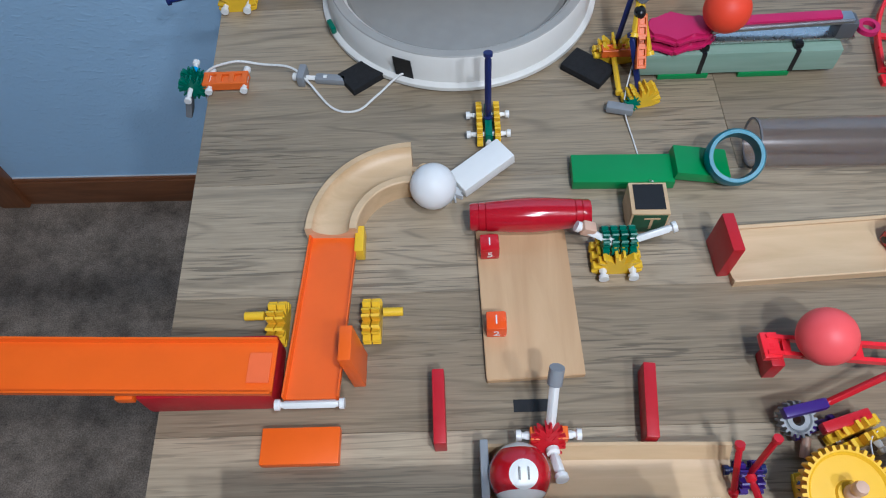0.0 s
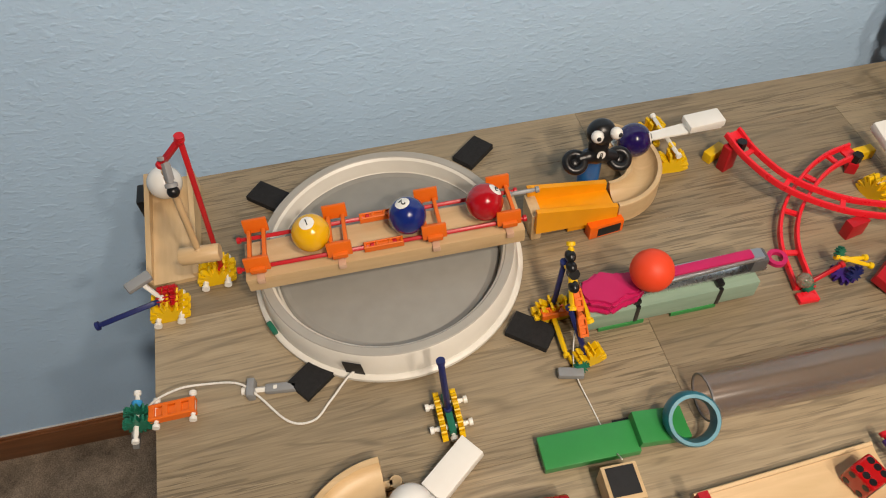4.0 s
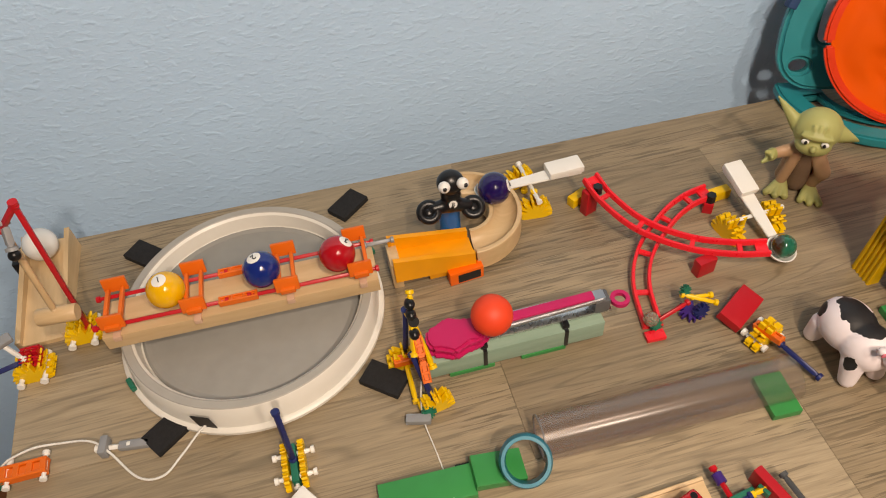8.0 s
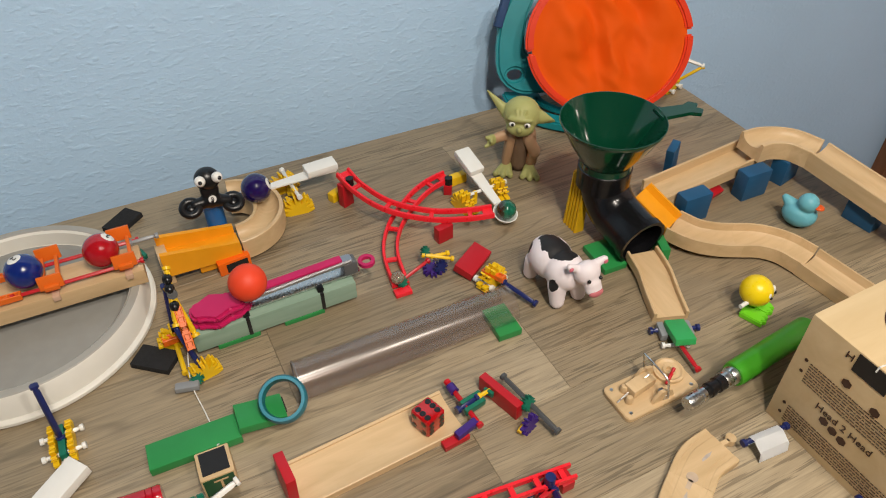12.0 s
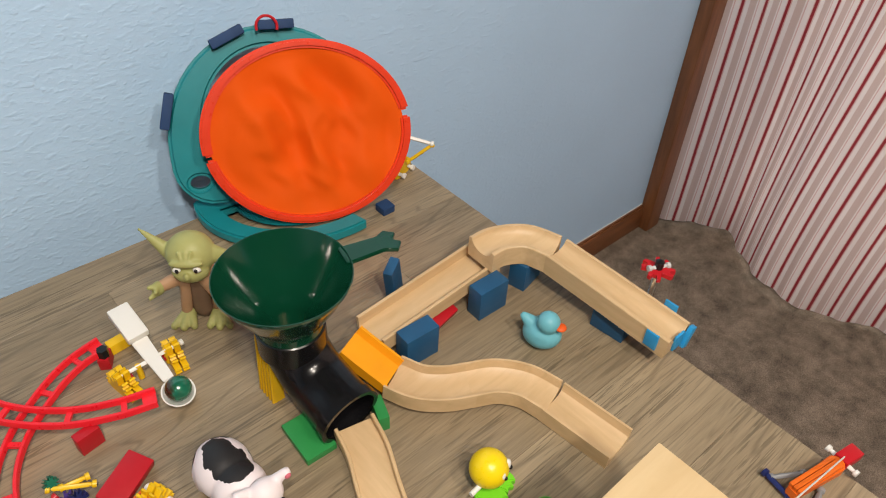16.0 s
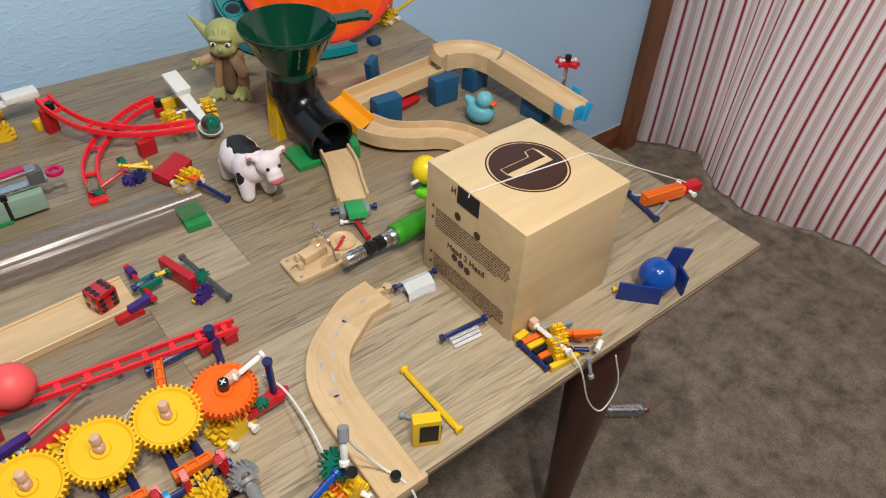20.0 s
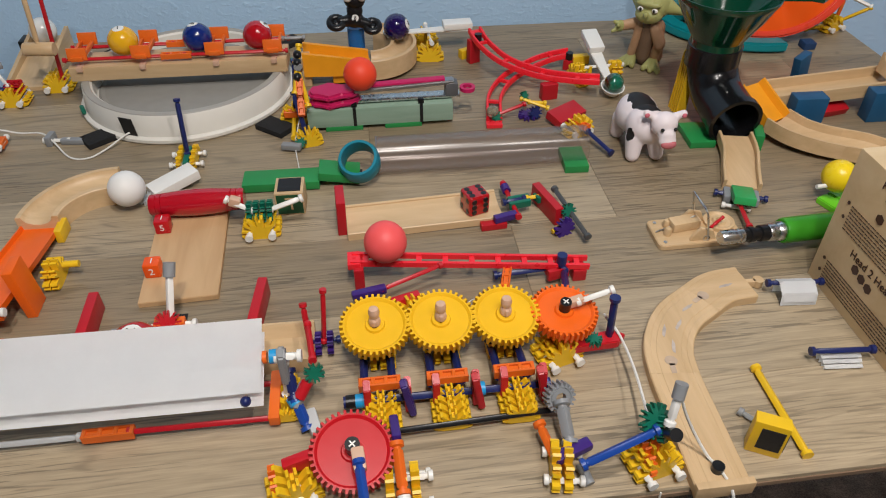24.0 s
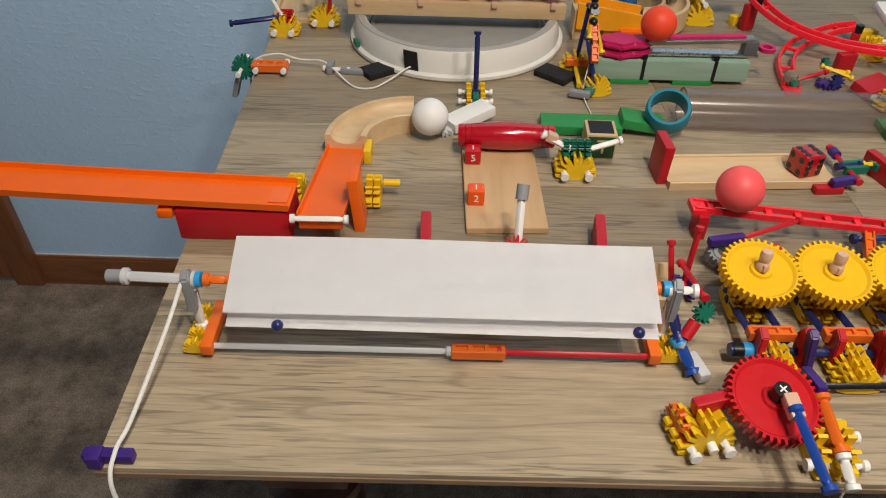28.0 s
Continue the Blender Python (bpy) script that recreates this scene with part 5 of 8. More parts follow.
fig_tan = blob(
    *limb((-0.014, 0.002, 0.062), (-0.042, -0.012, 0.056), 0.0095, 0.0075), *limb((-0.013, -0.004, 0.058), (-0.021, -0.005, 0.016), 0.0085, 0.0080, 7), *limb((0.013, -0.004, 0.060), (0.027, -0.008, 0.040), 0.0100, 0.0105),
    *limb((0.026, -0.006, 0.040), (0.020, 0.000, 0.016), 0.0095, 0.0085), *limb((-0.016, 0.012, 0.056), (-0.020, 0.012, 0.014), 0.010, 0.011), *limb((0.016, 0.012, 0.056), (0.020, 0.012, 0.014), 0.011, 0.012), voxel=0.0018)
fig_brown = blob(*limb((0, 0.004, 0.062), (0, 0.005, 0.015), 0.0155, 0.0165, 7), voxel=0.002)
white_eye = join(*[ball(0.0043, at=(x, -0.0258, 0.0893), scale=(1.2, 0.7, 0.75)) for x in (-0.0125, 0.0125)])
dark_eye = join(*[ball(0.0024, at=(x, -0.0280, 0.0893)) for x in (-0.0118, 0.0118)])
fg = bmesh.new()
for k, b in enumerate((fig_green, fig_tan, dark_eye, fig_brown, white_eye)):
    for f in b.faces:
        f.material_index = k
    me_ = bpy.data.meshes.new("t")
    b.to_mesh(me_)
    b.free()
    fg.from_mesh(me_)
    bpy.data.meshes.remove(me_)
fg.transform(Matrix.Diagonal((0.86, 0.86, 1.06, 1)))
solid("figurine", fg, [M_FIG, M_FIGTAN, P_BLACK, mat("dark_brown_vinyl", (0.17, 0.105, 0.065), 0.55, grain=0.12, scale=40), P_WHITE], "olive green vinyl figurine with long ears and tan robe", "figurine", (0.904, 0.778, T), -38, smooth=70)

M_COW = mat("white_foam_skin", (0.80, 0.72, 0.74), 0.55, grain=0.03)
cow = thing("cow_toy", "white foam toy cow with black patches and a pink muzzle", "toy cow", (0.814, 0.535, T), 0)
cow.scale = (0.89, 0.89, 0.89)
cow_body = blob(
    ball(0.031, at=(-0.002, 0.022, 0.050), scale=(0.95, 1.15, 0.95)), ball(0.029, at=(0.0, -0.008, 0.050), scale=(0.95, 1.0, 0.95)),
    *limb((-0.016, 0.040, 0.035), (-0.018, 0.044, 0.0105), 0.014, 0.0105), *limb((0.014, 0.040, 0.035), (0.016, 0.044, 0.0105), 0.014, 0.0105),
    *limb((-0.015, -0.016, 0.035), (-0.017, -0.022, 0.0105), 0.014, 0.0105), *limb((0.015, -0.016, 0.035), (0.018, -0.022, 0.0105), 0.014, 0.0105), voxel=0.002)
part("body", cow_body, M_COW, cow, smooth=80)
cow_head = blob(ball(0.0185, at=(0.012, -0.040, 0.068), scale=(1.0, 0.85, 0.95)), ball(0.0115, at=(0.0135, -0.052, 0.057), scale=(1.05, 0.9, 1.0)), ball(0.0108, at=(0.014, -0.0555, 0.0505), scale=(1.15, 0.85, 0.9)),
                *limb((-0.003, -0.034, 0.077), (-0.013, -0.034, 0.083), 0.0062, 0.0052, 3), *limb((0.026, -0.038, 0.077), (0.036, -0.041, 0.083), 0.0062, 0.0052, 3), voxel=0.002)
head = part("head", cow_head, M_COW, cow, smooth=80)
part("muzzle", ball(0.0095, at=(0.0145, -0.0606, 0.0480), scale=(1.15, 0.6, 0.72)), mat("pink_foam_skin", (0.55, 0.16, 0.18), 0.5), head, "pink muzzle")
for dx in (0.004, 0.022):
    part("eye", ball(0.0026, at=(dx, -0.0560, 0.0680), u=12, v=8), P_BLACK, head)
for x, y in ((-0.0137, -0.0385), (0.0358, -0.0455)):
    part("inner_ear", ball(0.0035, at=(x, y, 0.082), scale=(1, 0.5, 1), u=12, v=8), mat("pink_ear", (0.62, 0.15, 0.20), 0.5), head)


def patched(base, spots):
    """Black painted patches with an uneven outline on a pale skin."""
    nt = base.node_tree
    b = nt.nodes["Principled BSDF"]
    src = b.inputs["Base Color"].links[0].from_socket
    tc = nt.nodes.new("ShaderNodeTexCoord")
    ns = nt.nodes.new("ShaderNodeTexNoise")
    ns.inputs["Scale"].default_value = 55
    nt.links.new(tc.outputs["Object"], ns.inputs["Vector"])
    warp = nt.nodes.new("ShaderNodeMath")
    warp.operation = "MULTIPLY_ADD"
    warp.inputs[1].default_value, warp.inputs[2].default_value = 0.024, -0.012
    nt.links.new(ns.outputs["Fac"], warp.inputs[0])
    last = src
    for c, rad in spots:
        d = nt.nodes.new("ShaderNodeVectorMath")
        d.operation = "DISTANCE"
        d.inputs[1].default_value = c
        nt.links.new(tc.outputs["Object"], d.inputs[0])
        add = nt.nodes.new("ShaderNodeMath")
        nt.links.new(d.outputs["Value"], add.inputs[0])
        nt.links.new(warp.outputs[0], add.inputs[1])
        lt = nt.nodes.new("ShaderNodeMath")
        lt.operation = "LESS_THAN"
        lt.inputs[1].default_value = rad
        nt.links.new(add.outputs[0], lt.inputs[0])
        mx = nt.nodes.new("ShaderNodeMix")
        mx.data_type = "RGBA"
        nt.links.new(lt.outputs[0], mx.inputs["Factor"])
        nt.links.new(last, mx.inputs["A"])
        mx.inputs["B"].default_value = (0.014, 0.013, 0.014, 1)
        last = mx.outputs["Result"]
    nt.links.new(last, b.inputs["Base Color"])
    return base


cow.children[0].data.materials[0] = patched(mat("patched_foam_skin", (0.80, 0.72, 0.74), 0.55, grain=0.03), [((0.004, 0.004, 0.082), 0.0215), ((-0.002, 0.026, 0.083), 0.0205), ((0.014, 0.050, 0.062), 0.013), ((-0.026, -0.018, 0.044), 0.010), ((-0.020, 0.052, 0.055), 0.011), ((0.030, 0.016, 0.046), 0.011)])

wu = thing("windup_toy", "yellow round wind-up toy with lime feet and a white key", "toy", (1.003, 0.402, T), 24)
part("body", ball(0.0192, at=(0, 0, 0.0345)), mat("bright_yellow_plastic", (0.85, 0.62, 0.01), 0.3), wu)
for dx in (-0.010, 0.010):
    part("foot", prism([(-0.008, 0.012), (0.008, 0.012), (0.011, -0.012), (0.005, -0.019), (0.002, -0.014), (-0.002, -0.020), (-0.005, -0.014), (-0.010, -0.017)], 0.008, at=(dx, -0.006, 0), bevel=0.0012), mat("lime_green_plastic", (0.16, 0.60, 0.02), 0.4), wu, "lime green webbed foot")
for dx in (-0.006, 0.007):
    e = part("eye", ball(0.0062, at=(dx + 0.002, -0.0145, 0.038), scale=(0.85, 0.6, 1), u=16, v=12), P_WHITE, wu, "white eye")
    part("pupil", ball(0.0024, at=(dx + 0.002, -0.0180, 0.036), u=12, v=8), P_BLACK, e)
rod((-0.016, 0.002, 0.026), (-0.028, 0.006, 0.026), P_WHITE, wu, "key", r=0.003)
duck = solid("rubber_duck", blob(ball(0.021, at=(0, 0, 0.018), scale=(1.1, 0.95, 0.85)), ball(0.0135, at=(0.006, -0.003, 0.041)), *limb((-0.012, 0, 0.026), (-0.024, 0.0, 0.034), 0.010, 0.005), ball(0.012, at=(0.0, 0.012, 0.022), scale=(1.2, 0.6, 0.8)), ball(0.012, at=(0.0, -0.012, 0.022), scale=(1.2, 0.6, 0.8)), voxel=0.0018), mat("pale_blue_rubber", (0.14, 0.44, 0.52), 0.45, grain=0.06), "pale blue rubber duck with an orange bill", "rubber duck", (1.180, 0.494, T), -68, smooth=80)
part("bill", ball(0.0062, at=(0.0205, -0.003, 0.040), scale=(1.1, 1.1, 0.5), u=14, v=10), mat("orange_rubber", (0.75, 0.10, 0.01), 0.5), duck, "orange bill")

# ---- funnel, black elbow pipe ----
funnel = thing("funnel", "large dark green plastic funnel with a handle on the pipe", "funnel", (0.930, 0.617, T + 0.088))
part("cone", lathe([(0.020, -0.012), (0.024, 0.010), (0.026, 0.020), (0.036, 0.036), (0.050, 0.058), (0.061, 0.078), (0.0645, 0.085), (0.0655, 0.085), (0.0655, 0.082), (0.062, 0.076), (0.052, 0.056), (0.038, 0.033), (0.029, 0.018), (0.027, 0.008), (0.027, -0.012)][::-1], 64), P_FUNNEL, funnel)
part("collar", lathe([(0.0275, 0.014), (0.0335, 0.016), (0.0335, 0.026), (0.031, 0.028)], 48, closed=True), P_FUNNEL, funnel)
part("handle", prism([(0.060, -0.012), (0.100, -0.010), (0.112, -0.016), (0.120, -0.006), (0.113, 0.0), (0.120, 0.008), (0.110, 0.016), (0.100, 0.011), (0.060, 0.013)], 0.005, at=(0, 0, 0.078), rot=(0, 0, -12), bevel=0.001), P_FUNNEL, funnel)
pipe = thing("elbow_pipe", "black plastic drain elbow standing under the funnel", "pipe", (0.930, 0.617, T))
path = [(0, 0, 0.104), (0, 0, 0.090)] + [(0.006 * k / 9, -0.050 * (1 - math.cos(radians(8.8 * k))), 0.090 - 0.050 * math.sin(radians(8.8 * k))) for k in range(1, 10)] + [(0.006, -0.060, 0.0385), (0.007, -0.084, 0.0345)]


def pipe_bm(path, r, n=40):
    bm = bmesh.new()
    rings = []
    pts = [Vector(p) for p in path]
    for i, p in enumerate(pts):
        half = len(pts) // 2 if isinstance(r, list) else len(pts)
        lo, hi = (0, half - 1) if i < half else (half, len(pts) - 1)
        d = (pts[min(i + 1, hi)] - pts[max(i - 1, lo)]).normalized() * (1 if i < half else -1)
        x = Vector((1, 0, 0))
        x = (x - d * x.dot(d)).normalized()
        y = d.cross(x)
        rr = r[i] if isinstance(r, list) else r
        rings.append([bm.verts.new(p + (x * math.cos(2 * math.pi * k / n) + y * math.sin(2 * math.pi * k / n)) * rr) for k in range(n)])
    for a, b in zip(rings, rings[1:]):
        for k in range(n):
            bm.faces.new((a[k], a[(k + 1) % n], b[(k + 1) % n], b[k]))
    bmesh.ops.recalc_face_normals(bm, faces=bm.faces)
    return bm


outer = pipe_bm(path + path[::-1], [0.0325] * len(path) + [0.0292] * len(path))
part("elbow", outer, P_PIPE, pipe)
part("top_collar", lathe([(0.0322, 0.076), (0.0350, 0.076), (0.0350, 0.104), (0.0322, 0.106)], 48, closed=True), P_PIPE, pipe)
lip = pipe_bm([(0.0066, -0.0755, 0.0360), (0.007, -0.0855, 0.0343)] + [(0.007, -0.0855, 0.0343), (0.0066, -0.0755, 0.0360)], [0.0350, 0.0350, 0.0300, 0.0322])
part("mouth_lip", lip, P_PIPE, pipe)
prop = part("prop", prism([(0, 0), (0.013, 0), (0.012, 0.085), (0.007, 0.085)], 0.03, at=(-0.032, 0.030, 0.0), rot=(90, 0, 0)), P_MUSTARD, pipe, "mustard yellow ribbed wedge prop")
for k in range(5):
    part("rib", prism([(0, 0), (0.003, 0), (0.0068, 0.084), (0.0055, 0.084)], 0.0022, at=(-0.0335, 0.027 - 0.006 * k, 0.0), rot=(90, 0, 0)), P_MUSTARD, prop)
solid("green_block", cubic(0.034, 0.052, 0.009, 0.001), P_GREENW, "green painted block under the black pipe", "block", (0.902, 0.557, T), -3)
solid("green_block", cubic(0.012, 0.030, 0.022, 0.001), P_GREENW, "green painted block beside the black pipe mouth", "block", (0.972, 0.530, T), -20)

# ---- ball track from the pipe, mousetrap, green marker ----
st = thing("pipe_track", "short curved wooden track below the pipe mouth", "toy track", (0, 0, 0))
PIPE_RUN = spline([(0.942, 0.534, T + 0.008), (0.934, 0.50, T + 0.006), (0.920, 0.466, T + 0.003), (0.908, 0.434, T)], 8)
part("floor_board", sweep([(-0.0178, 0), (0.0178, 0), (0.0178, 0.006), (-0.0178, 0.006)], PIPE_RUN), M_BEECHY, st)
for s_ in (-1, 1):
    part("side_rail", sweep([(s_ * 0.0180, 0), (s_ * 0.022, 0), (s_ * 0.022, 0.0125), (s_ * 0.0212, 0.0135), (s_ * 0.0188, 0.0135), (s_ * 0.0180, 0.0125)], PIPE_RUN), M_BEECHY, st)
hinge = thing("flap_trigger", "bright green flap block on a grey hinge and navy rod", "construction toy", (0.896, 0.412, T), -22)
part("flap", cubic(0.024, 0.040, 0.009, 0.001, at=(0, -0.010, 0.012), rot=(-14, 0, 0)), mat("leaf_green_plastic", (0.03, 0.36, 0.10), 0.4), hinge, "bright green flap")
rod((-0.030, 0.004, 0.007), (0.030, 0.004, 0.007), P_NAVY, hinge, "navy_rod", r=0.0036)
for x in (-0.016, 0.016):
    part("clip", cubic(0.008, 0.022, 0.010, 0.002, at=(x, 0.002, 0.002)), P_GREY, hinge, "grey hinge clip")
rod((-0.022, -0.018, 0.006), (0.010, -0.020, 0.006), P_WHITE, hinge, "white_rod")
rod((-0.004, -0.018, 0.012), (0.006, -0.060, 0.010), P_RED, hinge, "red_rod")
trap = thing("mousetrap", "wooden mousetrap with sprung wire bar", "mousetrap", (0.820, 0.362, T), 0)
part("base", prism([(sx * 0.043 + 0.006 * math.cos(radians(a)), sy * 0.0175 + 0.006 * math.sin(radians(a))) for sx, sy, a0 in ((1, 1, 0), (-1, 1, 90), (-1, -1, 180), (1, -1, 270)) for a in range(a0, a0 + 91, 30)], 0.0065, bevel=0.0008), M_BEECH, trap, "pale wooden base")
part("bait_block", cubic(0.034, 0.016, 0.012, 0.0025, at=(-0.012, 0.006, 0.0065), rot=(0, 0, 8)), M_BEECHY, trap, "carved bait cradle")
part("spring_seat", lathe([(0, 0.0), (0.017, 0.0), (0.017, 0.004), (0.0145, 0.0048), (0.012, 0.003), (0.008, 0.003), (0.0065, 0.0055), (0.0035, 0.0055), (0.003, 0.002), (0, 0.002)], 32, at=(0.030, 0.008, 0.0065)), M_BEECHY, trap, "turned ring boss")
for y_ in (-0.019, 0.014):
    part("side_cheek", prism([(-0.014, 0), (0.016, 0), (0.010, 0.013), (-0.004, 0.016), (-0.011, 0.008)], 0.004, at=(0.0, y_ + 0.004, 0.0065), rot=(90, 0, 0), bevel=0.0006), M_BEECHY, trap, "wooden side cheek")
part("red_trip", rod_bm((0.012, -0.008, 0.014), (0.030, 0.002, 0.020), 0.002, False), P_RED, trap, "red trip tip")
part("wire_bar", cord([(0.006, -0.020, 0.008), (-0.002, -0.020, 0.042), (-0.0035, -0.0185, 0.0455), (-0.004, -0.0155, 0.047), (-0.004, 0.0155, 0.047), (-0.0035, 0.0185, 0.0455), (-0.002, 0.020, 0.042), (0.006, 0.020, 0.008)], 0.0012), P_STEEL, trap, "standing steel wire loop")
for y in (-0.014, 0.014):
    part("spring", join(*[lathe([(0.0028, -0.0006), (0.0040, -0.0006), (0.0040, 0.0006), (0.0028, 0.0006)], 14, at=(0.004, y + 0.0017 * k, 0.0095), rot=(90, 0, 0), closed=True) for k in range(-3, 4)]), P_STEEL, trap, "coiled steel spring")
part("hold_wire", cord([(-0.046, 0.0, 0.008), (-0.02, 0.006, 0.012), (0.0, 0.008, 0.02)], 0.0009), P_STEEL, trap)
for x, y in ((-0.034, -0.004), (-0.030, 0.010)):
    part("cradle_knob", lathe([(0, 0), (0.0042, 0), (0.0042, 0.007), (0.003, 0.009), (0, 0.0095)], 14, at=(x, y, 0.0064)), M_BEECHY, trap, "round wooden knob")
for x, y in ((-0.041, -0.017), (-0.041, 0.017), (0.041, -0.017)):
    part("nail", lathe([(0, 0), (0.002, 0), (0.002, 0.0012), (0, 0.0016)], 10, at=(x, y, 0.0065)), P_STEEL, trap)
pen = thing("paint_marker", "thick green marker with a chrome tip lying from the mousetrap", "marker", (0.822, 0.316, T + 0.0315), 0, rx=0, ry=0)
mk = mat("green_marker_barrel", (0.045, 0.30, 0.015), 0.35, grain=0.10, scale=30)
d_ = Vector((0.190, 0.024, -0.014)).normalized()
q_ = d_.to_track_quat("Z", "Y").to_matrix().to_4x4()
b_ = lathe([(0, 0.074), (0.0128, 0.074), (0.0140, 0.078), (0.0140, 0.205), (0.012, 0.209), (0, 0.209)], 28)
b_.transform(q_)
part("barrel", b_, mk, pen)
b_ = lathe([(0, 0), (0.0066, 0.0), (0.0078, 0.002), (0.0078, 0.016), (0.0066, 0.017), (0.0066, 0.020), (0.0078, 0.021), (0.0078, 0.026), (0, 0.026)], 24)
b_.transform(q_)
part("ferrule", b_, P_STEEL, pen, "chrome ferrule")
b_ = lathe([(0, 0.026), (0.0068, 0.026), (0.0068, 0.033), (0.0084, 0.034), (0.0084, 0.039), (0.0068, 0.040), (0.0068, 0.046), (0.0088, 0.047), (0.0088, 0.056), (0, 0.056)], 24)
b_.transform(q_)
part("grip", b_, P_BLACK, pen, "black ring grip")
b_ = lathe([(0, 0.056), (0.0088, 0.056), (0.0095, 0.058), (0.0095, 0.066), (0.0088, 0.067), (0.0105, 0.070), (0.0105, 0.075), (0, 0.075)], 24)
b_.transform(q_)
part("sleeve", b_, P_STEEL, pen, "chrome sleeve")

# ---- wooden tracks and blue blocks ----
lt = thing("low_track", "S-shaped pale wooden marble track lying on the table", "toy track", (0, 0, 0))
S_CH = [(-0.023, 0), (0.023, 0), (0.023, 0.020), (0.0205, 0.020), (0.0185, 0.010), (0.012, 0.0055), (0, 0.004), (-0.012, 0.0055), (-0.0185, 0.010), (-0.0205, 0.020), (-0.023, 0.020)]
S_LOWC = spline([(1.006, 0.553, T + 0.012), (1.020, 0.525, T + 0.010), (1.042, 0.506, T + 0.008), (1.066, 0.494, T + 0.006)], 8)
part("curve_piece", sweep(S_CH, S_LOWC), M_BEECH, lt)
part("curve_piece", sweep(S_CH, spline([(1.066, 0.494, T + 0.006), (1.092, 0.480, T + 0.005), (1.112, 0.456, T + 0.004), (1.121, 0.425, T + 0.003)], 8)), M_BEECH, lt)
part("straight_piece", sweep(S_CH, [(1.121, 0.425, T + 0.002), (1.126, 0.384, T + 0.001), (1.131, 0.342, T)]), M_BEECHY, lt)
solid("amber_ramp", sweep([(-0.021, 0), (0.021, 0), (0.021, 0.014), (0.018, 0.014), (0.015, 0.005), (-0.015, 0.005), (-0.018, 0.014), (-0.021, 0.014)], [(0.985, 0.604, T + 0.044), (0.995, 0.580, T + 0.030), (1.006, 0.555, T + 0.016)]), P_AMBER, "amber orange plastic ramp feeding the wooden track", "toy track")
solid("ramp_prop", cubic(0.03, 0.012, 0.042, 0.001), M_BEECHZ, "small wooden prop under the amber ramp", "block", (0.987, 0.600, T), 20)
ht = thing("high_straight_track", "straight pale wooden trough track resting on blue blocks", "toy track", (0, 0, 0))
HIGH = [(1.022, 0.611, 0.778), (1.10, 0.613, 0.782), (1.206, 0.616, 0.787)]
part("floor_board", sweep([(-0.0203, 0), (0.0203, 0), (0.0203, 0.005), (-0.0203, 0.005)], HIGH), M_BEECH, ht)
for s_ in (-1, 1):
    part("side_rail", sweep([(s_ * 0.0205, 0), (s_ * 0.0247, 0), (s_ * 0.0247, 0.0185), (s_ * 0.0240, 0.0192), (s_ * 0.0212, 0.0192), (s_ * 0.0205, 0.0185)], HIGH), M_BEECH, ht)
for x, y, h, w, d, r, lab in ((1.058, 0.572, 0.044, 0.044, 0.022, -3, "blue painted wooden block standing under the track"), (1.170, 0.574, 0.044, 0.044, 0.022, -2, "blue painted wooden block standing under the track"), (1.242, 0.580, 0.041, 0.040, 0.024, 12, "blue painted wooden block under the curved track"), (1.262, 0.455, 0.034, 0.044, 0.024, 96, "blue painted wooden block under the high track")):
    domino(lab, P_BLUEW, (w, d, h), (x, y, T), r, name="blue_block", group="blue blocks", category="block")
domino("blue painted wooden block leaning behind the track", P_BLUEW, (0.026, 0.012, 0.062), (1.098, 0.662, T), 30, rx=0, ry=-12, name="blue_block", group="blue blocks", category="block")
domino("red painted block on its side under the track", P_REDW, (0.050, 0.024, 0.012), (1.108, 0.598, T + 0.003), 10, rx=20, name="red_block", category="block")
hc = thing("high_curved_track", "high pale wooden track with a quarter curve on blue blocks", "toy track", (0, 0, 0))
part("curve_piece", sweep(u_section(0.044, 0.028, 0.78, 0.42), spline([(1.184, 0.606, 0.804), (1.213, 0.604, 0.803), (1.243, 0.586, 0.802), (1.257, 0.552, 0.801)], 8)), M_BEECH, hc)
part("straight_piece", sweep(u_section(0.044, 0.028, 0.78, 0.42), [(1.257, 0.551, 0.801), (1.263, 0.46, 0.795), (1.267, 0.378, 0.790)]), M_BEECHY, hc)
for x, y, z, r in ((1.2435, 0.395, 0.796, 0), (1.2895, 0.405, 0.804, 0), (1.267, 0.3755, 0.794, 90)):
    part("tab", cubic(0.003, 0.016, 0.022, 0.0005, at=(x, y, z), rot=(0, 0, r)), P_SKY, hc, "sky blue tape tab")
part("tab", cubic(0.010, 0.006, 0.028, 0.001, at=(1.278, 0.373, 0.790), rot=(0, 20, 0)), P_SKY, hc, "sky blue tape tab")
spn = thing("spindle", "red connector cross on a steel shaft at the table edge", "construction toy", (1.295, 0.436, T + 0.03))
rod((0, 0, 0), (0, 0, 0.062), P_STEEL, spn, "shaft", r=0.004)
plate(spn, P_RED, (0, 0, 0.062), (0, 0, 20), 0.019, 4)
part("cap", lathe([(0, 0.062), (0.005, 0.062), (0.005, 0.074), (0, 0.076)], 14), P_BLACK, spn)
rod((-0.012, 0.006, 0.066), (0.012, -0.006, 0.066), P_LGREY, spn, "cross_pin")
rod((-0.05, 0.0, 0.003), (0.004, 0, 0.003), P_GREY, spn, "bracket", r=0.003)

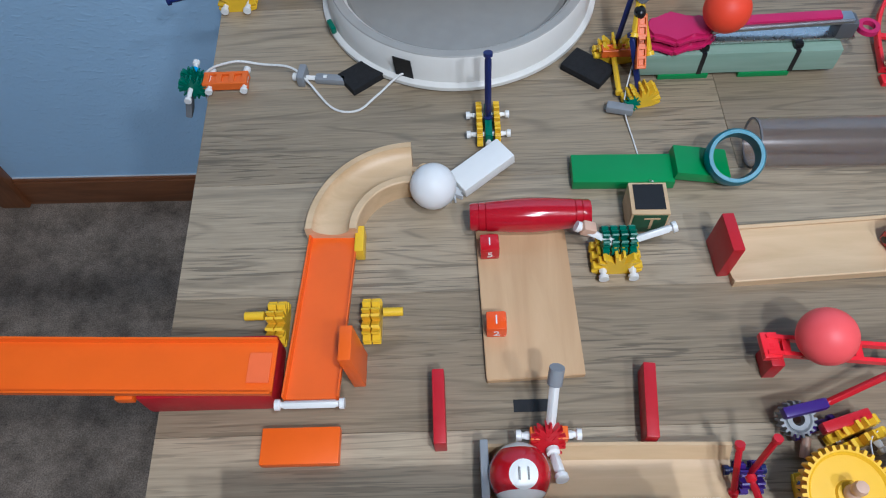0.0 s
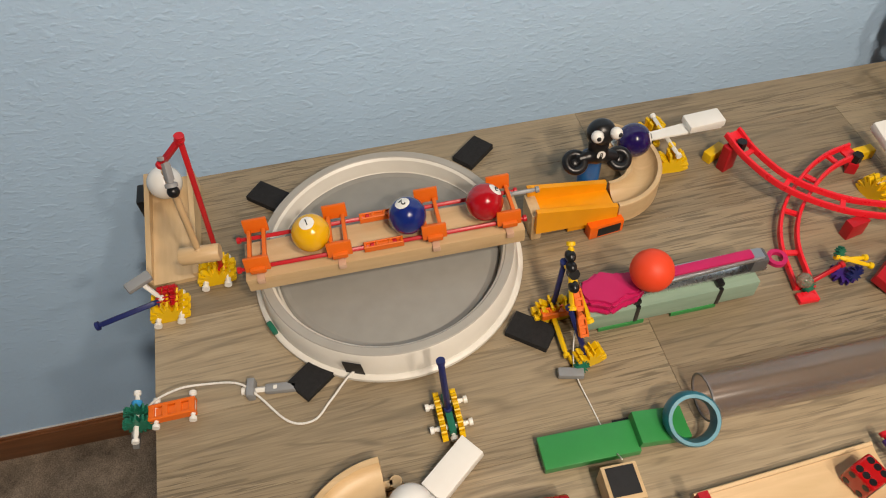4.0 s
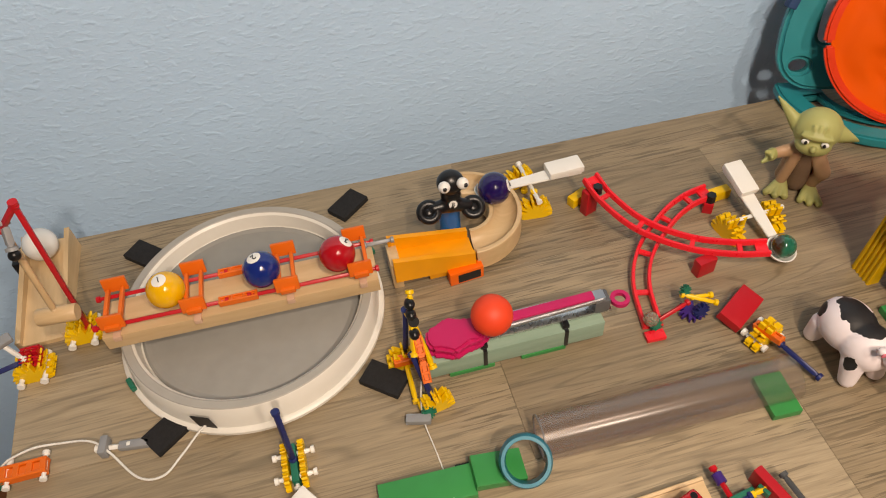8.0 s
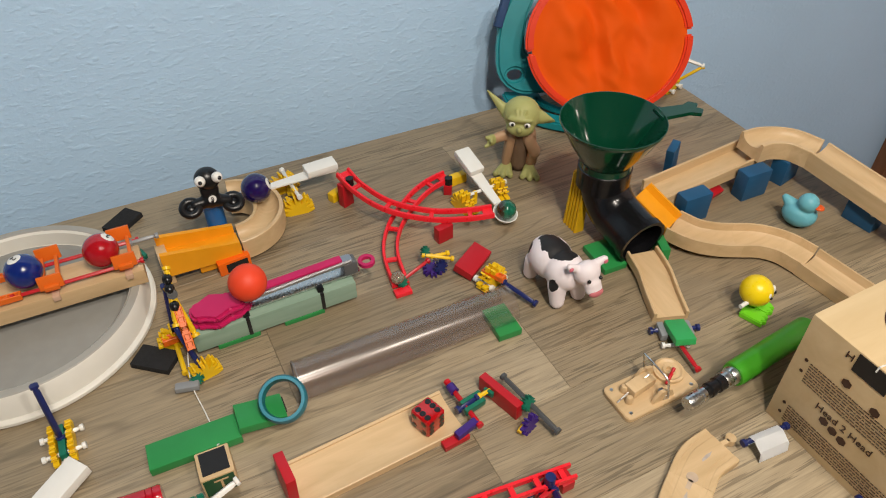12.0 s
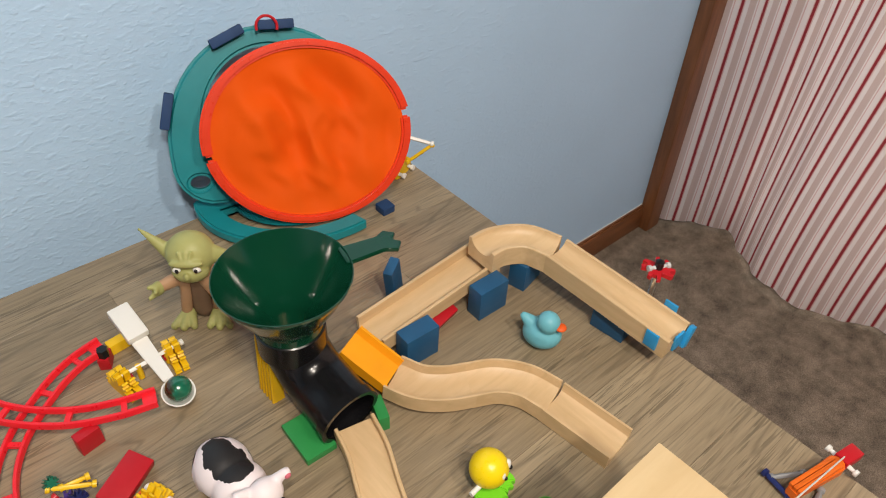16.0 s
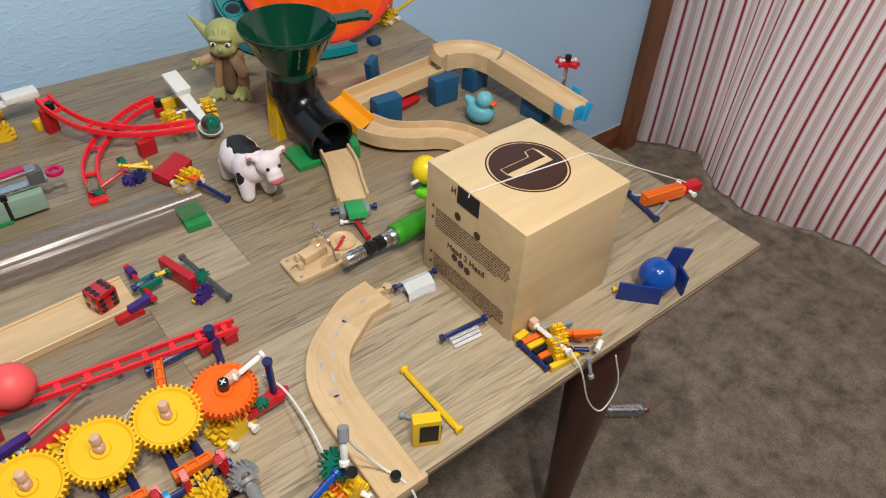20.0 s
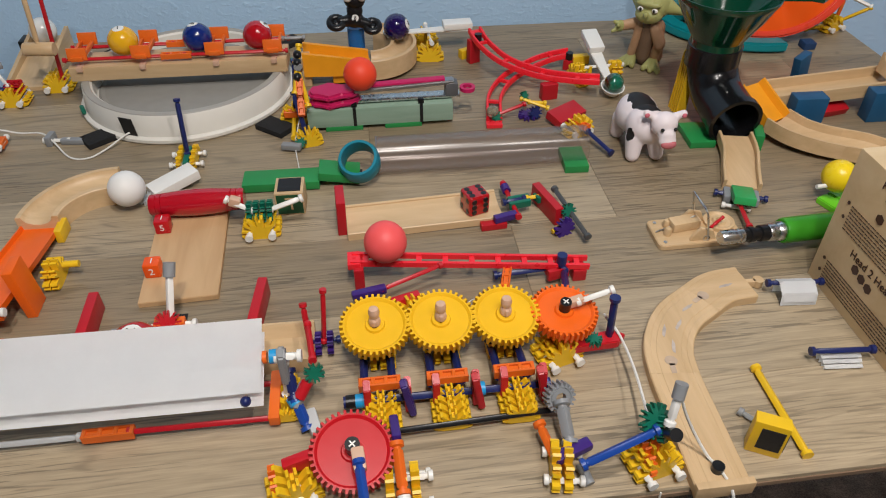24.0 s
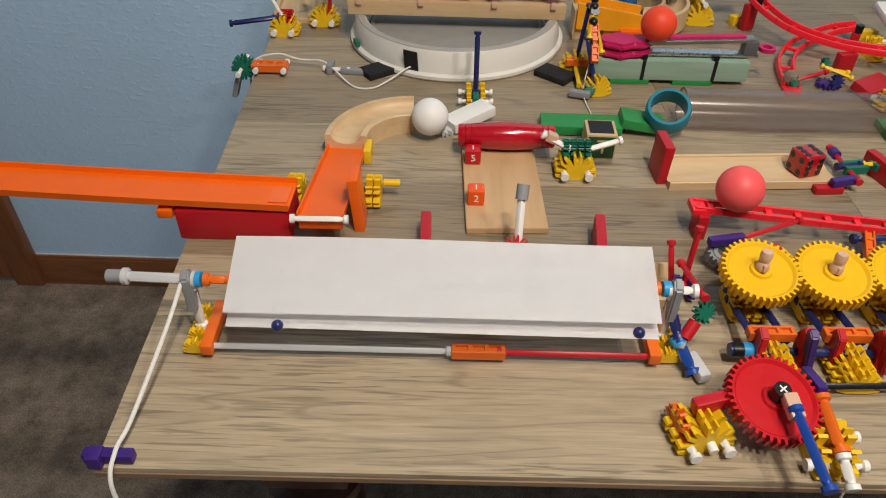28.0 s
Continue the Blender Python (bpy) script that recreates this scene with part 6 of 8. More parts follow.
# ---- teal pop-open bag against the wall ----
M_FAB = mat("orange_nylon_fabric", (0.76, 0.092, 0.004), 0.7, grain=0.06, scale=12)
M_FAB.node_tree.nodes["Principled BSDF"].inputs["Specular IOR Level"].default_value = 0.15
P_TOMATO = mat("tomato_orange_plastic", (0.72, 0.045, 0.012), 0.3)
P_DBLUE = mat("dark_blue_webbing", (0.012, 0.045, 0.13), 0.7, grain=0.15)
bag = thing("pop_open_net", "round orange fabric net with teal clamshell frame leaning on the wall", "toy", (0, 0, 0))
C_ = Vector((1.122, 0.868, 0.880))
X_ = Vector((0.24, -0.10, -0.022)).normalized()
U_ = Vector((0.045, 0.085, 0.21))
U_ = (U_ - X_ * U_.dot(X_)).normalized()
N_ = X_.cross(U_).normalized()
D_ = Matrix((X_, U_, N_)).transposed().to_4x4()
D_.translation = C_
RX, RY = 0.137, 0.119
fab = bmesh.new()
rings = []
for i in range(25):
    q = i / 24
    rr = []
    for k in range(72):
        a = 2 * math.pi * k / 72
        px, py = q * math.cos(a), q * math.sin(a)
        u, v = px * 0.94 + py * 0.34, py * 0.94 - px * 0.34
        crease = noise.noise((u * 1.7 + 0.4, v * 0.8, 5.0)) + 0.55 * noise.noise((u * 3.6, v * 1.5 + 2.0, 9.0)) + 0.45 * (0.4 - abs(noise.noise((u * 2.3 + 4.0, v * 0.9, 3.0)))) + 0.30 * (0.4 - abs(noise.noise((u * 4.6 + 1.0, v * 2.6, 7.0))))
        fold = 0.034 * (1 - q ** 3) * (crease + 0.12)
        rr.append(fab.verts.new((RX * 0.93 * q * math.cos(a), RY * 0.93 * q * math.sin(a), max(-0.020 * (1 - q * q) + fold, -0.034))))
        if q == 0:
            break
    rings.append(rr)
for k in range(72):
    fab.faces.new((rings[0][0], rings[1][k], rings[1][(k + 1) % 72]))
for a, b in zip(rings[1:], rings[2:]):
    for k in range(72):
        fab.faces.new((a[k], b[k], b[(k + 1) % 72], a[(k + 1) % 72]))
bmesh.ops.recalc_face_normals(fab, faces=fab.faces)
bmesh.ops.solidify(fab, geom=fab.faces[:], thickness=0.0012)
fab.transform(D_)
part("fabric", fab, M_FAB, bag, "crumpled orange nylon fabric", smooth=80)


def hoop(a0, a1, r0, r1, z0, z1, n=60):
    """Part of a flat elliptical hoop with thickness."""
    bm = bmesh.new()
    prev = None
    for k in range(n + 1):
        a = radians(a0 + (a1 - a0) * k / n)
        e = Vector((RX * math.cos(a), RY * math.sin(a), 0))
        cur = [bm.verts.new(e * r + Vector((0, 0, z))) for r, z in ((r0, z0), (r1, z0), (r1, z1), (r0, z1))]
        if prev:
            for i in range(4):
                bm.faces.new((prev[i], prev[(i + 1) % 4], cur[(i + 1) % 4], cur[i]))
        else:
            bm.faces.new(cur)
        prev = cur
    bm.faces.new(prev[::-1])
    bmesh.ops.recalc_face_normals(bm, faces=bm.faces)
    bmesh.ops.bevel(bm, geom=[e for e in bm.edges if e.calc_face_angle(0) > 0.8], offset=0.003, segments=2, affect="EDGES")
    return bm


def clamshell(w, h, band, thick):
    """Half-moon frame with rounded corners, a wide window under its arch and a finger hole in each end of its bar."""
    def half_moon(a, b, r, y0):
        arch = [(a * math.cos(radians(t)), y0 + b * math.sin(radians(t)) ** 0.9) for t in range(0, 181, 6)]
        ends = [(sx * (a - r + r * math.cos(radians(t))), y0 - r * math.sin(radians(t))) for sx, ts in ((-1, range(15, 91, 15)), (1, range(90, 0, -15))) for t in ts]
        return arch + ends
    loops = [half_moon(w / 2, h * 0.76, 0.24 * h, 0.24 * h), half_moon(w / 2 - band, h * 0.76 - band, 0.012, 0.34 * h)]
    loops += [[(sx * (w / 2 - 0.030) + 0.013 * math.cos(radians(t)), 0.15 * h + 0.009 * math.sin(radians(t))) for t in range(0, 360, 24)] for sx in (-1, 1)]
    bm = bmesh.new()
    for lp in loops:
        vs = [bm.verts.new((x, y, 0)) for x, y in lp]
        for a, b in zip(vs, vs[1:] + vs[:1]):
            bm.edges.new((a, b))
    bmesh.ops.triangle_fill(bm, use_beauty=True, use_dissolve=False, edges=bm.edges[:], normal=(0, 0, 1))
    out = bmesh.ops.extrude_face_region(bm, geom=bm.faces[:])
    bmesh.ops.translate(bm, verts=[g for g in out["geom"] if isinstance(g, bmesh.types.BMVert)], vec=(0, 0, thick))
    bmesh.ops.recalc_face_normals(bm, faces=bm.faces)
    bmesh.ops.bevel(bm, geom=[e for e in bm.edges if e.calc_face_angle(0) > 0.9], offset=0.005, segments=3, affect="EDGES")
    return bm


for a0, a1, r0, r1 in ((12, 190, 0.905, 1.0), (192, 368, 0.90, 0.995)):
    h_ = hoop(a0, a1, r0, r1, -0.004, 0.006)
    h_.transform(D_)
    part("hoop", h_, P_TOMATO, bag, "tomato-orange hoop")
shell = clamshell(0.285, 0.218, 0.048, 0.020)
shell.transform(D_ @ pose(-0.026, -0.080, -0.060, 0, 0, 6))
part("upper_shell", shell, P_TEAL, bag, "teal plastic clamshell half")
low = join(hoop(178, 300, 0.84, 1.06, -0.016, 0.0), hoop(179, 300, 0.60, 0.70, -0.012, -0.002), hoop(178, 197, 0.62, 0.95, -0.014, -0.001))
low.transform(Matrix.Translation((1.118, 0.905, 0.779)) @ pose(0, 0, 0, 0, 0, -22) @ Matrix.Diagonal((1.0, 0.95, 1, 1)))
part("lower_shell", low, P_TEAL, bag, "teal plastic clamshell half lying on the table")
for a in (166, 116, 92):
    s_ = cubic(0.045, 0.012, 0.022, 0.002)
    e_ = Vector((RX * math.cos(radians(a)), RY * math.sin(radians(a)), 0)) * 1.12
    s_.transform(D_ @ pose(e_.x - 0.022, e_.y + 0.004, -0.046, 0, 0, a - 90))
    part("strap", s_, P_DBLUE, bag, "dark blue webbing strap")
l_ = cord(arc(0, 0, 0.013, -20, 200, 0, n=14), 0.0018)
l_.transform(D_ @ Matrix.Translation((-0.040, RY * 1.13, -0.02)))
part("hang_loop", l_, P_RED, bag, "red hanging loop")
b_ = cubic(0.02, 0.02, 0.012, 0.002, at=(1.19, 0.80, T))
part("buckle", b_, P_DBLUE, bag, "dark blue buckle")
fk = thing("corner_trigger", "yellow and orange connector trigger in the table's back corner", "construction toy", (1.262, 0.858, T), -10)
rod_base(fk, (0, 0, 0), 30, n=3)
rod((-0.045, -0.010, 0.006), (0.02, 0.006, 0.010), P_YELLOW, fk, "yellow_rod", r=0.0036)
rod((0.004, 0, 0.012), (0.010, 0.004, 0.056), P_KORANGE, fk, "orange_rod", r=0.004)
rod((0.010, 0.004, 0.058), (-0.035, 0.030, 0.078), P_NAVY, fk, "navy_rod", r=0.0038)
rod((0.006, 0.006, 0.062), (0.045, -0.022, 0.050), P_WHITE, fk, "white_rod", r=0.0036)
rod((0.045, -0.022, 0.050), (0.010, -0.006, 0.020), P_YELLOW, fk, "yellow_rod", r=0.0034)
part("cap", ball(0.006, at=(0.008, 0.004, 0.066), u=14, v=10), P_BLACK, fk)

# ---- wooden cube box ----
box = thing("wooden_cube_box", "lacquered pale wooden game box with printed sides", "box", (0.9895, 0.2095, T), 0.6)
BW = 0.153
part("shell", cubic(BW, BW, BW, 0.0012), M_CUBE, box, "lacquered pale wood shell")
M_PRINT = mat("brown_print", (0.055, 0.022, 0.012), 0.5, grain=0.15, scale=120)
M_SEAL = mat("dark_brown_seal", (0.05, 0.018, 0.010), 0.4, grain=0.1)
z1 = BW + 0.0002


def flat(poly, at, rot, thick=0.0004):
    return prism(poly, thick, at=at, rot=rot)


SX, SY = 0.005, 0.0065
seal = part("seal", lathe([(0, 0), (0.0425, 0), (0.0425, 0.0005), (0, 0.0005)], 64, at=(SX, SY, z1)), M_SEAL, box, "round dark brown seal on the lid")
part("seal_ring", lathe([(0.0445, 0), (0.0462, 0), (0.0462, 0.0005), (0.0445, 0.0005)], 64, at=(SX, SY, z1), closed=True), M_SEAL, seal, "thin dark ring")
side_ = flat([(-0.0280, 0.0), (-0.0245, -0.0080), (0.0320, -0.0080), (0.0320, 0.0120), (0.0298, 0.0210), (0.0168, 0.0210), (0.0128, 0.0115), (-0.0280, 0.0115)], (SX - 0.002, SY, z1 + 0.0005), (0, 0, 0), 0.0002)
numeral = part("numeral_side", side_, M_CUBE, seal, "pale numeral one in relief drawing", smooth=0)
part("numeral_face", flat([(-0.0270, 0.0010), (0.0285, 0.0010), (0.0285, 0.0200), (0.0178, 0.0200), (0.0137, 0.0105), (-0.0270, 0.0105)], (SX - 0.002, SY, z1 + 0.0008), (0, 0, 0), 0.0002), M_SEAL, numeral, smooth=0)
# the printed face looks towards -x
pf = -BW / 2 - 0.0003
label_parent = part("tape_patch", cubic(0.034, 0.0005, 0.022, at=(pf, 0.008, BW - 0.0235), rot=(0, 0, 90)), P_TAPE, box, "black tape patch")
words = text_bm("Head 2 Head", 0.0118, 0.0002)
words.transform(pose(pf - 0.0002, 0.004, 0.0625, 90, 0, -90))
part("title_print", words, M_PRINT, box, "brown printed title", smooth=0)
hd = text_bm("H", 0.012, 0.0002)
hd.transform(pose(pf - 0.0002, 0.031, BW - 0.012, 90, 0, -90))
part("title_print", hd, M_PRINT, box, "brown printed title", smooth=0)
lr = random.Random(3)


def text_lines(y0, y1, z_top, n, step):
    bm = bmesh.new()
    for k in range(n):
        y = y1
        while y > y0 + (0.02 if k == n - 1 else 0.004):
            w = lr.uniform(0.002, 0.0065)
            w = min(w, y - y0)
            bm = join(bm, cubic(0.0003, w, 0.0009, at=(pf - 0.0001, y - w / 2, z_top - k * step)))
            y -= w + 0.0010
    return bm


part("fine_print", text_lines(-0.064, 0.058, 0.100, 8, 0.0036), M_PRINT, box, "small brown printed lines", smooth=0)
part("fine_print", text_lines(-0.064, 0.058, 0.033, 7, 0.0036), M_PRINT, box, "small brown printed lines", smooth=0)
hexa = [(0.0052 * math.cos(math.pi / 6 + k * math.pi / 3), 0.0052 * math.sin(math.pi / 6 + k * math.pi / 3)) for k in range(6)]
for y, z in ((0.022, 0.112), (-0.010, 0.107), (0.022, 0.052), (0.011, 0.050), (0.0, 0.048)):
    part("die_print", flat(hexa, (pf, y, z), (90, 0, -90)), M_PRINT, box, "brown printed die mark")
for z in (0.101, 0.085, 0.033, 0.018):
    part("bullet", flat([(q[0] * 0.4, q[1] * 0.4) for q in hexa], (pf, 0.063, z), (90, 0, -90)), M_PRINT, box)
solid("string", cord([(0.911, 0.215, T + 0.148), (0.9125, 0.2149, T + BW + 0.0009), (0.99, 0.205, T + BW + 0.0011), (1.067, 0.195, T + BW + 0.0009), (1.068, 0.195, T + BW), (1.286, 0.186, T + 0.026)], 0.0008, 6), P_STRING, "white string stretched over the box to the orange launcher", "string")
solid("yellow_block", cubic(0.016, 0.008, 0.010, 0.0008), P_YELLOW, "small yellow block under the box's corner", "block", (0.926, 0.127, T), 5)
ln = thing("launcher", "orange connector launcher with red tip at the table edge", "construction toy", (1.252, 0.194, T), -12)
part("body", prism([(-0.036, -0.006), (0.030, -0.009), (0.040, 0.0), (0.030, 0.009), (-0.036, 0.006)], 0.012, at=(0, 0, 0.008), bevel=0.001), P_KORANGE, ln)
for j in (-1, 0, 1):
    part("slat", cubic(0.062, 0.0042, 0.004, 0.0006, at=(-0.004, 0.0048 * j, 0.0202)), P_KORANGE, ln)
part("tip", cubic(0.026, 0.015, 0.012, 0.001, at=(0.048, 0.0, 0.009)), P_RED, ln, "dark red tip")
rod((0.040, -0.018, 0.014), (0.040, 0.018, 0.014), P_WHITE, ln, "pin")
rod((-0.034, -0.032, 0.006), (-0.034, 0.032, 0.006), P_NAVY, ln, "navy_rod", r=0.0038)
for s in (-1, 1):
    rod((-0.034, s * 0.024, 0.006), (0.0, s * 0.010, 0.008), P_GREY, ln, "strut")

# ---- blue spinner and edge clamp ----
sp = thing("paddle_spinner", "three dark blue paddles round a hub at the table's front edge", "construction toy", (1.100, 0.088, T))
P_PAD = mat("royal_blue_card", (0.010, 0.035, 0.20), 0.5, grain=0.08)
part("paddle", cubic(0.050, 0.003, 0.026, 0.0006, at=(-0.022, 0.002, 0), rot=(0, 0, -47)), P_PAD, sp)
part("paddle", cubic(0.026, 0.003, 0.052, 0.0006, at=(0.034, 0.006, 0), rot=(0, 12, -30)), P_PAD, sp)
part("paddle", cubic(0.022, 0.003, 0.030, 0.0006, at=(0.034, -0.014, 0.0), rot=(0, 0, 62)), P_PAD, sp)
rod((-0.034, 0.030, 0.004), (0.012, -0.006, 0.004), P_YELLOW, sp, "hub_rod", r=0.003)
solid("ball", ball(0.0225), mat("glossy_blue_ball", (0.008, 0.065, 0.33), 0.15, grain=0.03, coat=0.4, bump=0), "glossy blue ball caught among the blue paddles", "ball", (1.109, 0.092, T + 0.0225))
cl = thing("edge_clamp", "yellow, orange and black connector clamp on the table edge", "construction toy", (0.944, 0.097, T), 0)
for k, c in enumerate((P_YELLOW, P_BLACK, P_KORANGE, P_BLACK, P_YELLOW, P_KORANGE)):
    part("slat", cubic(0.038, 0.0066, 0.008, 0.0008, at=(-0.004, -0.022 + 0.0084 * k, 0.0005), rot=(0, 0, -6)), c, cl)
for k in range(2):
    plate(cl, P_YELLOW, (-0.008 + 0.016 * k, -0.008 + 0.012 * k, 0.014), (90, 0, 70), 0.013)
    plate(cl, P_YELLOW, (-0.002 + 0.016 * k, -0.010 + 0.012 * k, 0.014), (90, 0, 70), 0.013)
rod((-0.001, 0.028, 0.016), (-0.003, -0.026, 0.022), P_WHITE, cl, "white_rod", r=0.0036)
part("sleeve", rod_bm((-0.002, 0.000, 0.0192), (-0.0025, -0.013, 0.0205), 0.0048, False), P_GREY, cl, "grey sleeve")
part("tan_cap", cubic(0.009, 0.009, 0.013, 0.002, at=(-0.001, 0.030, 0.009)), P_TAN, cl)
for j in (0, 1, 2):
    part("fork", prism([(0, -0.0035), (0.032, -0.0030), (0.032, 0.0030), (0, 0.0035)], 0.006, at=(0.012 + 0.004 * j, 0.008 - 0.008 * j, 0.0105 + 0.0032 * j), rot=(3 * j, 0, -52 + 10 * j), bevel=0.0006), P_KORANGE, cl, "orange fork arm")
part("bar", cubic(0.040, 0.006, 0.006, 0.001, at=(0.020, 0.016, 0.008), rot=(0, 0, -22)), P_GREY, cl, "grey bar")
rod((0.010, 0.020, 0.006), (0.032, 0.006, 0.006), P_GREEN, cl, "green_rod")
for x, y in ((0.034, -0.034),):
    rod((x - 0.006, y - 0.003, 0.015), (x + 0.007, y + 0.003, 0.015), P_WHITE, cl, "pin", r=0.0036)
rod((-0.026, -0.020, 0.006), (-0.026, 0.026, 0.006), P_NAVY, cl, "navy_rod")
rod((0.012, -0.020, 0.012), (0.024, -0.030, 0.012), P_NAVY, cl, "navy_rod")
rod((0.014, -0.038, 0.014), (0.016, -0.047, -0.012), P_GREY, cl, "hook", r=0.0028)
solid("string", cord(spline([(0.942, 0.074, T + 0.025), (0.946, 0.056, T + 0.006), (0.968, 0.050, 0.70), (0.995, 0.045, 0.665), (1.012, 0.045, 0.70), (1.0, 0.052, T - 0.006)], 6), 0.0010, 6), P_STRING, "white string hanging from the edge clamp", "string")
wt = thing("steel_weight", "steel threaded weight lying on the carpet", "weight", (1.425, 0.296, 0.0165), -36)
part("cylinder", lathe([(0, 0), (0.0145, 0), (0.016, 0.002)] + [(0.016 - 0.0008 * (k % 2), 0.004 + 0.0050 * k) for k in range(22)] + [(0.013, 0.116), (0.005, 0.118), (0.005, 0.128), (0, 0.128)], 24, rot=(0, 90, 0)), P_STEEL, wt)
part("tip", ball(0.0055, at=(0.131, 0, 0), u=12, v=8), P_RED, wt, "red tip")

# ---- flat curved road track, paper cards, yellow rod ----
road = thing("road_track", "worn pale wooden road track with a bend lying on the table", "toy track", (0, 0, 0))
S_ROAD = [(-0.0225, 0), (0.0225, 0), (0.0225, 0.009), (0.0215, 0.010), (0.0165, 0.010), (0.0160, 0.0096), (0.0115, 0.0096), (0.0110, 0.010), (-0.0110, 0.010), (-0.0115, 0.0096), (-0.0160, 0.0096), (-0.0165, 0.010), (-0.0215, 0.010), (-0.0225, 0.009)]
BEND = spline([(0.836, 0.272, T), (0.806, 0.268, T), (0.780, 0.254, T), (0.748, 0.232, T), (0.727, 0.200, T), (0.720, 0.166, T), (0.718, 0.115, T), (0.716, 0.056, T)], 8)
for i_, j_, m_ in ((0, 16, M_BEECH), (16, 40, M_BEECHY), (40, 56, M_BEECHY)):
    part("road_piece", sweep(S_ROAD, BEND[i_ : j_ + 1]), m_, road)
part("tongue", lathe([(0, 0.001), (0.0055, 0.001), (0.0055, 0.009), (0, 0.009)], 20, at=(0.850, 0.2735, T)), M_BEECH, road, "round wooden connector tongue")
part("tongue_neck", cubic(0.012, 0.005, 0.008, 0.0005, at=(0.841, 0.2728, T + 0.001)), M_BEECH, road)
M_GAP = mat("worn_pale_joint", (0.50, 0.38, 0.28), 0.7, grain=0.2)
M_WORN = mat("greyed_wear_mark", (0.46, 0.40, 0.36), 0.7, grain=0.3, scale=90)
for x, y, r in ((0.784, 0.257, 210), (0.7215, 0.180, 262)):
    key = join(lathe([(0, 0), (0.0058, 0), (0.0058, 0.0004), (0, 0.0004)], 20), cubic(0.011, 0.0048, 0.0004, at=(0.009, 0, 0)))
    key.transform(pose(x, y, T + 0.0099, 0, 0, r))
    part("joint", key, M_GAP, road, "pale round connector tongue seen from above", smooth=0)
for x, y, r in ((0.762, 0.243, 30), (0.745, 0.222, 50), (0.7285, 0.216, 66), (0.7300, 0.196, 74), (0.812, 0.268, 12)):
    part("wear_mark", prism([(-0.008, -0.0012), (0.003, -0.0018), (0.009, 0.0003), (0.001, 0.0016), (-0.006, 0.0012)], 0.0002, at=(x, y, T + 0.0100), rot=(0, 0, r)), M_WORN, road, "greyed wear mark", smooth=0)
part("hole_cap", lathe([(0, 0.0095), (0.005, 0.0095), (0.005, 0.016), (0, 0.016)], 18, at=(0.716, 0.068, T)), P_BLACK, road, "black rubber plug")
part("end_block", cubic(0.047, 0.006, 0.015, 0.0008, at=(0.716, 0.0535, T)), M_BEECHY, road)


def folded_sheet(L, pts, thick=0.0006):
    """Paper folded along its length: a chain of (across, up) corners carried along x."""
    bm = bmesh.new()
    ends = [[bm.verts.new((x, a, b)) for a, b in pts] for x in (-L / 2, L / 2)]
    for k in range(len(pts) - 1):
        bm.faces.new((ends[0][k], ends[1][k], ends[1][k + 1], ends[0][k + 1]))
    bmesh.ops.solidify(bm, geom=bm.faces[:], thickness=thick)
    return bm


f1 = thing("paper_flag", "small box of folded white paper hung on a navy rod", "paper", (0.878, 0.2505, T), -5, group="paper flags")
rod((-0.028, 0.008, 0.015), (0.029, 0.008, 0.015), P_NAVY, f1, "navy_rod", r=0.0034)
part("sheet", folded_sheet(0.036, [(0.010, 0.0012), (0.0115, 0.017), (0.004, 0.0195), (-0.008, 0.013), (-0.0105, 0.0012)]), P_PAPER, f1, smooth=0)
part("sheet", folded_sheet(0.032, [(0.004, 0.0205), (-0.007, 0.0147), (-0.0112, 0.006)]), P_PAPER, f1, smooth=0)
f2 = thing("paper_flag", "pleated white paper strips hung on a navy rod", "paper", (0.877, 0.1645, T), -5, group="paper flags")
rod((-0.029, 0.004, 0.014), (0.030, 0.004, 0.014), P_NAVY, f2, "navy_rod", r=0.0036)
for k in range(4):
    part("sheet", folded_sheet(0.038 - 0.001 * k, [(0.006 - 0.0042 * k, 0.001), (0.0075 - 0.0042 * k, 0.012 - 0.0022 * k), (0.0040 - 0.0042 * k, 0.0105 - 0.0022 * k)]), P_PAPER, f2, smooth=0)
yr = solid("yellow_rod", rod_bm((0.797, 0.168, T + 0.004), (0.797, 0.074, T + 0.004), 0.0036), P_YELLOW, "long yellow rod lying near the table edge", "construction toy")
pad = thing("yellow_pad", "yellow block with a black patch standing at the table edge", "block", (0.765, 0.088, T), 62)
part("body", cubic(0.012, 0.027, 0.038, 0.0012), P_YELLOW, pad)
part("patch", cubic(0.0006, 0.018, 0.024, 0, at=(-0.0063, -0.002, 0.008)), P_TAPE, pad, "black tape patch")
part("patch", cubic(0.0095, 0.0006, 0.022, 0, at=(0.0, -0.0138, 0.008)), P_TAPE, pad, "black tape patch")
rod((0.012, -0.020, 0.004), (0.030, 0.020, 0.004), P_GREY, pad, "grey_rod")
solid("string", cord(spline([(0.681, 0.094, T + 0.080), (0.690, 0.092, T + 0.055), (0.702, 0.088, T + 0.030), (0.712, 0.078, T + 0.014), (0.718, 0.066, T + 0.012), (0.722, 0.048, T + 0.004), (0.726, 0.040, 0.715)], 6), 0.0013, 6), P_STRING, "white cord running into the road track's plug", "string")

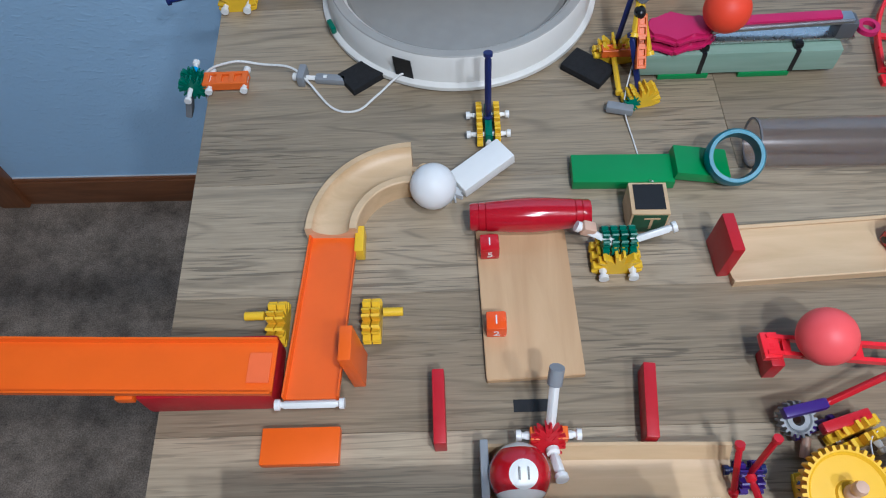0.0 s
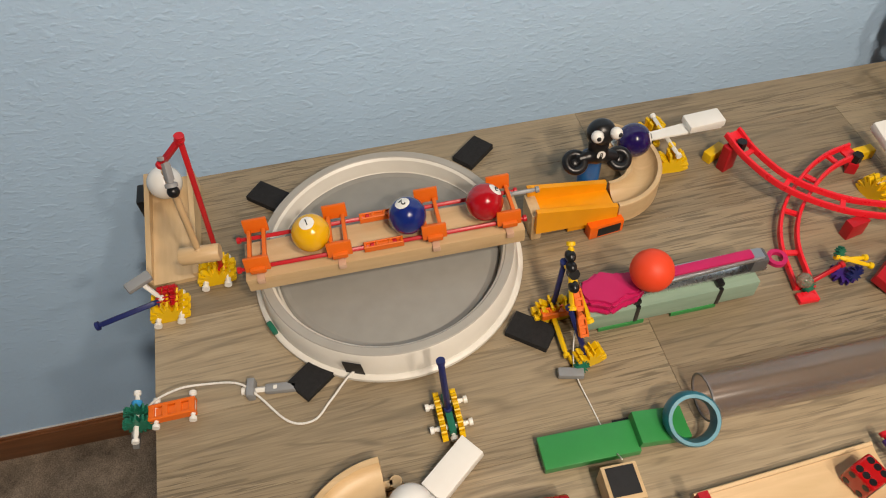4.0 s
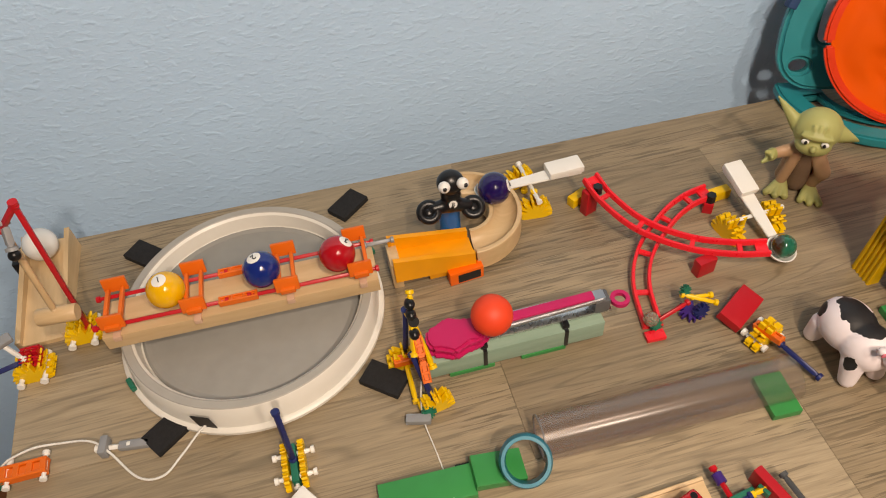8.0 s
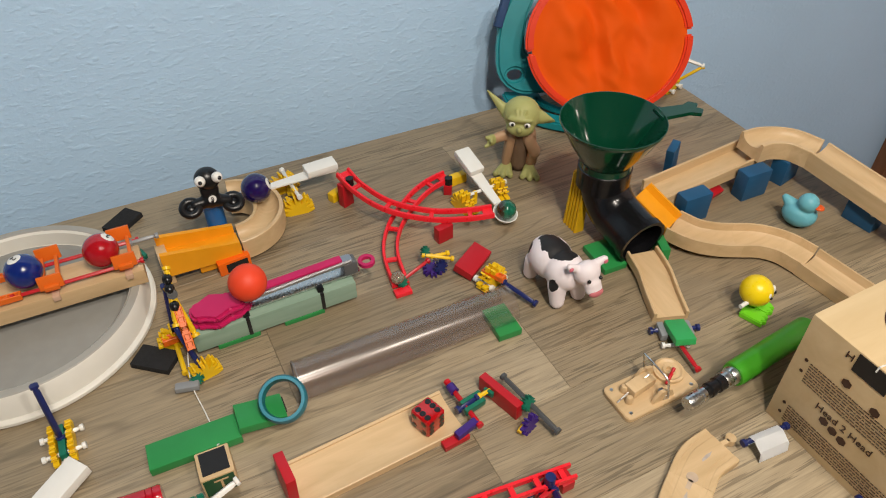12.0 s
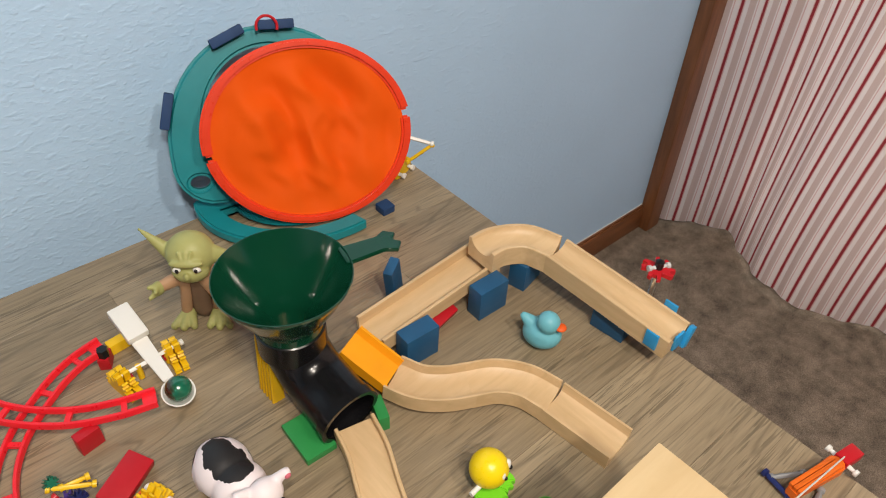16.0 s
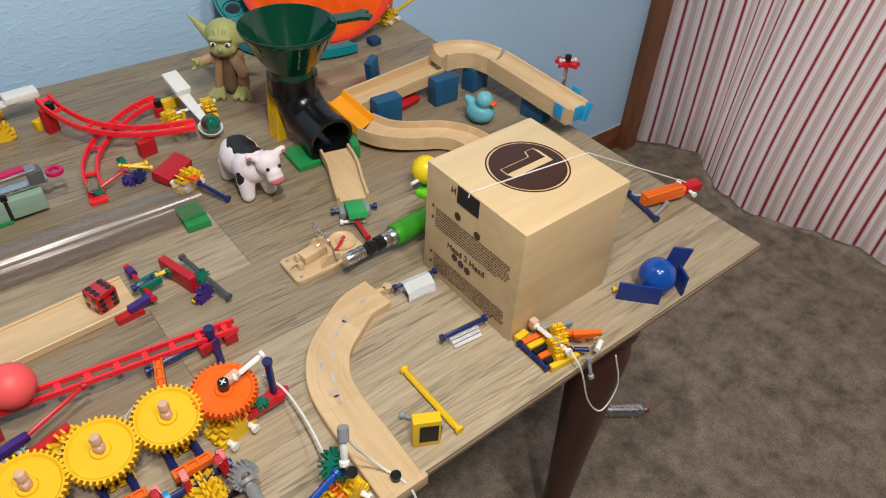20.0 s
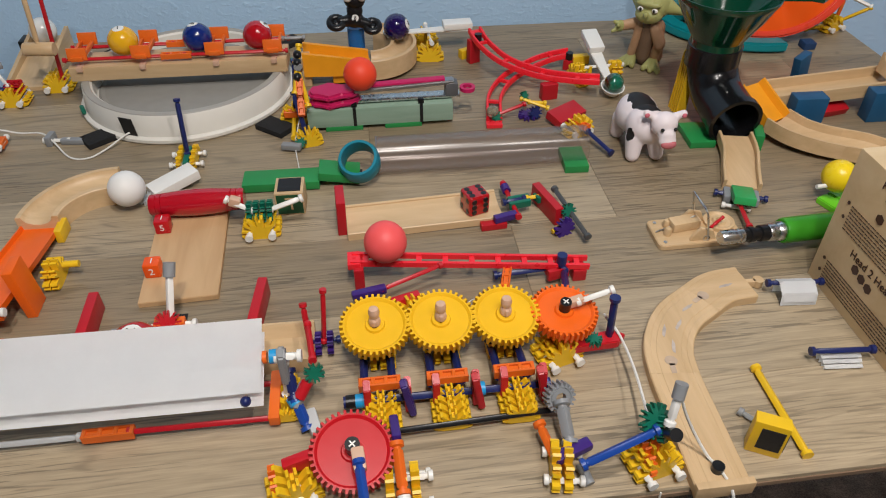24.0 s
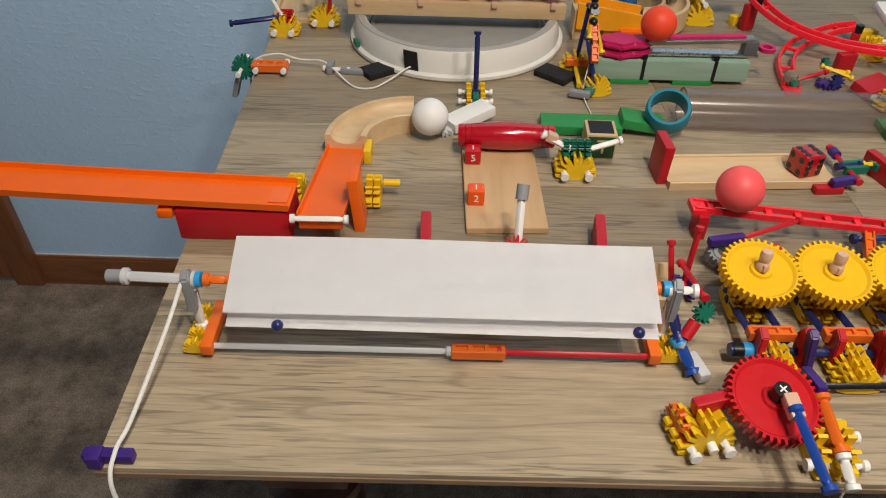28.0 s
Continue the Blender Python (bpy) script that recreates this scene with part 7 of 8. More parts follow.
# ---- crank beside the road track ----
ck = thing("string_crank", "green connector crank with blue arm on yellow foot", "construction toy", (0.670, 0.085, T))
rod_base(ck, (0, 0, 0), 12, n=4, material=P_YELLOW)
plate(ck, P_KORANGE, (-0.008, 0.0, 0.012), (90, 0, 100), 0.017)
rod((0.0, 0.0, 0.010), (0.0, 0.004, 0.045), P_KORANGE, ck, "upright", r=0.005)
plate(ck, P_GREEN, (-0.002, 0.008, 0.048), (50, 0, 20), 0.0145)
plate(ck, P_GREEN, (0.003, 0.003, 0.044), (50, 60, 20), 0.0115)
rod((-0.002, 0.0, 0.048), (-0.064, -0.012, 0.030), P_BLUE, ck, "blue_arm", r=0.0042)
part("axle_cap", lathe([(0, 0), (0.0052, 0), (0.0052, 0.014), (0, 0.014)], 14, at=(0.003, -0.006, 0.050), rot=(40, 0, 0)), P_BLACK, ck, "black axle end")
rod((0.003, -0.003, 0.056), (0.010, 0.008, 0.080), P_WHITE, ck, "white_rod", r=0.0038)
part("grey_tip", rod_bm((0.0088, 0.006, 0.076), (0.0118, 0.0108, 0.087), 0.0050, False), P_GREY, ck)
solid("string", cord(spline([(0.668, 0.222, 0.795), (0.680, 0.206, 0.782), (0.679, 0.165, 0.785), (0.672, 0.120, 0.792), (0.664, 0.098, 0.806)], 6), 0.0013, 6), P_STRING, "white cord from the navy post to the crank", "string")

# ---- gear train ----
def gear_bm(r, teeth, thick=0.006, tooth=0.0032, dish=True):
    pts = []
    for k in range(teeth):
        a = 2 * math.pi * k / teeth
        w = math.pi / teeth
        for da, rr in ((-0.52 * w, r - tooth), (-0.36 * w, r), (0.36 * w, r), (0.52 * w, r - tooth)):
            pts.append((rr * math.cos(a + da), rr * math.sin(a + da)))
    bm = bmesh.new()
    top = [bm.verts.new((x, y, thick / 2)) for x, y in pts]
    bot = [bm.verts.new((x, y, -thick / 2 - 0.004)) for x, y in pts]
    n = len(pts)
    loops = [(r - tooth - 0.0012, thick / 2), (r - tooth - 0.0034, thick / 2 - 0.0022 if dish else thick / 2), (0.009, thick / 2 - 0.0022 if dish else thick / 2), (0.008, thick / 2), (0.0045, thick / 2), (0.0042, -thick / 2)]
    for k in range(n):
        bm.faces.new((top[k], bot[k], bot[(k + 1) % n], top[(k + 1) % n]))
    prev = top
    for rr, z in loops:
        cur = [bm.verts.new((rr * math.cos(math.atan2(y, x)), rr * math.sin(math.atan2(y, x)), z)) for x, y in pts]
        for k in range(n):
            bm.faces.new((prev[k], prev[(k + 1) % n], cur[(k + 1) % n], cur[k]))
        prev = cur
    inner = [bm.verts.new((0.72 * r * math.cos(math.atan2(y, x)), 0.72 * r * math.sin(math.atan2(y, x)), -thick / 2)) for x, y in pts]
    for k in range(n):
        bm.faces.new((bot[k], inner[k], inner[(k + 1) % n], bot[(k + 1) % n]))
        bm.faces.new((inner[k], prev[k], prev[(k + 1) % n], inner[(k + 1) % n]))
    bmesh.ops.recalc_face_normals(bm, faces=bm.faces)
    return bm


def cross_mark(parent, at, rot, size=0.0062):
    """A white moulded cross on a black axle end."""
    bm = join(cubic(size, 0.0011, 0.0005), cubic(0.0011, size, 0.0005, at=(0, 0, 0.00002)))
    bm.transform(pose(*at, *rot) @ pose(0, 0, 0, 0, 0, 38))
    part("cross", bm, P_WHITE, parent, "white moulded cross", smooth=0)


train = thing("gear_train", "row of yellow toothed gears in a colourful rod frame", "construction toy", (0, 0, 0))
P_GYEL = mat("warm_yellow_gear", (0.82, 0.47, 0.008), 0.36)
P_GORA = mat("orange_gear", (0.82, 0.13, 0.006), 0.36)
P_GRED = mat("red_gear", (0.52, 0.008, 0.014), 0.33)
for k, x in enumerate((0.4595, 0.5175, 0.5755)):
    y, z = 0.222 - 0.001 * k, 0.808
    gm = gear_bm(0.0312, 36)
    gm.transform(pose(x, y, z, 12, 0, 0) @ pose(0, 0, 0, 0, 0, 5 * k))
    g = part("gear", gm, P_GYEL, train, "large yellow toothed gear")
    hub = join(lathe([(0, 0), (0.0050, 0), (0.0054, 0.003), (0.0046, 0.007), (0.0038, 0.008), (0.0046, 0.010), (0.0050, 0.014), (0.0040, 0.0175), (0, 0.0185)], 18), cubic(0.0036, 0.011, 0.006, 0.001, at=(0, -0.001, 0.001)))
    hub.transform(pose(x, y, z, 12, 0, 0) @ pose(0, 0.0, 0.003, -14, 0, 0))
    part("axle_clip", hub, P_TAN, g, "tan axle clip")
    for j in range(4):
        plate(train, P_YELLOW, (x - 0.013 + 0.0087 * j, 0.226, T + 0.008), (90, 0, 90), 0.019, half=True)
    for j, c in ((-0.013, P_NAVY), (0.0, P_GREEN), (0.013, P_NAVY)):
        rod((x + j, 0.234, T + 0.014), (x + j * 1.0, 0.238, T + 0.040), c, train, "peg", r=0.0040)
    for j in (-0.013, 0.011):
        rod((x + j, 0.228, T + 0.012), (x + j, 0.172, T + 0.022), P_NAVY, train, "navy_rod", r=0.0040)
    part("crossbar", coupling_bm(0.036, 0.0095, 0.009, at=(x, 0.176, T + 0.020)), P_KORANGE, train, "orange crossbar")
    for j in (-0.017, 0.017):
        rc = part("red_bracket", prism([(-0.008, 0), (0.008, 0), (0.011, 0.022), (0.004, 0.034), (-0.005, 0.030)], 0.006, at=(x + j + 0.003, 0.166, T + 0.004), rot=(90, 0, 90), bevel=0.0008), P_RED, train, "dark red bracket")
    for j in range(4):
        plate(train, P_YELLOW, (x, 0.140 + 0.009 * j, T + 0.0075), (90, 0, 0), 0.0165, half=True)
rod((0.428, 0.168, T + 0.014), (0.606, 0.166, T + 0.014), P_NAVY, train, "long_axle", r=0.0044)
for x, c in ((0.434, P_BLACK), (0.442, P_SKY), (0.545, P_SKY), (0.600, P_BLUE)):
    part("collar", rod_bm((x - 0.004, 0.168, T + 0.014), (x + 0.004, 0.168, T + 0.014), 0.0062, False), c, train)
rod((0.440, 0.134, T + 0.012), (0.612, 0.140, T + 0.012), P_BLACK, train, "long_axle", r=0.0034)
for x, c in ((0.486, P_PURPLE), (0.545, P_RED), (0.600, P_RED)):
    part("lever", prism([(-0.005, 0), (0.005, 0), (0.005, 0.040), (0, 0.044), (-0.005, 0.040)], 0.006, at=(x - 0.003, 0.158, T + 0.004), rot=(80, 0, 90), bevel=0.001), c, train)
for x in (0.500, 0.556):
    solid("string", cord(spline([(x - 0.012, 0.246, T + 0.038), (x - 0.004, 0.262, T + 0.028), (x + 0.006, 0.270, T + 0.022)], 5), 0.0006, 6), P_STRING, "thin white thread tied behind the gears", "string")
og = thing("orange_gear_crank", "orange toothed gear on a red and yellow foot with navy arms", "construction toy", (0.629, 0.219, T))
rod_base(og, (-0.006, -0.012, 0), 15, n=4)
gm = gear_bm(0.0305, 36)
gm.transform(pose(0, 0, 0.046, 5, 2, 0))
g = part("gear", gm, P_GORA, og, "orange toothed gear")
part("axle_cap", lathe([(0, 0), (0.0052, 0), (0.0052, 0.012), (0, 0.012)], 14, at=(0, 0, 0.048), rot=(8, 0, 0)), P_BLACK, g, "black axle end")
cross_mark(g, (0, -0.0017, 0.05995), (8, 0, 0))
part("axle_clip", cubic(0.020, 0.008, 0.008, 0.002, at=(0.008, 0.001, 0.052), rot=(0, -10, 8)), P_TAN, og, "tan axle clip")
rod((0.010, 0.0, 0.056), (0.044, 0.002, 0.066), P_WHITE, og, "white_rod", r=0.0036)
part("red_bracket", prism([(0, -0.006), (0.046, -0.008), (0.056, 0.0), (0.046, 0.008), (0, 0.006)], 0.009, at=(0.002, -0.016, 0.012), rot=(0, 0, 5), bevel=0.001), P_RED, og, "dark red bracket")
plate(og, P_GREEN, (0.026, -0.016, 0.022), (0, 0, 0), 0.008, 6)
rod((0.042, -0.012, 0.016), (0.042, -0.008, 0.066), P_NAVY, og, "navy_rod", r=0.0042)
rod((0.012, 0.028, 0.034), (0.026, 0.088, 0.015), P_NAVY, og, "navy_rod", r=0.0040)
for j in (-1, 1):
    part("red_joint", cubic(0.024, 0.0055, 0.013, 0.0015, at=(0.020, 0.091 + 0.0045 * j, 0.006), rot=(0, 0, 14)), P_RED, og, "dark red joint plate")
part("red_joint", lathe([(0, 0), (0.008, 0), (0.008, 0.006), (0, 0.006)], 16, at=(0.024, 0.092, 0.013)), P_RED, og, "dark red joint plate")
part("axle_cap", lathe([(0, 0), (0.0052, 0), (0.0052, 0.014), (0, 0.014)], 14, at=(0.024, 0.092, 0.018)), P_NAVY, og)
rod((0.014, 0.095, 0.013), (-0.046, 0.092, 0.012), P_NAVY, og, "navy_rod", r=0.0040)
part("orange_tab", coupling_bm(0.040, 0.009, 0.008, at=(-0.0355, 0.081, 0.010), rot=(0, -10, 73)), P_KORANGE, og, "orange clip")
sg = thing("flywheel_trigger", "small grey gear with purple and red arms on yellow foot", "construction toy", (0.478, 0.282, T))
rod_base(sg, (0.018, -0.012, 0), 20, n=3)
gm = gear_bm(0.0135, 18, tooth=0.0024)
gm.transform(pose(-0.024, 0.0, 0.016, 20, 0, 0))
part("gear", gm, P_GREY, sg, "small grey gear")
part("purple_arm", cubic(0.034, 0.008, 0.008, 0.002, at=(-0.022, 0.004, 0.024), rot=(0, 0, 12)), P_PURPLE, sg)
rod((-0.010, 0.006, 0.028), (0.052, 0.030, 0.032), P_RED, sg, "red_rod")
part("red_arm", cubic(0.038, 0.008, 0.009, 0.0015, at=(0.008, -0.004, 0.016), rot=(0, 0, 16)), P_RED, sg)
rod((-0.018, -0.012, 0.010), (-0.022, -0.026, 0.006), P_TAN, sg, "pin", r=0.004)
rod((-0.028, -0.010, 0.010), (0.004, 0.0, 0.012), P_PURPLE, sg, "purple_rod", r=0.004)
tstand = thing("red_trip_stand", "red rod upright on a purple connector foot", "construction toy", (0.410, 0.243, T))
plate(tstand, P_PURPLE, (-0.004, 0, 0.008), (90, 0, 90), 0.012, half=True)
plate(tstand, P_PURPLE, (0.007, 0, 0.008), (90, 0, 90), 0.012, half=True)
rod((-0.014, 0.006, 0.006), (0.016, 0.006, 0.006), P_NAVY, tstand, "navy_rod")
rod((0.001, 0, 0.010), (0.006, 0.012, 0.066), P_RED, tstand, "red_rod", r=0.0028)
rgc = thing("red_gear_crank", "large red toothed gear with a blue crank on yellow feet", "construction toy", (0.435, 0.111, T))
rod_base(rgc, (-0.047, -0.014, 0), 12, n=4)
plate(rgc, P_KORANGE, (-0.062, -0.012, 0.010), (90, 0, 100), 0.016, half=True)
rod_base(rgc, (0.036, -0.028, 0), 90, n=4)
gm = gear_bm(0.0330, 40)
gm.transform(pose(0, -0.006, 0.034, 15, 5, 0))
g = part("gear", gm, P_GRED, rgc, "red toothed gear")
part("axle_cap", lathe([(0, 0), (0.0058, 0), (0.0058, 0.012), (0, 0.012)], 14, at=(0.001, -0.006, 0.037), rot=(15, 0, 0)), P_BLACK, g, "black axle end")
cross_mark(g, (0.001, -0.0092, 0.0487), (15, 0, 0))
part("axle_clip", cubic(0.010, 0.018, 0.008, 0.002, at=(0.005, -0.019, 0.040), rot=(14, 0, 6)), P_TAN, rgc, "tan axle clip")
rod((0.005, -0.022, 0.046), (0.010, -0.078, 0.036), P_BLUE, rgc, "blue_arm", r=0.0042)
part("red_bracket", cubic(0.034, 0.009, 0.012, 0.002, at=(-0.036, -0.004, 0.022), rot=(0, -8, 12)), P_RED, rgc)
rod((-0.045, -0.014, 0.012), (-0.041, -0.032, 0.008), P_WHITE, rgc, "pin", r=0.004)
part("purple_clip", cubic(0.0075, 0.026, 0.008, 0.002, at=(0.034, 0.010, 0.030), rot=(-14, 0, 3)), P_PURPLE, rgc)
rod((0.034, -0.002, 0.034), (0.036, -0.042, 0.024), P_KORANGE, rgc, "orange_rod", r=0.0048)
rod((0.036, -0.042, 0.024), (0.037, -0.064, 0.016), P_WHITE, rgc, "white_rod", r=0.0042)
rod((0.014, -0.020, 0.012), (0.060, -0.020, 0.012), P_WHITE, rgc, "pin", r=0.0036)
ggx = thing("grey_gear_stand", "grey toothed wheel on a shaft over a yellow foot", "construction toy", (0.600, 0.098, T))
rod_base(ggx, (-0.004, -0.010, 0), 80, n=3)
gm = gear_bm(0.013, 18, tooth=0.0026)
gm.transform(pose(0.006, 0.040, 0.030, 60, 0, 10))
part("gear", gm, P_GREY, ggx, "grey toothed wheel")
rod((0.006, 0.036, 0.030), (0.006, 0.002, 0.018), P_GREY, ggx, "shaft", r=0.006)
part("purple_arm", cubic(0.034, 0.010, 0.008, 0.002, at=(0.006, -0.004, 0.014), rot=(0, 0, 20)), P_PURPLE, ggx)
rod((-0.014, 0.026, 0.018), (-0.006, -0.012, 0.012), P_KORANGE, ggx, "orange_rod", r=0.0045)
rod((0.012, -0.010, 0.008), (0.016, -0.026, 0.004), P_GREY, ggx, "pin", r=0.0048)
for x in (0.668, 0.606, 0.477):
    solid("string", cord([(x, 0.058, T + 0.004), (x - 0.003, 0.052, 0.71), (x - 0.008, 0.045, 0.50), (x - 0.010, 0.04, 0.30)], 0.0008, 6), P_STRING, "thin white thread hanging over the table's front edge", "string")

# ---- ladder, pink ball, tray with die ----
lad = thing("red_ladder", "coral-red ladder rail propped on a red post", "marble run", (0, 0, 0))
A_, B_ = Vector((0.440, 0.336, 0.789)), Vector((0.682, 0.313, 0.777))
n_ = (B_ - A_).normalized().cross(Vector((0, 0, 1))).normalized()
for s in (-1, 1):
    part("side", sweep([(-0.0016, -0.003), (0.0016, -0.003), (0.0016, 0.003), (-0.0016, 0.003)], [tuple(A_ + n_ * 0.0066 * s), tuple(B_ + n_ * 0.0066 * s)]), P_RAIL, lad)
for k in range(9):
    c_ = A_.lerp(B_, (k + 0.55) / 9)
    part("rung", sweep([(-0.0028, -0.003), (0.0028, -0.003), (0.0028, 0.0015), (-0.0028, 0.0015)], [tuple(c_ - n_ * 0.0058), tuple(c_ + n_ * 0.0058)]), P_RAIL, lad)
part("end_plate", cubic(0.013, 0.021, 0.007, 0.001, at=(0.443, 0.3355, 0.7835)), P_RAIL, lad)
part("post", cubic(0.010, 0.020, 0.026, 0.001, at=(0.447, 0.330, T)), P_REDW, lad, "dark red post")
part("post", cubic(0.014, 0.020, 0.014, 0.001, at=(0.672, 0.314, T)), P_REDW, lad, "dark red post")
solid("ball", ball(0.0215), P_PINKBALL, "matt pink ball resting on the red ladder", "ball", (0.476, 0.3325, 0.8105))
tray = thing("wooden_trough", "pale wooden trough with low sides on the table", "marble run", (0, 0, 0))
TRAY = [(0.436, 0.4285, T), (0.52, 0.4315, T + 0.001), (0.612, 0.435, T + 0.002)]
part("floor_board", sweep([(-0.0235, 0), (0.0235, 0), (0.0235, 0.007), (0.016, 0.0050), (0, 0.0035), (-0.016, 0.0050), (-0.0235, 0.007)], TRAY), M_BEECH, tray)
for s_ in (-1, 1):
    part("side_rail", sweep([(s_ * 0.0237, 0), (s_ * 0.0275, 0), (s_ * 0.0275, 0.0085), (s_ * 0.0265, 0.0092), (s_ * 0.0237, 0.0085)], TRAY), M_BEECH, tray)
domino("red domino standing at the end of the trough", P_REDW, (0.010, 0.036, 0.044), (0.430, 0.429, T), 3, ry=2)
domino("thin red domino under the trough's end", P_REDW, (0.030, 0.010, 0.008), (0.600, 0.403, T), 4)
die = thing("die", "translucent red die with black spots standing in the trough", "die", (0.583, 0.432, T + 0.006), 18)
part("cube", cubic(0.026, 0.026, 0.026, 0.004, seg=3), mat("translucent_red", (0.42, 0.006, 0.008), 0.12, coat=0.5, bump=0), die)
PIP = [(-0.007, -0.007), (0.007, -0.007), (-0.007, 0), (0.007, 0), (-0.007, 0.007), (0.007, 0.007)]
for fc, rot in (((0, 0, 0.026), (0, 0, 0)), ((0, -0.013, 0.013), (90, 0, 0)), ((-0.013, 0, 0.013), (90, 0, -90)), ((0.013, 0, 0.013), (90, 0, 90))):
    for u, v in PIP if rot[2] == 0 else PIP[:2] + PIP[4:]:
        pip = lathe([(0, 0.0), (0.0034, 0.0), (0.0031, 0.0004), (0, 0.0005)], 14)
        pip.transform(pose(*fc, *rot) @ Matrix.Translation((u, v, 0)))
        part("pip", pip, P_BLACK, die)
rt = thing("trough_trigger", "small purple, green and yellow connector trigger beside the trough", "construction toy", (0.622, 0.430, T))
rod((0.000, 0.036, 0.016), (0.006, -0.030, 0.014), P_RED, rt, "red_rod", r=0.0032)
part("purple_sleeve", rod_bm((0.0005, 0.029, 0.0158), (0.0015, 0.019, 0.0155), 0.0052, False), P_PURPLE, rt)
for k in (-1, 1):
    part("green_clip", cubic(0.026, 0.0052, 0.009, 0.0015, at=(0.012, 0.0052 * k - 0.001, 0.010), rot=(0, 0, 9)), P_GREEN, rt)
rod((-0.008, -0.003, 0.016), (0.020, 0.002, 0.016), P_NAVY, rt, "navy_rod", r=0.0036)
rod((0.020, 0.002, 0.016), (0.044, 0.006, 0.015), P_YELLOW, rt, "yellow_rod", r=0.0032)
part("green_fin", cubic(0.004, 0.012, 0.008, 0.001, at=(0.034, 0.003, 0.010), rot=(0, 0, 25)), P_GREEN, rt)
part("purple_bar", cubic(0.028, 0.008, 0.008, 0.001, at=(-0.008, -0.025, 0.0085), rot=(0, 0, 14)), P_PURPLE, rt)
rd = domino("red domino leaning beside the grey trip rod", P_REDW, (0.0098, 0.056, 0.023), (0.666, 0.425, T), 16)
gt = thing("grey_trip_rod", "grey rod with small green connector lying by the red domino", "construction toy", (0.672, 0.392, T))
rod((0.006, 0.050, 0.020), (0.024, -0.034, 0.012), P_DGREY, gt, "grey_rod", r=0.0036)
plate(gt, P_GREEN, (0.012, 0.008, 0.018), (60, 0, 10), 0.009, 6)
plate(gt, P_PURPLE, (0.004, -0.010, 0.008), (80, 0, 20), 0.013, 6)
rod((0.002, -0.006, 0.008), (-0.010, -0.012, 0.006), P_YELLOW, gt, "yellow_rod")

# ---- ramp board, dice, handle, crate ----
bd = thing("ramp_board", "thin plywood board lying as a ramp on the table", "board", (0, 0, 0))
part("board", prism([(0.227, 0.322), (0.305, 0.325), (0.301, 0.482), (0.223, 0.480)], 0.0065, at=(0, 0, T), bevel=0.0006), M_PLY, bd)
roller = thing("wooden_grip_toy", "glossy red turned wooden handle with grooved ends on the board", "wooden handle", (0.2705, 0.4655, T + 0.0225), 0)
part("barrel", lathe([(0, -0.052), (0.0115, -0.052), (0.0125, -0.050), (0.0125, -0.045), (0.0118, -0.0445), (0.0127, -0.044), (0.0129, -0.039), (0.0121, -0.0385), (0.0131, -0.038), (0.0150, -0.015), (0.0155, 0.0), (0.0150, 0.015), (0.0131, 0.038), (0.0121, 0.0385), (0.0129, 0.039), (0.0127, 0.044), (0.0118, 0.0445), (0.0125, 0.045), (0.0125, 0.050), (0.0115, 0.052), (0, 0.052)], 32, rot=(0, 90, 0)), mat("glossy_red_lacquer", (0.42, 0.006, 0.016), 0.14, grain=0.04, coat=0.6, bump=0), roller)


def number_die(at, rz, color, a, b, label):
    t = thing("number_die", label, "die", at, rz, group="number dice")
    part("cube", cubic(0.0165, 0.0165, 0.0165, 0.0022, seg=2), mat("die_" + color[0], color[1], 0.25), t)
    up = text_bm(a, 0.011, 0.0002)
    up.transform(pose(0, 0, 0.0166))
    part("numeral", up, P_WHITE, t, smooth=0)
    fr_n = text_bm(b, 0.011, 0.0002)
    fr_n.transform(pose(0, -0.00835, 0.0082, 90, 0, 0))
    part("numeral", fr_n, P_WHITE, t, smooth=0)


number_die((0.2345, 0.4395, T + 0.0066), 1, ("red", (0.50, 0.006, 0.012)), "1", "5", "small red cube die with white numerals on the board")
number_die((0.2365, 0.3665, T + 0.0066), 0, ("orange", (0.80, 0.09, 0.006)), "1", "2", "small orange cube die with white numerals on the board")
crate = thing("small_crate", "small wooden toy block with black top patch and green printed front", "block", (0.3735, 0.474, T), -2)
part("body", cubic(0.033, 0.033, 0.030, 0.0012), M_BEECH, crate)
part("lid_patch", cubic(0.026, 0.026, 0.0006, 0, at=(0, 0.001, 0.0300)), P_TAPE, crate, "black tape patch")
front_ = part("green_print", cubic(0.029, 0.0006, 0.026, 0, at=(0, -0.0167, 0.002)), mat("dark_green_print", (0.012, 0.075, 0.030), 0.5), crate, "dark green printed face")
lt_ = text_bm("T", 0.024, 0.0002)
lt_.transform(pose(0.002, -0.0172, 0.0150, 90, 0, 0))
part("letter", lt_, M_BEECH, front_, "pale wooden letter", smooth=0)
gl = thing("release_lever", "green and white connector lever on a yellow foot", "construction toy", (0.342, 0.434, T))
rod_base(gl, (0, -0.004, 0), 0, n=4)
for k in range(4):
    plate(gl, P_GREEN, (-0.011 + 0.0075 * k, 0.002, 0.024), (90, 0, 90), 0.013)
rod((-0.006, 0.0, 0.026), (-0.036, 0.008, 0.040), P_WHITE, gl, "white_rod", r=0.004)
part("tan_cap", cubic(0.012, 0.010, 0.010, 0.002, at=(-0.028, 0.007, 0.032), rot=(0, 24, 0)), P_TAN, gl)
rod((0.010, 0.0, 0.026), (0.048, 0.008, 0.034), P_WHITE, gl, "white_rod", r=0.004)
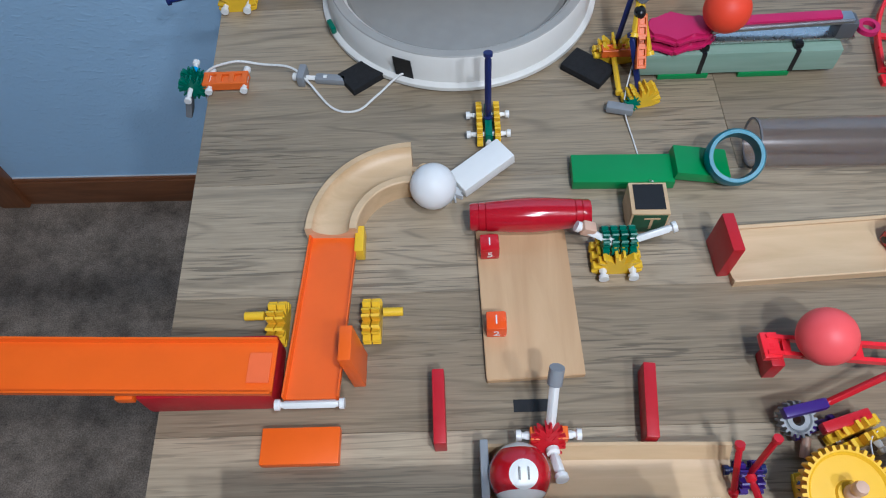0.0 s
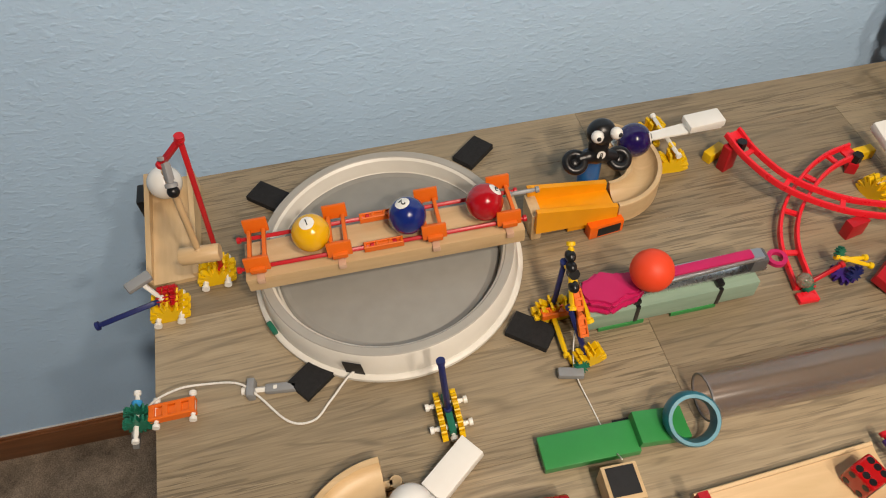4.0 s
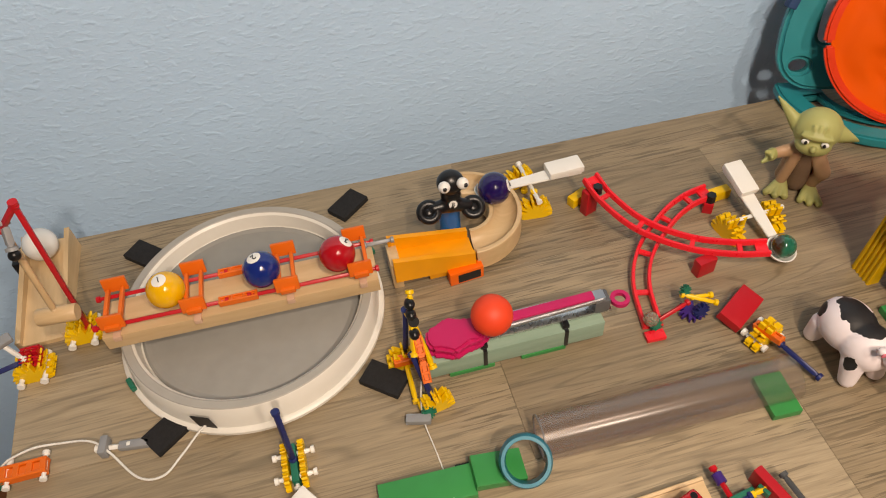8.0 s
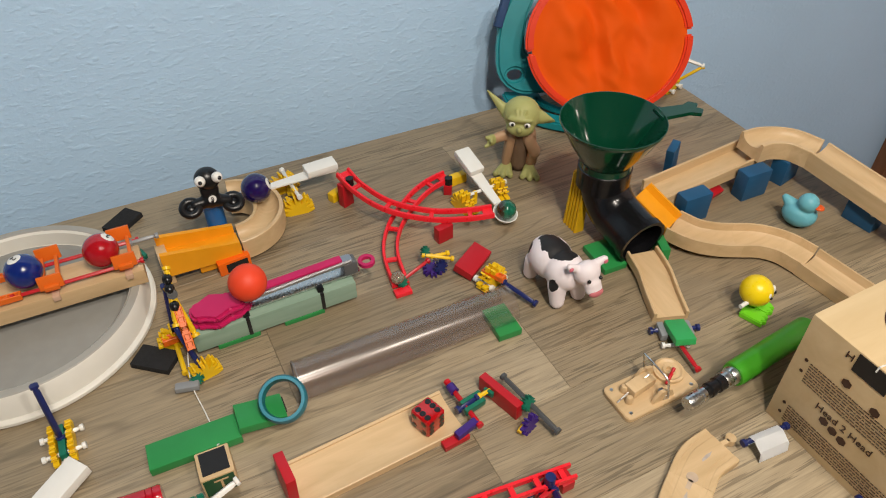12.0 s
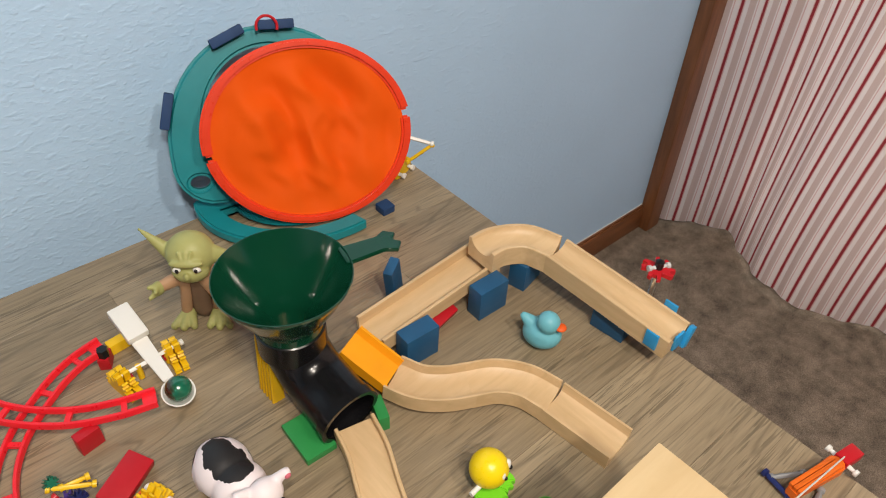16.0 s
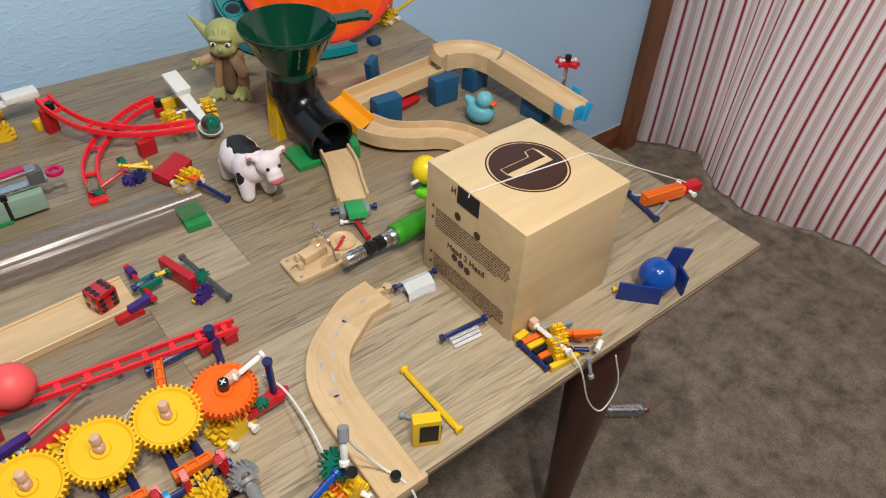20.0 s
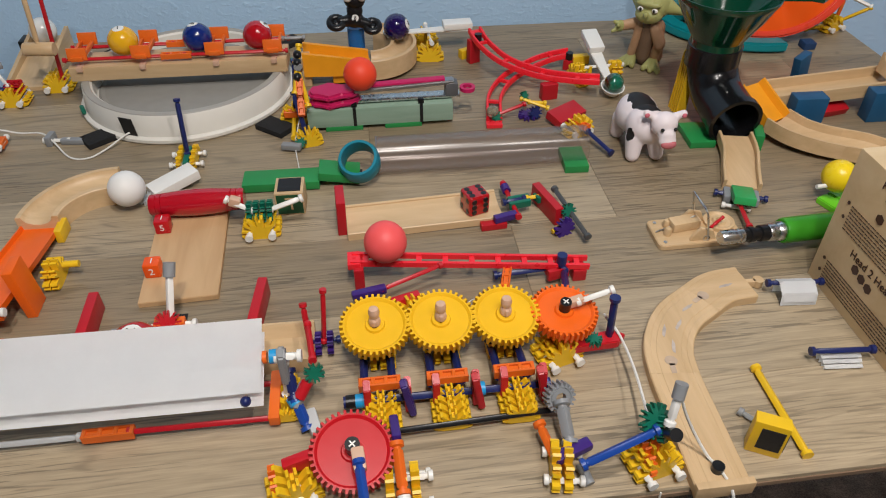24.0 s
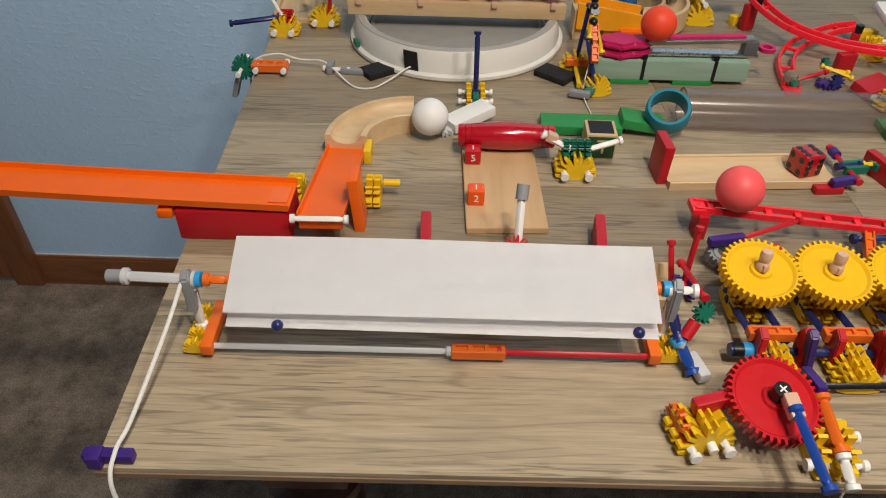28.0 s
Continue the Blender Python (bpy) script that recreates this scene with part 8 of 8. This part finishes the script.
for x, y, r in ((0.1895, 0.2980, 1), (0.3485, 0.2985, -6)):
    domino("dark red domino lying on its long edge", P_REDW, (0.0095, 0.058, 0.023), (x, y, T), r, group="red dominoes")

# ---- striped pool ball in its trough with clip ----
ht2 = thing("ball_trough", "pale wooden trough with the striped pool ball", "marble run", (0, 0, 0))
part("body", sweep([(-0.024, 0), (0.024, 0), (0.024, 0.017), (0.0215, 0.017), (0.014, 0.0055), (0, 0.003), (-0.014, 0.0055), (-0.0215, 0.017), (-0.024, 0.017)], [(0.225, 0.2455, T), (0.32, 0.2445, T), (0.402, 0.2425, T)]), M_BEECH, ht2)
part("end_stop", cubic(0.006, 0.05, 0.026, 0.001, at=(0.222, 0.2455, T)), P_GREY, ht2, "dark grey end stop")
t11 = thing("pool_ball", "dark red and white striped pool ball with the number 11", "ball", (0.2465, 0.2445, T + 0.0270), group="pool balls")
m11 = mat("striped_pool_ball", (0.40, 0.006, 0.012), 0.12, grain=0.02, coat=0.5, bump=0)
n_t = m11.node_tree
t_c, s_x, c_r = n_t.nodes.new("ShaderNodeTexCoord"), n_t.nodes.new("ShaderNodeSeparateXYZ"), n_t.nodes.new("ShaderNodeValToRGB")
m_r = n_t.nodes.new("ShaderNodeMapRange")
m_r.inputs["From Min"].default_value, m_r.inputs["From Max"].default_value = -0.023, 0.023
n_t.links.new(t_c.outputs["Object"], s_x.inputs[0])
n_t.links.new(s_x.outputs["Y"], m_r.inputs["Value"])
n_t.links.new(m_r.outputs["Result"], c_r.inputs["Fac"])
c_r.color_ramp.interpolation = "CONSTANT"
c_r.color_ramp.elements[0].color, c_r.color_ramp.elements[1].color = (0.72, 0.70, 0.66, 1), (0.40, 0.006, 0.012, 1)
c_r.color_ramp.elements[1].position = 0.20
e_ = c_r.color_ramp.elements.new(0.84)
e_.color = (0.72, 0.70, 0.66, 1)
n_t.links.new(c_r.outputs["Color"], n_t.nodes["Principled BSDF"].inputs["Base Color"])
part("ball", ball(0.0222, u=40, v=28), m11, t11)
dsc = bmesh.new()
bmesh.ops.create_uvsphere(dsc, u_segments=28, v_segments=40, radius=0.0222 * 1.004)
bmesh.ops.delete(dsc, geom=[v for v in dsc.verts if v.co.z < 0.0222 * 0.87], context="VERTS")
dsc.transform(pose(0, 0, 0, 12, 4, 0))
sd = part("number_disc", dsc, P_WHITE, t11, "white number disc")
nm = text_bm("11", 0.0125, 0.0004)
nm.transform(pose(0, 0, 0, 12, 4, 0) @ Matrix.Translation((0, 0, 0.0222 * 1.004)))
part("number", nm, P_BLACK, sd, smooth=0)
bc = thing("ball_clip", "white and red rod clip with a grey tip", "construction toy", (0.270, 0.262, T))
rod((0.0, 0.006, 0.014), (0.004, 0.042, 0.062), P_WHITE, bc, "white_rod", r=0.0042)
part("grey_tip", rod_bm((0.0035, 0.038, 0.057), (0.005, 0.046, 0.068), 0.0056, False), P_GREY, bc)
for j in (-0.010, 0.010):
    part("orange_lug", cubic(0.008, 0.010, 0.012, 0.001, at=(j, 0.012, 0.014)), P_KORANGE, bc)
plate(bc, P_RED, (-0.001, 0.010, 0.024), (60, 0, 0), 0.013)
plate(bc, P_RED, (-0.001, 0.006, 0.018), (60, 0, 0), 0.013)
rod((-0.024, 0.012, 0.020), (0.024, 0.012, 0.020), P_WHITE, bc, "pin", r=0.0036)
rod((0.002, 0.002, 0.018), (0.006, -0.022, 0.028), P_WHITE, bc, "white_rod", r=0.0042)
solid("tape", cubic(0.030, 0.010, 0.0004), P_TAPE, "strip of black tape on the table", "tape", (0.262, 0.303, T + 0.0002), 0, smooth=0)
ts = thing("trough_stop", "red upright bar at the trough's end", "construction toy", (0.400, 0.232, T))
rod((0, 0.0, 0.004), (-0.004, 0.024, 0.050), P_RED, ts, "red_bar", r=0.0030)

# ---- paper paddle wheel in its rod frame ----
pw = thing("paper_paddle_wheel", "white paper paddle wheel in a frame of grey and red rods", "construction toy", (0, 0, 0))
for y in (0.166, 0.203):
    rod((0.022, y, T + 0.009), (0.214, y - 0.001, T + 0.009), P_LGREY, pw, "grey_rod", r=0.0034)
    part("coupling", coupling_bm(0.042, 0.0095, 0.009, at=(0.235, y - 0.001, T + 0.0045)), P_KORANGE, pw, "orange coupling")
    rod((0.250, y - 0.001, T + 0.009), (0.372, y - 0.002, T + 0.009), P_RED, pw, "red_rod", r=0.0034)
for x, s in ((0.026, -1), (0.370, 1)):
    part("end_bar", cubic(0.009, 0.052, 0.010, 0.001, at=(x, 0.184, T + 0.006), rot=(0, 0, 0)), P_KORANGE, pw, "orange end bar")
    for k in range(4):
        plate(pw, P_YELLOW, (x + s * 0.010, 0.165 + 0.0125 * k, T + 0.007), (90, 0, 0), 0.010, half=True)
    rod((x + s * 0.010, 0.185, T + 0.010), (x + s * 0.012, 0.188, T + 0.052), P_WHITE, pw, "upright", r=0.0042)
    part("bearing", prism([(-0.007, 0), (0.007, 0), (0.007, 0.034), (0, 0.040), (-0.007, 0.034)], 0.007, at=(x + s * 0.012 - 0.0035, 0.186, T + 0.030), rot=(90, 0, 90), bevel=0.0015), P_GREY, pw, "grey bearing clip")
    part("collar", rod_bm((x + s * 0.002, 0.188, T + 0.058), (x + s * 0.008, 0.188, T + 0.058), 0.0062, False), P_SKY, pw, "sky blue collar")
    rod((x + s * 0.0, 0.188, T + 0.058), (x - s * 0.022, 0.188, T + 0.058), P_KORANGE, pw, "orange_rod", r=0.0045)
rod((-0.036, 0.190, T + 0.058), (0.020, 0.188, T + 0.058), P_LGREY, pw, "axle", r=0.0056)
rod((-0.048, 0.190, T + 0.058), (-0.034, 0.190, T + 0.058), P_GREY, pw, "axle_end", r=0.0060)
rod((0.376, 0.187, T + 0.058), (0.398, 0.186, T + 0.058), P_WHITE, pw, "axle", r=0.0046)
for k, (dy, dz, tl, nm_) in enumerate(((0.0, 0.0, 22, "upper_sheet"), (-0.0015, -0.0075, 21, "lower_sheet"))):
    sh = bmesh.new()
    nx, ny = 24, 3
    vg = [[sh.verts.new((0.320 * (i / nx - 0.5), 0.064 * (j / ny - 0.5), 0.0012 * math.sin(5.0 * i / nx + k) * (0.4 + j / ny))) for j in range(ny + 1)] for i in range(nx + 1)]
    for i in range(nx):
        for j in range(ny):
            sh.faces.new((vg[i][j], vg[i + 1][j], vg[i + 1][j + 1], vg[i][j + 1]))
    bmesh.ops.solidify(sh, geom=sh.faces[:], thickness=0.0009)
    sh.transform(pose(0.2065, 0.187 + dy, T + 0.058 + dz + (0.007 if k == 0 else 0), tl, 0, -0.4 - 0.3 * k))
    part(nm_, sh, P_PAPER, pw, "white paper paddle", smooth=60)
for x in (0.085, 0.352):
    part("spoke_end", ball(0.0045, at=(x, 0.158, T + 0.041), u=14, v=10), P_NAVY, pw)
lk = thing("lever_chain", "chain of grey, blue and red connectors beside the paddle wheel", "construction toy", (0.396, 0.180, T))
rod((0.004, 0.056, 0.044), (0.010, 0.006, 0.050), P_RED, lk, "red_rod", r=0.0030)
plate(lk, P_GREEN, (0.010, 0.002, 0.040), (60, 20, 0), 0.009, 6)
rod((0.004, -0.002, 0.034), (-0.004, -0.010, 0.024), P_RED, lk, "red_link", r=0.0058)
rod((-0.012, 0.012, 0.036), (-0.008, -0.010, 0.022), P_NAVY, lk, "navy_link", r=0.005)
rod((-0.008, -0.008, 0.022), (0.002, -0.030, 0.006), P_BLUE, lk, "blue_link", r=0.0052)
part("collar", rod_bm((-0.010, -0.006, 0.022), (-0.006, -0.012, 0.018), 0.0066, False), P_SKY, lk)
part("clip", cubic(0.010, 0.026, 0.010, 0.003, at=(0.006, -0.024, 0.002), rot=(0, 0, 15)), P_LGREY, lk, "grey clip")
part("clip", cubic(0.009, 0.024, 0.010, 0.003, at=(-0.002, -0.004, 0.018), rot=(30, 0, -30)), P_GREY, lk, "grey clip")
hk = thing("edge_hook", "purple connector hooked on the table's front corner", "construction toy", (-0.016, 0.068, T))
part("bar", cubic(0.034, 0.008, 0.009, 0.0015, at=(0, 0, 0.001)), P_PURPLE, hk)
part("lug", cubic(0.010, 0.012, 0.012, 0.0015, at=(-0.008, -0.002, 0)), P_PURPLE, hk)
solid("string", cord(spline([(0.012, 0.189, T + 0.064), (0.006, 0.150, T + 0.044), (-0.006, 0.090, T + 0.016), (-0.010, 0.068, T + 0.0115), (-0.010, 0.050, 0.757), (-0.006, 0.046, 0.70), (0.004, 0.044, 0.60)], 6), 0.0016, 8), P_STRING, "thick white cord from the paddle wheel to the table corner", "string")
